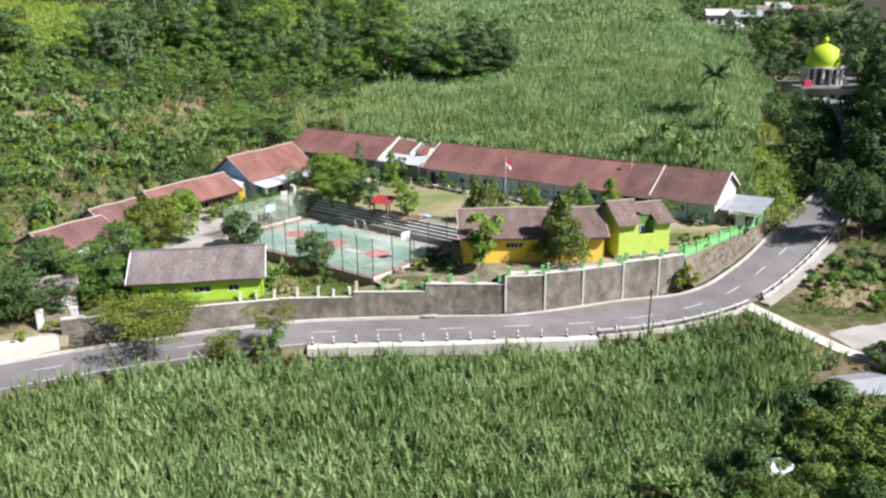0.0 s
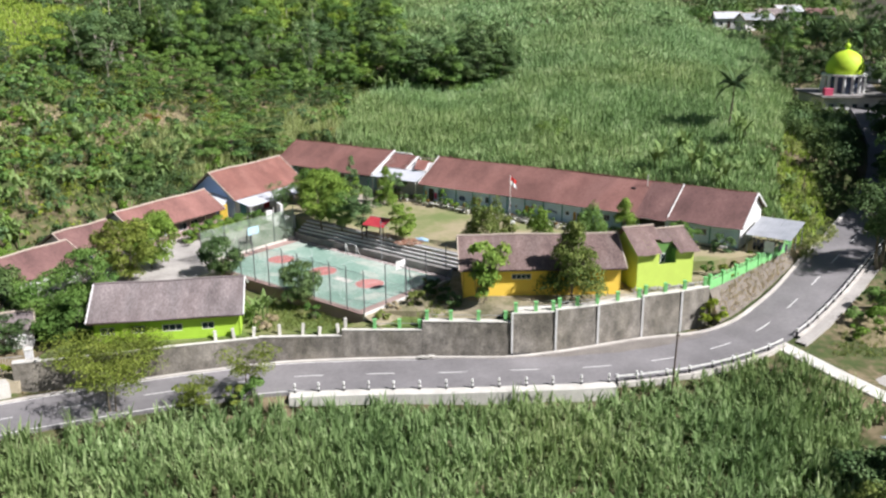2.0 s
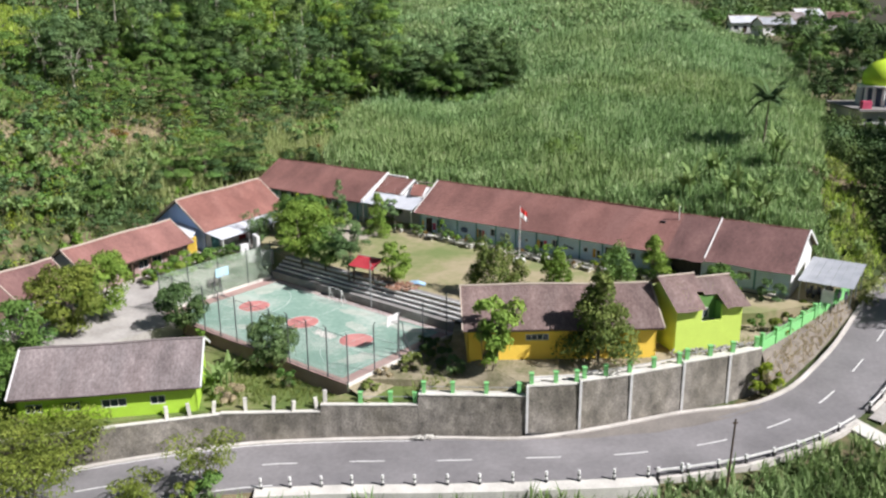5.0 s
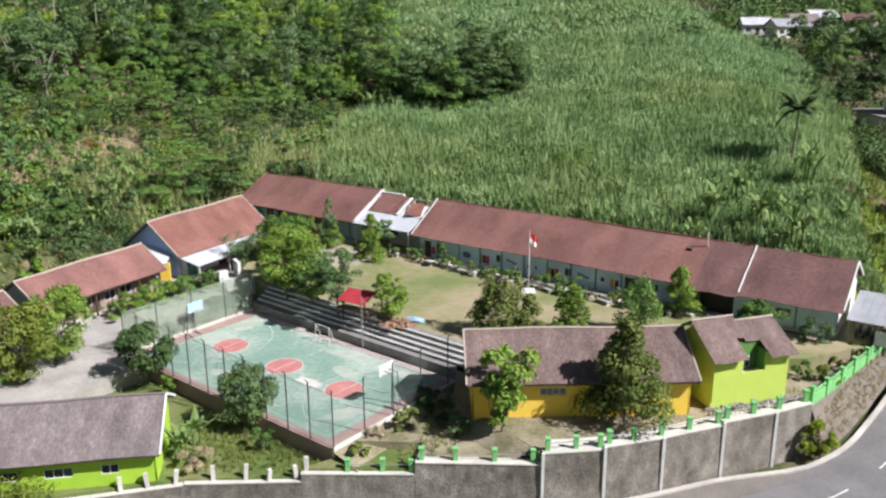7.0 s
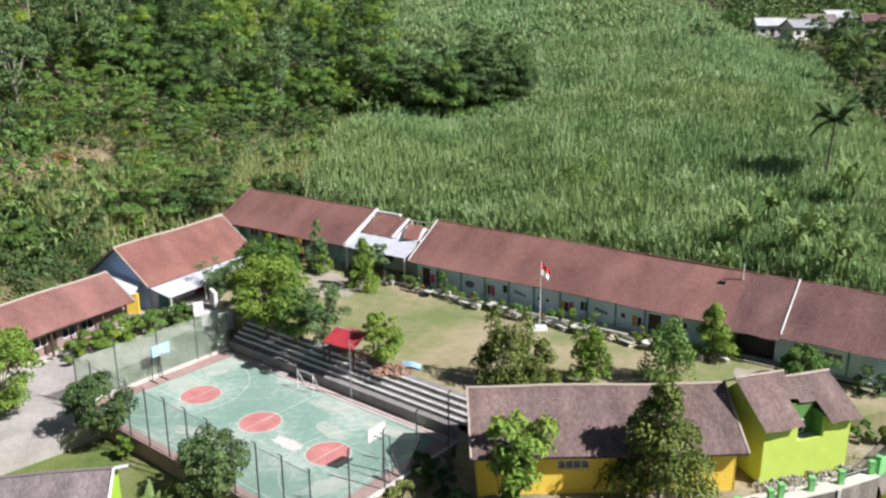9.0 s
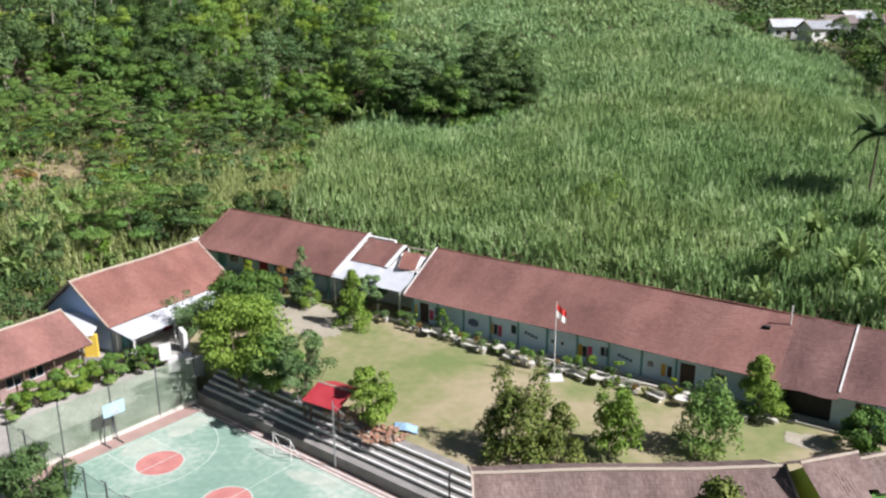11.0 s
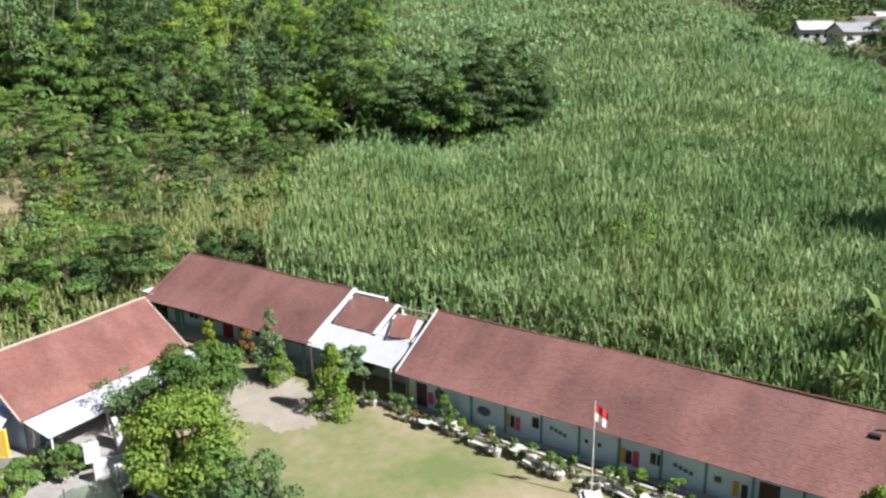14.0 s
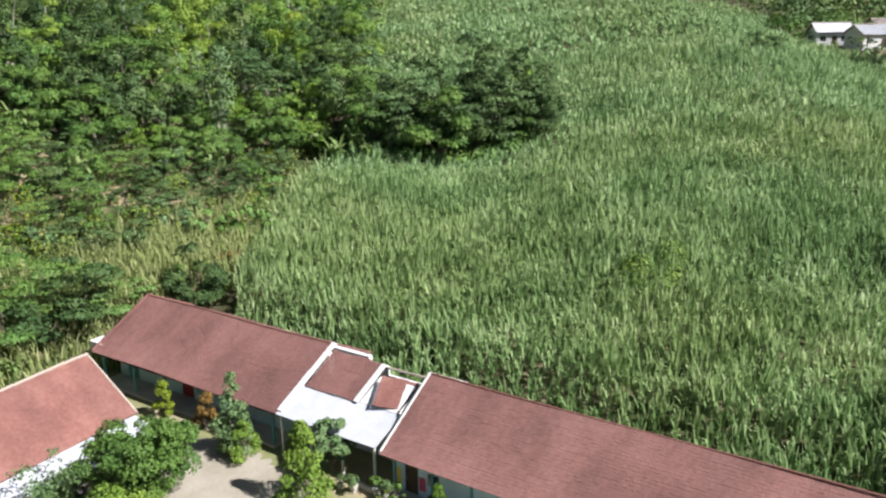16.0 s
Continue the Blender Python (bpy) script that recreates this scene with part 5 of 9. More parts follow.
for args in ((3.0, 3.18, -3.0, -1.9), (5.42, 5.6, -3.0, -1.9), (3.18, 5.42, -1.92, -1.75)):
    bm = bmesh.new()
    box(bm, *args, 2.2, 4.3 if args[1] - args[0] < 1 else 4.75)
    part("recess_wall", bm, "recess_green", hut, "dark green wall of the recess")
fill_window(hut, 3.5, 4.7, -1.98, 2.5, 3.5, panes=2)
bm = bmesh.new()
box(bm, 3.18, 5.42, -3.0, -1.92, 2.2, 2.3)
part("recess_floor", bm, "concrete", hut)
# rubble footing below it
bm = bmesh.new()
rr = random.Random(4)
for k in range(150):
    c = lm @ Vector((rr.uniform(-0.3, 8.4), rr.uniform(-4.3, -3.25), rr.uniform(-0.45, 0.12)))
    bmesh.ops.create_icosphere(bm, subdivisions=1, radius=rr.uniform(0.09, 0.2), matrix=Matrix.Translation(c) @ Euler((rr.random() * 6, rr.random() * 6, 0)).to_matrix().to_4x4() @ Matrix.Diagonal((1, 0.8, 0.6, 1)))
tagged(part("stone_footing", bm, "yard_concrete"), "loose pale stones along the foot of the lime hut", "stones", kind="stuff")


# ---------- the court ----------
def court_m(z=0.0):
    return Matrix.Translation((MID.x, MID.y, z)) @ Matrix.Rotation(math.atan2(UAX.y, UAX.x), 4, "Z")


CM = court_m()


def ragged(cx, cy, rx, ry, turn, seed, n=72):
    """A worn outline round a place."""
    out = []
    for k in range(n):
        a = math.tau * k / n
        r = 1 + 0.4 * noise.noise((math.cos(a) * 1.6, math.sin(a) * 1.6, seed)) + 0.22 * noise.noise((math.cos(a) * 5, math.sin(a) * 5, seed)) + 0.12 * noise.noise((math.cos(a) * 17, math.sin(a) * 17, seed))
        x, y = rx * r * math.cos(a), ry * r * math.sin(a)
        out.append((cx + x * math.cos(turn) - y * math.sin(turn), cy + x * math.sin(turn) + y * math.cos(turn)))
    return out


def flat(name, outline, lift, mat, label, category, hole=None):
    bm = bmesh.new()
    outer = [bm.verts.new(CM @ Vector((u, v, lift))) for u, v in outline]
    if hole:
        inner = [bm.verts.new(CM @ Vector((u, v, lift))) for u, v in hole]
        n = len(outer)
        for k in range(n):
            bm.faces.new((outer[k], outer[(k + 1) % n], inner[(k + 1) % n], inner[k]))
    else:
        bm.faces.new(outer)
    return tagged(part(name, bm, mat), label, category, kind="structure")


def circle(cu, cv, r, n=40, a0=0.0, a1=math.tau):
    return [(cu + r * math.cos(a0 + (a1 - a0) * k / n), cv + r * math.sin(a0 + (a1 - a0) * k / n)) for k in range(n)]


flat("court_surface", [(-12.9, -7.3), (13.6, -7.3), (13.6, 7.0), (-12.9, 7.0)], 0.005, "court_green", "worn green painted sports court with scuffed patches", "court floor")
for k, (u, v, ru, rv, mt) in enumerate(((4.5, -0.9, 1.5, 0.7, "pale_concrete"), (-11.6, 4.6, 1.2, 2.0, "court_worn"), (-11.4, 0.4, 1.0, 1.4, "court_worn"), (9.6, 5.7, 2.8, 0.8, "court_worn"),
                                        (5.8, 2.6, 1.7, 0.8, "court_worn"), (2.6, 5.7, 2.4, 0.6, "court_worn"), (11.6, -3.2, 1.2, 1.8, "court_worn"), (-3.6, -4.6, 1.6, 0.7, "court_worn"))):
    flat("worn_patch", ragged(u, v, ru, rv, 0.4 * math.sin(3 * k), 30 + k, 120), 0.0085, mt, "pale patch where the court paint has worn off", "court floor")
for k, cu in enumerate((-8.2, 0.0, 8.2)):
    flat("court_circle", circle(cu, 0, 1.75), 0.012, "court_red", "faded red painted circle on the court", "court marking")
    flat("court_ring", circle(cu, 0, 1.86), 0.016, "court_line", "thin pale ring round a red circle", "court marking", circle(cu, 0, 1.77))


def stripe(name, a, b, w=0.06):
    a, b = Vector(a), Vector(b)
    n = Vector((-(b - a).y, (b - a).x)).normalized() * w / 2
    flat(name, [tuple(a + n), tuple(a - n), tuple(b - n), tuple(b + n)], 0.020, "court_line", "thin pale court line", "court marking")


for a, b in (((-12.6, -6.9), (13.2, -6.9)), ((-12.6, 6.6), (13.2, 6.6)), ((-12.6, -6.9), (-12.6, 6.6)), ((13.2, -6.9), (13.2, 6.6)), ((0, -6.9), (0, 6.6)),
             ((-12.6, -1.8), (-8.2, -1.8)), ((-12.6, 1.8), (-8.2, 1.8)), ((13.2, -1.8), (8.2, -1.8)), ((13.2, 1.8), (8.2, 1.8)),
             ((-8.2, -1.8), (-8.2, 1.8)), ((8.2, -1.8), (8.2, 1.8))):
    stripe("court_line", a, b)
for cu, a0 in ((-11.3, -math.pi / 2), (11.9, math.pi / 2)):
    out, inn = circle(cu, 0, 6.25, 36, a0, a0 + math.pi), circle(cu, 0, 6.19, 36, a0, a0 + math.pi)
    bm = bmesh.new()
    o = [bm.verts.new(CM @ Vector((u, v, 0.018))) for u, v in out]
    i = [bm.verts.new(CM @ Vector((u, v, 0.018))) for u, v in inn]
    for k in range(len(o) - 1):
        bm.faces.new((o[k], o[k + 1], i[k + 1], i[k]))
    tagged(part("court_arc", bm, "court_line"), "thin pale arc before the hoop", "court marking", kind="structure")
for v0, v1, mat in ((7.1, 7.22, "white_paint"), (7.5, 7.62, "white_paint")):
    flat("gutter_edge", [(-14.3, v0), (14.9, v0), (14.9, v1), (-14.3, v1)], 0.03, mat, "pale edge of the gutter at the foot of the steps", "gutter")

# tiers of steps up to the lawn, with white nosings
steps = empty("grandstand_steps", CM, "grey concrete tiers with white painted nosings beside the court", "steps", kind="structure")
SU0, SU1 = -14.6, 17.6
for k, (v0, z1) in enumerate(((8.0, 0.92), (8.75, 1.24), (9.3, 1.56), (9.85, 1.88), (10.4, 2.215))):
    bm = bmesh.new()
    box(bm, SU0 + 0.01 * k, SU1 - 0.01 * k, v0, v0 + 0.9, -1, z1)
    step = part("step", bm, "step_concrete", steps)
    bm = bmesh.new()
    box(bm, SU0 + 0.02, SU1 - 0.02, v0 - 0.012, v0 + 0.17, z1 - 0.16, z1 + 0.006)
    if k:
        part("nosing", bm, "white_paint", step, "white painted nosing")
    else:
        bm.free()

# posts and netting
fence = empty("court_fence", CM, "tall dark steel posts with thin wire netting round the court", "fence")


def court_post(u, v, h=5.0, z=-1.2):
    bm = bmesh.new()
    bar(bm, (u, v, z), (u, v, h), 0.06, 8)
    bar(bm, (u, v, h), (u + 0.22 * (1 if u > 14.5 else 0), v - 0.3 * (v < -7.5), h + 0.28), 0.045, 6)
    return part("post", bm, "steel", fence)


def netting(name, a, b, z0, z1, gap, w, mat, sag=0.0):
    """Crossed flat wires between two posts."""
    a, b = Vector((*a, 0)), Vector((*b, 0))
    d = (b - a)
    L = d.length
    d.normalize()
    out = []
    n = int(L / gap)
    up = Vector((0, 0, 1))
    for k in range(n + 1):
        p = a + d * (L * k / n)
        e = d * w / 2
        out.append([p - e + up * z0, p + e + up * z0, p + e + up * z1, p - e + up * z1])
    m = int((z1 - z0) / gap)
    for k in range(m + 1):
        z = z0 + (z1 - z0) * k / m
        out.append([a + up * (z - w / 2), b + up * (z - w / 2), b + up * (z + w / 2), a + up * (z + w / 2)])
    return quads(name, [[tuple(c) for c in q] for q in out], mat, fence)


near_u = [-14.5 + 29.6 * k / 11 for k in range(12)]
for u in near_u:
    court_post(u, -8.0)
for v in (-4.5, -1.0, 2.6, 6.4):
    court_post(15.1, v, 4.8)
for v in (-4.2, 0, 4.2, 7.9):
    court_post(-14.5, v, 4.6)
netting("net", (-14.5, -8.0), (15.1, -8.0), 0.1, 4.7, 0.16, 0.014, "net")
netting("net", (15.1, -8.0), (15.1, 6.4), 0.1, 4.5, 0.22, 0.011, "net")
netting("side_net", (-14.5, -8.0), (-14.5, 8.0), 0.35, 4.5, 0.1, 0.038, "moss_net")
for z in (0.15, 4.7):
    bm = bmesh.new()
    bar(bm, (-14.5, -8.0, z), (15.1, -8.0, z), 0.022, 6)
    part("top_rail", bm, "steel", fence)
bm = bmesh.new()
box(bm, 14.98, 15.24, -8.1, 7.6, -0.6, 0.16)
part("edge_kerb", bm, "pale_concrete", fence, "low pale concrete kerb")
bm = bmesh.new()
box(bm, -14.7, -14.45, -8.0, 8.0, 0.0, 0.34)
part("edge_kerb", bm, "pale_concrete", fence, "low pale concrete kerb")
# light pole at the foot of the steps
lp = empty("light_pole", Matrix.Translation((-8.0, 118.3, 0)), "slim galvanised pole beside the steps", "pole")
bm = bmesh.new()
bar(bm, (0, 0, 0), (0, 0, 5.6), 0.07, 8, 0.05)
part("shaft", bm, "galvanised", lp)
bm = bmesh.new()
bar(bm, (0, 0, 5.3), (0.9, -0.2, 4.5), 0.03, 6)
part("stay", bm, "galvanised", lp)


def hoop(u, v, face, board_mat, label):
    m = CM @ pose(u, v, 0.006, 0, 0, 0 if face > 0 else 180)
    h = empty("basketball_hoop", m, label, "basketball hoop", "hoops of the court")
    for y in (-0.55, 0.55):
        bm = bmesh.new()
        bar(bm, (0, y, 0.05), (0.05, y * 0.6, 3.2), 0.05, 6)
        part("upright", bm, "steel", h)
        bm = bmesh.new()
        bar(bm, (-0.9, y, 0.05), (0.9, y, 0.05), 0.05, 6)
        part("skid", bm, "steel", h)
        bm = bmesh.new()
        bar(bm, (-0.85, y, 0.08), (0.05, y * 0.7, 2.4), 0.035, 6)
        part("brace", bm, "steel", h)
        bm = bmesh.new()
        bar(bm, (0.05, y * 0.6, 3.15), (1.0, y * 0.5, 3.2), 0.04, 6)
        part("arm", bm, "steel", h)
    bm = bmesh.new()
    box(bm, 1.0, 1.05, -0.9, 0.9, 2.8, 3.85)
    bd = part("backboard", bm, board_mat, h)
    bm = bmesh.new()
    for y0, y1, z0, z1 in ((-0.3, 0.3, 2.95, 3.0), (-0.3, 0.3, 3.4, 3.45), (-0.3, -0.25, 3.0, 3.4), (0.25, 0.3, 3.0, 3.4)):
        box(bm, 1.052, 1.056, y0, y1, z0, z1)
    part("target", bm, "court_red", bd)
    bm = bmesh.new()
    for k in range(14):
        a0, a1 = math.tau * k / 14, math.tau * (k + 1) / 14
        bar(bm, (1.34 + 0.24 * math.cos(a0), 0.24 * math.sin(a0), 3.05), (1.34 + 0.24 * math.cos(a1), 0.24 * math.sin(a1), 3.05), 0.014, 5)
    part("rim", bm, "court_red", h)


hoop(-14.0, -0.6, 1, "board_blue", "steel basketball stand with a pale blue backboard")
hoop(14.1, 0.4, -1, "white_paint", "steel basketball stand with a faded white backboard")
# small goal frame by the steps
goal = empty("goal_frame", CM @ pose(-1.3, 6.3, 0.006), "small white tubular goal frame with a sagging net", "goal")
for a, b, nm in (((-1.0, 0, 0), (-1.0, 0, 1.9), "post"), ((1.0, 0, 0), (1.0, 0, 1.9), "post"), ((-1.0, 0, 1.9), (1.0, 0, 1.9), "crossbar"), ((-1.0, 0, 1.9), (-1.0, 0.8, 0), "stay"), ((1.0, 0, 1.9), (1.0, 0.8, 0), "stay")):
    bm = bmesh.new()
    bar(bm, a, b, 0.035, 6)
    part(nm, bm, "white_paint", goal)

# ---------- on the lawn ----------
flagpole = empty("flagpole", pose(9.87, 128.95, 2.2), "white flagpole with red and white flag on pale plinth", "flagpole")
bm = bmesh.new()
box(bm, -0.75, 0.75, -0.75, 0.75, 0, 0.12)
box(bm, -0.45, 0.45, -0.45, 0.45, 0.12, 0.3)
part("plinth", bm, "white_paint", flagpole)
bm = bmesh.new()
bar(bm, (0, 0, 0.3), (0, 0, 7.1), 0.055, 8, 0.035)
part("pole", bm, "white_paint", flagpole)
for z0, z1, mat, nm in ((6.3, 6.9, "flag_red", "flag_upper"), (5.7, 6.3, "flag_white", "flag_lower")):
    bm = bmesh.new()
    top, bot = [], []
    for k in range(13):
        x = 0.05 + 0.07 * k
        y = 0.12 * math.sin(k * 0.75) * k / 12
        droop = 0.75 * (k / 12) ** 1.1
        top.append(bm.verts.new((x, y, z1 - droop)))
        bot.append(bm.verts.new((x, y + 0.02, z0 - droop)))
    for k in range(12):
        bm.faces.new((bot[k], bot[k + 1], top[k + 1], top[k]))
    part(nm, bm, mat, flagpole, "red upper half of the flag" if "red" in mat else "white lower half of the flag")

canopy = empty("garden_pavilion", Matrix.Translation((-8.2, 121.9, 2.2)) @ Matrix.Rotation(math.radians(-33), 4, "Z"), "small open pavilion with a bright red sheet roof", "pavilion")
for sg in (-1, 1):
    bm = bmesh.new()
    tilted(bm, -1.75, 1.75, 0, 2.75, sg * 2.0, 2.0, 0.05)
    part("roof_slope", bm, "red_sheet", canopy)
bm = bmesh.new()
bar(bm, (-1.8, 0, 2.8), (1.8, 0, 2.8), 0.08, 6)
part("ridge", bm, "cream", canopy)
for x in (-1.4, 1.4):
    for y in (-1.5, 1.5):
        bm = bmesh.new()
        box(bm, x - 0.06, x + 0.06, y - 0.06, y + 0.06, 0, 2.2)
        part("post", bm, "dark_wood", canopy)
bm = bmesh.new()
box(bm, -1.3, 1.3, -0.25, 0.25, 0.4, 0.46)
part("bench_board", bm, "wood", canopy)
for x in (-1.1, 1.0):
    bm = bmesh.new()
    box(bm, x, x + 0.1, -0.2, 0.2, 0, 0.4)
    part("bench_leg", bm, "wood", canopy)

# heap of broken tiles and a bleached tarp
bm = bmesh.new()
rr = random.Random(12)
for k in range(170):
    a, r = rr.uniform(0, math.tau), 1.5 * math.sqrt(rr.random())
    h = 0.55 * max(0, 1 - r / 1.6)
    s = rr.uniform(0.08, 0.2)
    box(bm, -s, s, -s * 0.7, s * 0.7, -0.03, 0.03, pose(-4.4 + r * math.cos(a) * 1.3, 119.3 + r * math.sin(a), 2.24 + h * rr.random(), rr.uniform(-50, 50), rr.uniform(-50, 50), rr.uniform(0, 180)))
tagged(part("rubble_heap", bm, "rubble"), "heap of broken red tiles and boards on the lawn", "rubble", kind="stuff")
bm = bmesh.new()
g2 = [[bm.verts.new((-3.6 + 0.3 * i, 119.9 + 0.3 * j - 0.12 * i, 2.3 + 0.35 * math.exp(-((i - 3) ** 2 + (j - 2) ** 2) / 5) + 0.05 * noise.noise((i * 0.9, j * 0.9, 0)))) for i in range(7)] for j in range(5)]
for j in range(4):
    for i in range(6):
        bm.faces.new((g2[j][i], g2[j][i + 1], g2[j + 1][i + 1], g2[j + 1][i]))
tarp = part("tarpaulin", bm, "tarp")
tagged(tarp, "crumpled pale blue tarpaulin beside the rubble", "tarpaulin")
mod = tarp.modifiers.new("thick", "SOLIDIFY")
mod.thickness = 0.03


def bench(m, label="pale concrete bench on the lawn's edge"):
    b = empty("garden_bench", m, label, "bench", "benches along the veranda")
    bm = bmesh.new()
    box(bm, -0.85, 0.85, -0.22, 0.22, 0.4, 0.48)
    part("seat", bm, "pale_concrete", b)
    bm = bmesh.new()
    box(bm, -0.85, 0.85, 0.2, 0.27, 0.482, 0.85)
    part("backrest", bm, "pale_concrete", b)
    for x in (-0.65, 0.55):
        bm = bmesh.new()
        box(bm, x, x + 0.1, -0.18, 0.2, 0, 0.398)
        part("leg", bm, "pale_concrete", b)
    return b


def round_table(m):
    t = empty("garden_table", m, "round pale garden table with a scalloped shade", "table", "tables along the veranda")
    bm = bmesh.new()
    bmesh.ops.create_cone(bm, cap_ends=True, segments=18, radius1=0.6, radius2=0.6, depth=0.07, matrix=pose(0, 0, 0.72))
    part("tabletop", bm, "pale_concrete", t)
    bm = bmesh.new()
    bar(bm, (0, 0, 0), (0, 0, 0.68), 0.1, 8)
    part("pedestal", bm, "pale_concrete", t)
    return t


FRONT = [(-6.2, 144.2), (-1.0, 139.6), (3.3, 136.2), (8.1, 132.3), (13.6, 128.6), (17.9, 125.6), (21.6, 123.2), (26.5, 120.2)]
b0 = bench(pose(-0.4, 138.6, 2.2, 0, 0, -36))
for s, dr in ((0.31, 0.9), (0.42, 1.0), (0.53, 0.8), (0.585, 0.9), (0.7, 0.7), (0.755, 1.0), (0.88, 0.9)):
    p = lerp_line([(x, y, 0) for x, y in FRONT], s)
    copy_thing(b0, pose(p.x - 0.56 * dr, p.y - 0.8 * dr, 2.2, 0, 0, -34 + 20 * math.sin(s * 40)))
t0 = round_table(pose(5.4, 134.3, 2.2))
for s in (0.18, 0.63, 0.81):
    p = lerp_line([(x, y, 0) for x, y in FRONT], s)
    copy_thing(t0, pose(p.x - 0.5, p.y - 0.7, 2.2))
# low planter kerb along the veranda
for k in range(11):
    a = lerp_line([(x, y, 0) for x, y in FRONT], k / 11 + 0.008)
    b = lerp_line([(x, y, 0) for x, y in FRONT], (k + 1) / 11 - 0.012)
    d = b - a
    bm = bmesh.new()
    box(bm, 0, d.length, -0.12, 0.12, 2.0, 2.5, Matrix.Translation(a) @ Matrix.Rotation(math.atan2(d.y, d.x), 4, "Z"))
    tagged(part("planter_kerb", bm, "pale_concrete"), "low pale planter wall along the veranda", "planter", "planter walls")
# paved patch by the end of the lawn
slab("paving", ragged(27.4, 117.8, 1.9, 1.1, -0.5, 3), 2.0, 2.225, "worn_yard", "pale paved patch on the lawn's edge", "pavement")
slab("paving", ragged(-14.4, 144.4, 6.2, 4.4, -0.75, 7, 160), 2.0, 2.212, "worn_yard", "bare grey patch of yard on the lawn's edge", "pavement")

# white water tank and rubbish by the blue block, a small box on the gable of the north block
tank = empty("roof_box", north_m @ pose(-0.5, -4.9, 2.55), "small white plastered box at the end of a roof", "roof box")
for x0, x1, y0, y1 in ((-0.9, 0.9, -0.7, -0.58), (-0.9, 0.9, 0.58, 0.7), (-0.9, -0.78, -0.58, 0.58), (0.78, 0.9, -0.58, 0.58)):
    bm = bmesh.new()
    box(bm, x0, x1, y0, y1, -0.2, 0.75)
    part("side", bm, "white_wall", tank)
bm = bmesh.new()
box(bm, -0.78, 0.78, -0.58, 0.58, -0.2, 0.2)
part("bottom", bm, "concrete", tank)
for (x, y, z, w, d, h, rz) in ((-26.4, 136.6, 0.95, 1.1, 0.5, 1.5, 30), (-25.2, 138.8, 0.95, 0.4, 1.9, 2.1, 30), (-24.6, 135.4, 0.4, 2.2, 0.6, 1.5, 20), (-22.8, 134.2, 0.3, 1.8, 0.5, 1.9, 35)):
    bm = bmesh.new()
    box(bm, -w / 2, w / 2, -d / 2, d / 2, 0, h, pose(x, y, z, 0, 0, rz))
    tagged(part("low_wall", bm, "white_wall"), "short white plastered wall by the blue block", "wall", "white walls by the court")

# ---------- left entrance by the road ----------
gate = empty("gate", pose(-45.4, 92.6, -3.8, 0, 0, 14), "white entrance pillars with a grey gate by the road", "gate")
for x in (-1.9, 1.9):
    bm = bmesh.new()
    box(bm, x - 0.35, x + 0.35, -0.35, 0.35, -0.6, 2.3)
    part("pillar", bm, "white_wall", gate)
    bm = bmesh.new()
    box(bm, x - 0.42, x + 0.42, -0.42, 0.42, 2.302, 2.45)
    part("pillar_cap", bm, "pale_concrete", gate)
bm = bmesh.new()
for k in range(12):
    bar(bm, (-1.5 + 0.27 * k, 0, 0.1), (-1.5 + 0.27 * k, 0, 1.7), 0.02, 5)
bar(bm, (-1.55, 0, 0.1), (1.5, 0, 0.1), 0.03, 5)
bar(bm, (-1.55, 0, 1.6), (1.5, 0, 1.6), 0.03, 5)
part("gate_leaf", bm, "grey_metal", gate)
slab("forecourt", [(-62, 86), (-50, 86.8), (-43.5, 90), (-42, 97), (-60, 100)], -6, -3.75, "dry_bank", "pale earth forecourt beside the road", "yard")
slab("forecourt_path", [(-60, 85.5), (-50, 85.8), (-44, 89.2), (-45, 90.4), (-50.5, 88), (-60, 87.6)], -6, -3.6, "pale_concrete", "pale path along the forecourt", "pavement")
block("small bluish outhouse under a grey roof among trees", (-50.2, 96.3), (-45.2, 98.6), 2.2, 2.0, -3.7, -0.6, 0.9, "grey_tile", "white_wall", ("blue_wall", "white_wall"), over=0.35, end=0.3, seed=91, name="outhouse")


# ---------- plants ----------
def leaf_quads(points, normals, length, width, rng, jitter=0.5):
    """Rhombic leaves at points, facing about along normals."""
    n = len(points)
    nor = normals + rng.normal(0, jitter, (n, 3))
    nor /= np.linalg.norm(nor, axis=1)[:, None] + 1e-9
    t = np.cross(nor, rng.normal(0, 1, (n, 3)))
    t /= np.linalg.norm(t, axis=1)[:, None] + 1e-9
    b = np.cross(nor, t)
    l = length * rng.uniform(0.65, 1.3, (n, 1))
    w = width * rng.uniform(0.65, 1.3, (n, 1))
    droop = np.zeros((n, 3))
    droop[:, 2] = -0.25 * l[:, 0]
    return np.stack([points - t * l / 2, points + b * w / 2 + nor * w * 0.12, points + t * l / 2 + droop, points - b * w / 2 + nor * w * 0.12], 1)


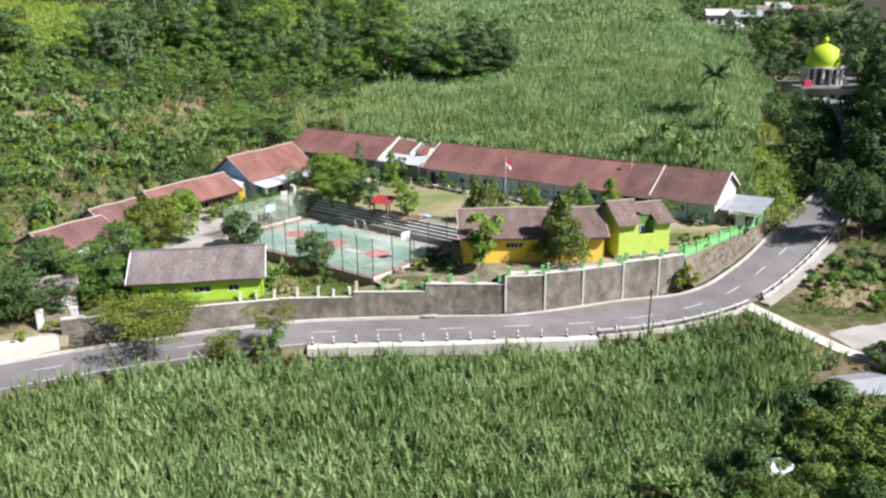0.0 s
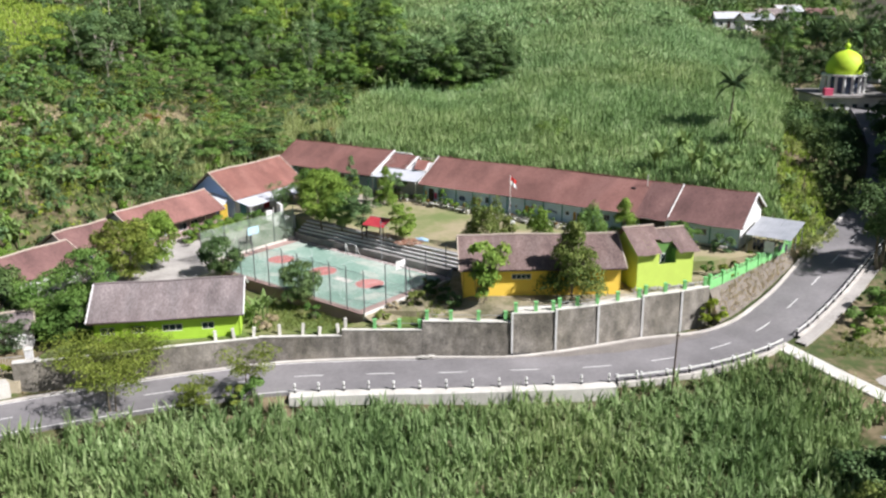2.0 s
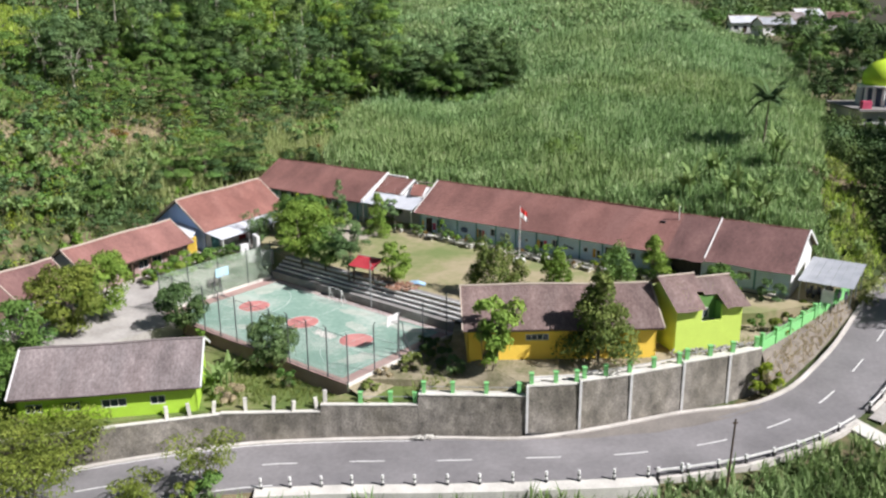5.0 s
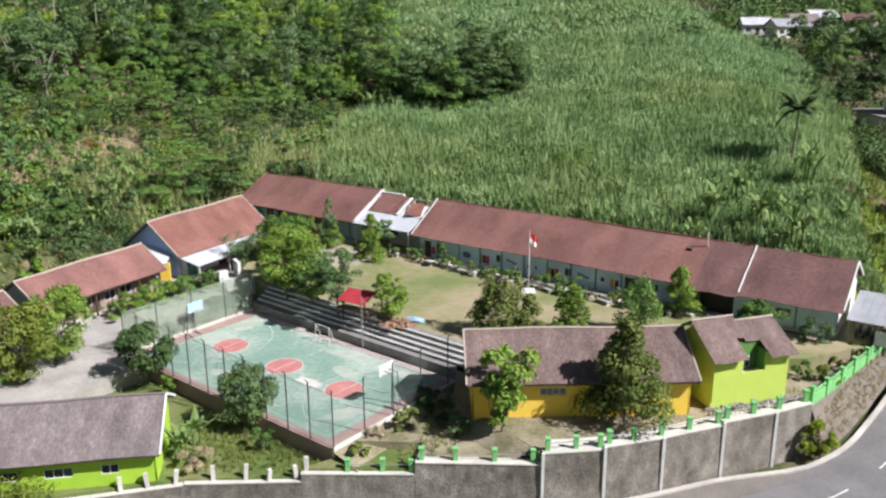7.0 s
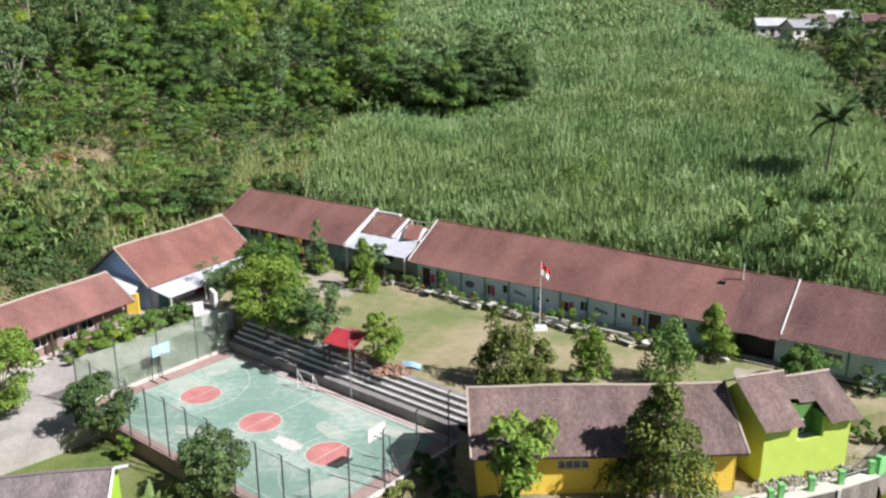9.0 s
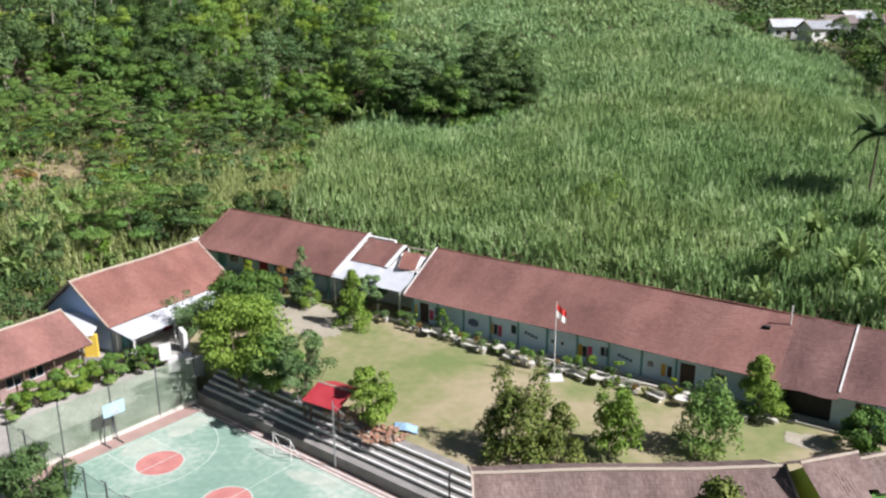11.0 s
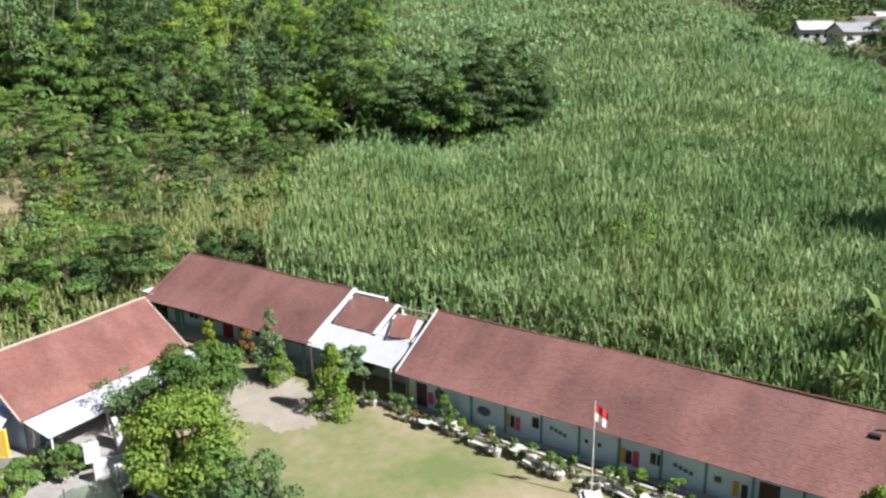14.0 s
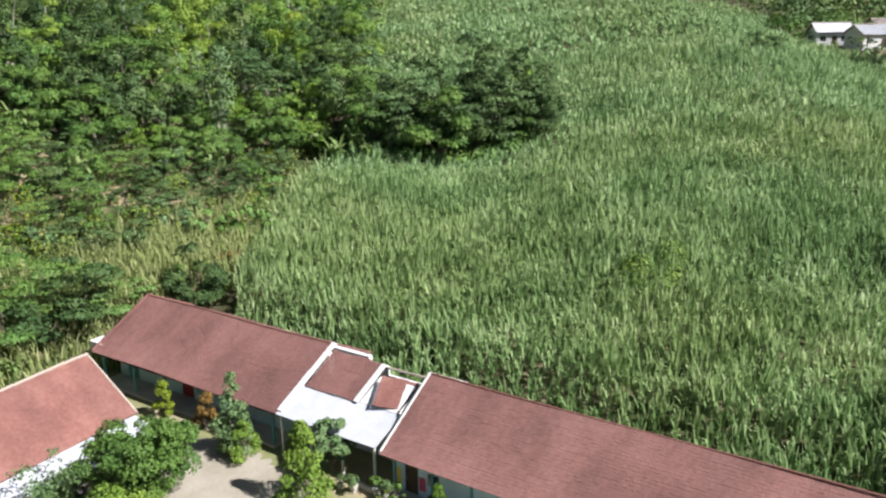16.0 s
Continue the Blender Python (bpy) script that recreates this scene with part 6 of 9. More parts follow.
def blob_points(blobs, n, rng, shell=0.55):
    """Points in the outer part of a set of round clumps, with the way out of each."""
    c = np.array([b[0] for b in blobs], float)
    r = np.array([b[1] for b in blobs], float)
    if r.ndim == 1:
        r = np.repeat(r[:, None], 3, 1)
    wt = r.prod(1) ** 0.66
    k = rng.choice(len(blobs), n, p=wt / wt.sum())
    v = rng.normal(0, 1, (n, 3))
    v /= np.linalg.norm(v, axis=1)[:, None]
    v[:, 2] = np.where(v[:, 2] < -0.35, -v[:, 2] * 0.6, v[:, 2])
    s = rng.uniform(shell, 1.05, (n, 1)) ** 0.7
    nor = v / r[k]
    nor /= np.linalg.norm(nor, axis=1)[:, None]
    nor[:, 2] += 0.35
    return c[k] + v * r[k] * s, nor


def clumps(rng, kind, R, H0, H1, count):
    """Clump centres and sizes for a crown between the heights H0 and H1."""
    out = []
    for _ in range(count):
        a = rng.uniform(0, math.tau)
        if kind == "cone":
            t = rng.uniform(0, 1)
            rad = R * (1 - t) ** 0.7 * 0.85 * math.sqrt(rng.uniform(0.15, 1))
            out.append(((rad * math.cos(a), rad * math.sin(a), H0 + (H1 - H0) * t), R * (0.34 - 0.15 * t) * rng.uniform(0.7, 1.2)))
        elif kind == "layer":
            t = rng.uniform(0, 1)
            rad = R * math.sqrt(rng.uniform(0.05, 1)) * (0.6 + 0.4 * t)
            s = R * rng.uniform(0.2, 0.42)
            out.append(((rad * math.cos(a), rad * math.sin(a), H0 + (H1 - H0) * t), (s, s, s * 0.32)))
        elif kind == "upright":
            t = rng.uniform(0, 1)
            rad = R * (0.9 - 0.45 * t) * math.sqrt(rng.uniform(0.02, 1))
            s = R * rng.uniform(0.15, 0.27)
            out.append(((rad * math.cos(a), rad * math.sin(a), H0 + (H1 - H0) * t * rng.uniform(0.75, 1.0)), (s, s, s * rng.uniform(1.3, 2.2))))
        elif kind == "vase":
            t = rng.uniform(0, 1)
            rad = R * (0.25 + 0.75 * t) * math.sqrt(rng.uniform(0.1, 1))
            out.append(((rad * math.cos(a), rad * math.sin(a), H0 + (H1 - H0) * t), R * rng.uniform(0.22, 0.38)))
        else:
            t = rng.uniform(-1, 1)
            rad = R * math.sqrt(max(0.02, 1 - t * t)) * math.sqrt(rng.uniform(0.3, 1)) * rng.uniform(0.78, 1.02)
            s = R * rng.uniform(0.12, 0.38)
            out.append(((rad * math.cos(a), rad * math.sin(a), (H0 + H1) / 2 + t * (H1 - H0) / 2 * 0.82), (s * rng.uniform(0.8, 1.3), s * rng.uniform(0.8, 1.3), s * rng.uniform(0.6, 1.0))))
    return out


def trunk_bm(rng, H0, R, r0, crown, stems=1, spread=0.4):
    bm = bmesh.new()
    tips = rng.permutation(len(crown))[: 5 + 2 * stems]
    for s in range(stems):
        a = math.tau * s / stems + rng.uniform(0, 1)
        foot = Vector((0.25 * (stems > 1) * math.cos(a), 0.25 * (stems > 1) * math.sin(a), -0.5))
        top = Vector((spread * (stems > 1) * math.cos(a) + rng.uniform(-0.2, 0.2), spread * (stems > 1) * math.sin(a) + rng.uniform(-0.2, 0.2), max(0.5, H0)))
        mid = foot.lerp(top, 0.55) + Vector((rng.uniform(-0.12, 0.12), rng.uniform(-0.12, 0.12), 0))
        bar(bm, foot, mid, r0, 7, r0 * 0.82)
        bar(bm, mid, top, r0 * 0.82, 7, r0 * 0.6)
        for k in tips[s::stems]:
            c = Vector(crown[k][0])
            bend = top.lerp(c, 0.55) + Vector((0, 0, 0.15 * R))
            bar(bm, top, bend, r0 * 0.45, 5, r0 * 0.25)
            bar(bm, bend, c, r0 * 0.25, 5, r0 * 0.08)
    return bm


def make_tree(m, kind, R, H0, H1, leaves, leaf, mat, label, seed, count=16, r0=0.16, stems=1, name="tree", category="tree", group="", bark="bark", shell=0.6, spread=0.4, jitter=0.5):
    rng = np.random.default_rng(seed)
    t = empty(name, m, label, category, group)
    cr = clumps(rng, kind, R, H0, H1, int(count * (2.0 if kind == "vase" else 1.9)))
    part("trunk", trunk_bm(rng, H0, R, r0, cr, stems, spread), bark, t)
    pts, nor = blob_points(cr, leaves, rng, shell)
    pts[:, 2] = np.maximum(pts[:, 2], 0.12)
    quads("crown", leaf_quads(pts, nor, leaf, leaf * 0.55, rng, jitter), mat, t)
    return t


def make_shrub(m, R, H, leaves, leaf, mat, label, seed, name="shrub", group="", count=9, category="shrub"):
    rng = np.random.default_rng(seed)
    t = empty(name, m, label, category, group)
    cr = clumps(rng, "round", R, 0.1, H, count)
    part("stem", trunk_bm(rng, 0.3, R, 0.05, cr, 3, 0.25), "bark", t)
    pts, nor = blob_points(cr, leaves, rng, 0.5)
    pts[:, 2] = np.maximum(pts[:, 2], 0.05)
    quads("leaves", leaf_quads(pts, nor, leaf, leaf * 0.55, rng), mat, t)
    return t


def frond(base, az, length, rise, droop, width, segs, rng, split=0):
    """Rows of a drooping leaf blade."""
    out = []
    d = Vector((math.cos(az), math.sin(az), 0))
    s = Vector((-math.sin(az), math.cos(az), 0))
    for k in range(segs + 1):
        t = k / segs
        p = Vector(base) + d * (length * (t - 0.18 * t * t)) + Vector((0, 0, rise * t - droop * t * t))
        w = width * math.sin(math.pi * min(0.97, 0.08 + 0.92 * t)) ** 0.6 / 2
        out.append((p - s * w, p + s * w))
    return out


def make_banana(m, label, seed, H=3.2, group="banana plants"):
    rng = np.random.default_rng(seed)
    t = empty("banana_plant", m, label, "banana plant", group)
    for st in range(3):
        a = math.tau * st / 3 + rng.uniform(0, 1)
        o = Vector((0.45 * math.cos(a), 0.45 * math.sin(a), 0))
        h = H * rng.uniform(0.45, 0.62)
        bm = bmesh.new()
        bar(bm, o + Vector((0, 0, -0.4)), o + Vector((0, 0, h)), 0.13, 7, 0.07)
        part("stem", bm, "banana", t)
        for k in range(9):
            az = math.tau * k / 9 + rng.uniform(-0.3, 0.3)
            rows = frond(o + Vector((0, 0, h - 0.1)), az, rng.uniform(0.9, 1.7), rng.uniform(1.7, 3.0), rng.uniform(0.8, 2.2), 0.34, 6, rng)
            strips("leaf", [rows], "banana", t)
    return t


def make_palm(m, label, seed, H=8.5, L=3.2):
    rng = np.random.default_rng(seed)
    t = empty("coconut_palm", m, label, "palm tree", "coconut palms")
    bm = bmesh.new()
    pts = [Vector((0.35 * math.sin(k / 8 * 1.4) * H / 8, 0, H * k / 8 - (0.6 if k == 0 else 0))) for k in range(9)]
    for k, (a, b) in enumerate(zip(pts, pts[1:])):
        bar(bm, a, b, 0.2 - 0.012 * k, 8, 0.19 - 0.012 * k)
    part("trunk", bm, "bark", t)
    top = pts[-1]
    out = []
    for k in range(24):
        az = k * 2.4 + rng.uniform(-0.2, 0.2)
        rise, droop = rng.uniform(0.3, 6.2), rng.uniform(1.5, 4.2)
        d, s = Vector((math.cos(az), math.sin(az), 0)), Vector((-math.sin(az), math.cos(az), 0))
        length = L * rng.uniform(0.85, 1.15)
        for j in range(22):
            tt = 0.1 + 0.9 * j / 22
            p = top + d * (length * (tt - 0.15 * tt * tt)) + Vector((0, 0, rise * tt - droop * tt * tt))
            ll = 0.95 * math.sin(math.pi * min(0.95, 0.15 + 0.8 * tt))
            for sg in (-1, 1):
                tip = p + s * sg * ll + d * 0.25 * ll + Vector((0, 0, -0.22 * ll))
                w = d * 0.2
                out.append([p - w, p + w, tip + w * 0.5, tip - w * 0.5])
    quads("crown", [[tuple(c) for c in q] for q in out], "leaf_blue", t)
    return t


def cane_field(name, xs, ys, rng, h, mat, label, width=0.085, blades=7, category="sugar cane", reach=0.9):
    """Standing cane: every plant throws up arched blades."""
    z = ground_z(xs, ys)
    n = len(xs) * blades
    px, py, pz = (np.repeat(v, blades) for v in (xs, ys, z))
    sway = np.array([noise.noise((a * 0.07, b * 0.07, 5)) + 0.9 * noise.noise((a * 0.33, b * 0.33, 8)) for a, b in zip(xs, ys)])
    hh = np.repeat(h * (1 + 0.32 * sway) * rng.uniform(0.8, 1.15, len(xs)), blades)
    az = rng.uniform(0, math.tau, n)
    z0 = pz + hh * rng.uniform(0.12, 0.6, n)
    up = (hh - (z0 - pz)) * rng.uniform(0.9, 1.7, n)
    drop = up * rng.uniform(0.12, 0.78, n)
    out = reach * rng.uniform(0.25, 1.0, n)
    d = np.stack([np.cos(az), np.sin(az), np.zeros(n)], -1)
    turn = rng.uniform(-0.9, 0.9, n)
    s = np.stack([-np.sin(az + turn), np.cos(az + turn), np.zeros(n)], -1)
    px = px + rng.normal(0, 0.14, n)
    py = py + rng.normal(0, 0.14, n)
    rows = []
    for t in (0.0, 0.5, 1.0):
        p = np.stack([px, py, z0 + up * t - drop * t * t], -1) + d * (out * t ** 1.4)[:, None]
        w = (width * rng.uniform(0.7, 1.3, n) * (1.1 if t < 0.1 else 0.95 if t < 0.9 else 0.12) / 2)[:, None]
        rows.append(np.stack([p - s * w, p + s * w], 1))
    ob = strips(name, np.stack(rows, 1), mat)
    return tagged(ob, label, category, kind="stuff")


RNG = np.random.default_rng(77)


def lattice(x0, x1, y0, y1, step):
    a, b = np.meshgrid(np.arange(x0, x1, step), np.arange(y0, y1, step))
    a, b = a.ravel(), b.ravel()
    return a + RNG.uniform(-0.45, 0.45, len(a)) * step, b + RNG.uniform(-0.45, 0.45, len(b)) * step


def in_back_field(x, y):
    _, d, dl = hill(x, y)
    left = np.interp(y, [160, 172, 198, 211, 216, 400], [-19, -20, -20, -15, -11, -16])
    right = np.interp(y, [118, 130, 142, 160, 190, 206, 250, 272, 284, 312, 340, 400], [47, 49, 53, 61, 74, 80, 91, 92, 87, 87, 98, 102])
    grove = ((x - 3.0) / 14.0) ** 2 + ((y - 219) / 10.5) ** 2 < 1 + 0.25 * np.sin(x * 0.9) * np.cos(y * 0.7)
    return (d > 5.4 + 2.2 * sstep(25, 33, x)) & (x > left) & (x < right) & ~grove


def wooded(x, y):
    """How far up into the woods of the hillside, in metres."""
    return y - (np.interp(x, [-100, -60, -30, -8], [172, 200, 214, 216])) + 8 * np.array([noise.noise((p * 0.05, q * 0.05, 9)) for p, q in zip(np.atleast_1d(x), np.atleast_1d(y))])


def cleared(x, y):
    """Positive on the bare patches of the slope."""
    x, y = np.atleast_1d(np.asarray(x, float)), np.atleast_1d(np.asarray(y, float))
    v = np.full(len(x), -9.0)
    for cx, cy, rx, ry, tn in CLEAR:
        a, b = (x - cx) * math.cos(tn) + (y - cy) * math.sin(tn), -(x - cx) * math.sin(tn) + (y - cy) * math.cos(tn)
        v = np.maximum(v, 1 - (a / rx) ** 2 - (b / ry) ** 2)
    return v + 0.55 * np.array([noise.noise((p * 0.22, q * 0.22, 12)) for p, q in zip(x, y)])


def grass_wedge(x, y):
    """The open grass between the cane and the shaded growth along the climbing road."""
    return (x < 57 + 0.2 * (y - 132)) & (y < 158)


def in_front_field(x, y):
    near = np.array([np.argmin((road_x - a) ** 2 + (road_y - b) ** 2) for a, b in zip(x, y)])
    rd = np.hypot(road_x[near] - x, road_y[near] - y)
    tx, ty = np.gradient(road_x)[near], np.gradient(road_y)[near]
    below = tx * (y - road_y[near]) - ty * (x - road_x[near]) < 0
    gap = np.where((x > -17.2) & (x < 17), HALF + 1.95, np.where((x > 0) & (x < 33), HALF + 1.2, HALF + 1.3))
    lane = (x > 36) & (y > np.interp(x, lane_x, lane_y) - 2.4)
    lane |= np.array([np.hypot(lane_x - p, lane_y - q).min() for p, q in zip(x, y)]) < 3.0
    lane |= np.hypot(x - 34.4, y - 93.6) < 2.3
    huts = (np.hypot(x - 41, y - 76.5) < 4.5) | (np.hypot(x - 28.3, y - 64) < 2.5) | (x > 50) | (np.hypot(x - 40, y - 65) < 6) | (np.hypot(x - 18.0, y - 59.6) < 1.9)
    return below & (rd > gap) & ~lane & ~huts


a, b = lattice(-62, 50, 40, 97, 0.7)
k = in_front_field(a, b)
k &= np.array([noise.noise((p * 0.75, q * 0.75, 3)) for p, q in zip(a, b)]) > -0.33
cane_field("sugar_cane", a[k], b[k], RNG, 2.5, "cane_near", "dense standing green sugar cane below the road", blades=11, width=0.15, reach=0.9)
a, b = lattice(-100, 85, -50, 66, 1.55)
k = ((a < -62) | (a > 50) | (b < 40)) & in_front_field(np.clip(a, -120, 49), b)
cane_field("sugar_cane", a[k], b[k], RNG, 2.4, "cane_near", "standing green sugar cane spreading over the lower land", blades=7, width=0.5, reach=1.4)
a, b = lattice(-25, 75, 118, 205, 0.68)
k = in_back_field(a, b)
cane_field("sugar_cane", a[k], b[k], RNG, 2.5, "cane", "dense standing green sugar cane on the slope behind the school", width=0.14, blades=9, reach=0.75)
a, b = lattice(-25, 90, 205, 258, 0.95)
k = in_back_field(a, b)
cane_field("sugar_cane", a[k], b[k], RNG, 2.4, "cane_far", "lighter green sugar cane on the upper slope", width=0.2, reach=0.9, blades=8)
a, b = lattice(-25, 110, 258, 400, 1.6)
k = in_back_field(a, b)
cane_field("sugar_cane", a[k], b[k], RNG, 2.4, "cane_far", "pale green sugar cane near the crest", width=0.36, reach=1.6, blades=8)
a, b = lattice(-56, -15, 148, 208, 0.75)
_, d_, dl_ = hill(a, b)
k = (dl_ > 6.5) & (dl_ < 21 + 3 * np.sin(a) + 7 * (sstep(152, 158, b) - sstep(168, 174, b))) & (d_ > -24) & ~in_back_field(a, b) & (np.hypot(a + 24, b - 173) > 3) & (cleared(a, b) < 0.1)
cane_field("dry_maize", a[k], b[k], RNG, 2.5, "dry_maize", "yellowing maize stalks behind the blue block", category="maize", width=0.12)
# dry stalks along the near edge of the back field
a, b = lattice(-24, 48, 116, 180, 0.55)
_, d_, _ = hill(a, b)
k = in_back_field(a, b) & (d_ < 6.3 + 2.2 * sstep(25, 33, a)) & (RNG.random(len(a)) < 0.75)
cane_field("dry_cane", a[k], b[k], RNG, 1.5, "straw", "dry straw-brown cane leaves along the field's edge", width=0.12, blades=6, reach=0.8)
# low weeds over the bare slope
a, b = lattice(-115, 0, 105, 235, 1.05)
_, d_, dl_ = hill(a, b)
k = (np.maximum(d_ - 4, dl_) > 5) & (dl_ > -25) & ~in_back_field(a, b) & (RNG.random(len(a)) < 0.9) & (wooded(a, b) < 3)
patch = np.array([noise.noise((x * 0.15, y * 0.15, 2)) for x, y in zip(a, b)])
k &= (patch > -0.42) & ((cleared(a, b) < 0) | (RNG.random(len(a)) < 0.7))
cane_field("hillside_weeds", a[k], b[k], RNG, 1.2, "weed", "rough weeds and grass on the hillside", blades=6, width=0.16, category="weeds", reach=0.8)

# ---------- trees and shrubs of the slope: a few kinds, each built once ----------
KINDS = [
    make_tree(pose(-64, 215, gz(-64, 215)), "round", 3.7, 0.8, 7.6, 3400, 0.38, "leaf_mid", "leafy green tree on the hillside", 201, 9, 0.2, group="hillside trees", jitter=0.34, shell=0.8),
    make_tree(pose(-50, 222, gz(-50, 222)), "round", 3.9, 1.0, 10.0, 3800, 0.38, "leaf_dark", "tall dark green tree on the hillside", 202, 11, 0.2, group="hillside trees", jitter=0.34, shell=0.8),
    make_tree(pose(-36, 228, gz(-36, 228)), "layer", 4.4, 1.6, 9.0, 3000, 0.37, "leaf_mid", "spreading tree with tiered foliage on the hillside", 203, 10, 0.17, group="hillside trees", jitter=0.34, shell=0.8),
    make_tree(pose(-30, 230, gz(-30, 230)), "round", 3.4, 0.5, 6.0, 3000, 0.37, "leaf_bright", "bright yellow-green tree on the hillside", 204, 8, 0.15, group="hillside trees", jitter=0.34, shell=0.8),
    make_tree(pose(-72, 196, gz(-72, 196)), "vase", 3.2, 3.5, 10.5, 1300, 0.46, "leaf_blue", "thin-crowned tree with pale stems on the hillside", 205, 14, 0.22, 2, group="hillside trees", bark="pale_bark", jitter=0.34, shell=0.8),
    make_tree(pose(-78, 204, gz(-78, 204)), "layer", 4.0, 1.8, 8.0, 2600, 0.38, "leaf_blue", "spreading grey-green tree on the hillside", 206, 10, 0.15, group="hillside trees", bark="pale_bark", jitter=0.34, shell=0.8),
    make_tree(pose(-46, 192, gz(-46, 192)), "layer", 3.2, 0.6, 4.6, 2300, 0.33, "leaf_dark", "low tiered dark green tree on the slope", 207, 7, 0.1, group="hillside trees", jitter=0.34, shell=0.8),
]
SHRUBS = [
    make_shrub(pose(-58, 172, gz(-58, 172)), 1.7, 2.2, 420, 0.4, "leaf_mid", "low green shrub on the slope", 211, group="hillside shrubs"),
    make_shrub(pose(-63, 166, gz(-63, 166)), 1.4, 1.8, 380, 0.38, "leaf_dark", "low dark shrub on the slope", 212, group="hillside shrubs"),
    make_shrub(pose(-55, 160, gz(-55, 160)), 1.3, 1.5, 330, 0.36, "leaf_bright", "low bright green shrub on the slope", 213, group="hillside shrubs"),
    make_shrub(pose(-67, 158, gz(-67, 158)), 1.5, 2.4, 380, 0.38, "leaf_blue", "grey-green shrub on the slope", 214, group="hillside shrubs"),
    make_shrub(pose(-60, 180, gz(-60, 180)), 1.2, 1.6, 300, 0.36, "leaf_rust", "rusty brown dry shrub on the slope", 215, group="hillside shrubs"),
]
BAN = make_banana(pose(-52, 146, gz(-52, 146)), "banana plant with torn arching leaves", 221)
PALM = make_palm(pose(50.5, 158.5, gz(50.5, 158.5)), "coconut palm with drooping fronds above the cane", 231, 8.4, 3.7)
taken = []


def put(ob, x, y, size, gap, rng=RNG):
    if any((x - a) ** 2 + (y - b) ** 2 < (gap + g) ** 2 for a, b, g in taken):
        return False
    taken.append((x, y, gap))
    copy_thing(ob, Matrix.Translation((x, y, gz(x, y) - 0.1)) @ Matrix.Rotation(rng.uniform(0, 6.28), 4, "Z") @ Matrix.Diagonal((size, size, size * rng.uniform(0.85, 1.15), 1)))
    return True


# tall bright grass at the far end of the slope
a, b = lattice(-140, -82, 186, 285, 1.3)
cane_field("tall_grass", a, b, RNG, 1.5, "tall_grass", "tall bright yellow-green grass on the upper slope", width=0.26, blades=6, category="grass", reach=0.8)
a, b = lattice(43.5, 64, 119, 158, 0.8)
k = (np.array([np.hypot(road_x - p, road_y - q).min() for p, q in zip(a, b)]) > HALF + 1.2) & ~in_back_field(a, b) & (b > 0.95 * a + 75) & grass_wedge(a, b)
cane_field("tall_grass", a[k], b[k], RNG, 1.3, "tall_grass", "tall bright grass on the bank beside the road", width=0.12, blades=7, category="grass", reach=0.7)
# woods on the upper slope
count = 0
for _ in range(9000):
    if count >= 125:
        break
    x, y = RNG.uniform(-100, -8), RNG.uniform(140, 240)
    w1 = float(wooded(x, y)[0])
    if w1 < 0 or w1 > 24 or in_back_field(np.array([x]), np.array([y]))[0]:
        continue
    if x < -82 and y > 188:
        continue
    kind = KINDS[RNG.choice(6, p=[0.14, 0.1, 0.1, 0.06, 0.22, 0.38] if x < -60 else [0.3, 0.2, 0.16, 0.2, 0.06, 0.08])]
    size = RNG.uniform(0.55, 1.6)
    if put(kind, x, y, size, 1.3 + size):
        count += 1
# the grove in the middle of the cane
for _ in range(500):
    x, y = RNG.uniform(-12, 18), RNG.uniform(208, 230)
    if ((x - 3.0) / 14.5) ** 2 + ((y - 219) / 11.0) ** 2 < 1:
        kd = RNG.choice([1, 1, 0, 5]) if y < 222 else RNG.choice([0, 3, 5, 1])
        put(KINDS[kd], x, y, RNG.uniform(0.8, 1.45), 1.6)
for x, y, q in ((10, 213, 1.2), (13.5, 217, 1.25), (6, 211, 1.1), (14.5, 222, 1.2), (9, 219, 1.4), (-3, 212, 1.0), (1, 216, 1.35)):
    copy_thing(KINDS[1], Matrix.Translation((x, y, gz(x, y) - 0.1)) @ Matrix.Rotation(x, 4, "Z") @ Matrix.Diagonal((q, q, q, 1)))
# rows of low tiered trees above the maize
for _ in range(3000):
    x, y = RNG.uniform(-64, -18), RNG.uniform(180, 226)
    if float(wooded(x, y)[0]) > 10 or in_back_field(np.array([x]), np.array([y]))[0] or float(hill(np.array([x]), np.array([y]))[2][0]) < 21 or (y < 186 and cleared(x, y)[0] > 0):
        continue
    put(KINDS[RNG.choice([6, 6, 6, 0, 2])], x, y, RNG.uniform(0.7, 1.3) * (0.6 if y < 205 else 0.72), 1.55)
# shrubs on the open slope
count = 0
for _ in range(6000):
    if count >= 295:
        break
    x, y = RNG.uniform(-92, -14), RNG.uniform(116, 208)
    _, d1, dl1 = hill(np.array([x]), np.array([y]))
    dl1 = float(dl1[0])
    if dl1 < 6.5 or wooded(x, y)[0] > 3 or in_back_field(np.array([x]), np.array([y]))[0] or (dl1 < 24 and -48 < x < -19 and 152 < y < 184 and RNG.random() < 0.8):
        continue
    if (cleared(x, y)[0] > 0 and RNG.random() < 0.25) or noise.noise((x * 0.15, y * 0.15, 2)) < -0.3 or (dl1 < 19 and RNG.random() < 0.65):
        continue
    kind = SHRUBS[RNG.choice(5, p=[0.3, 0.14, 0.44, 0.1, 0.02] if y < 165 else [0.34, 0.27, 0.23, 0.14, 0.02])]
    if put(kind, x, y, RNG.uniform(0.75, 1.7), 1.15):
        count += 1
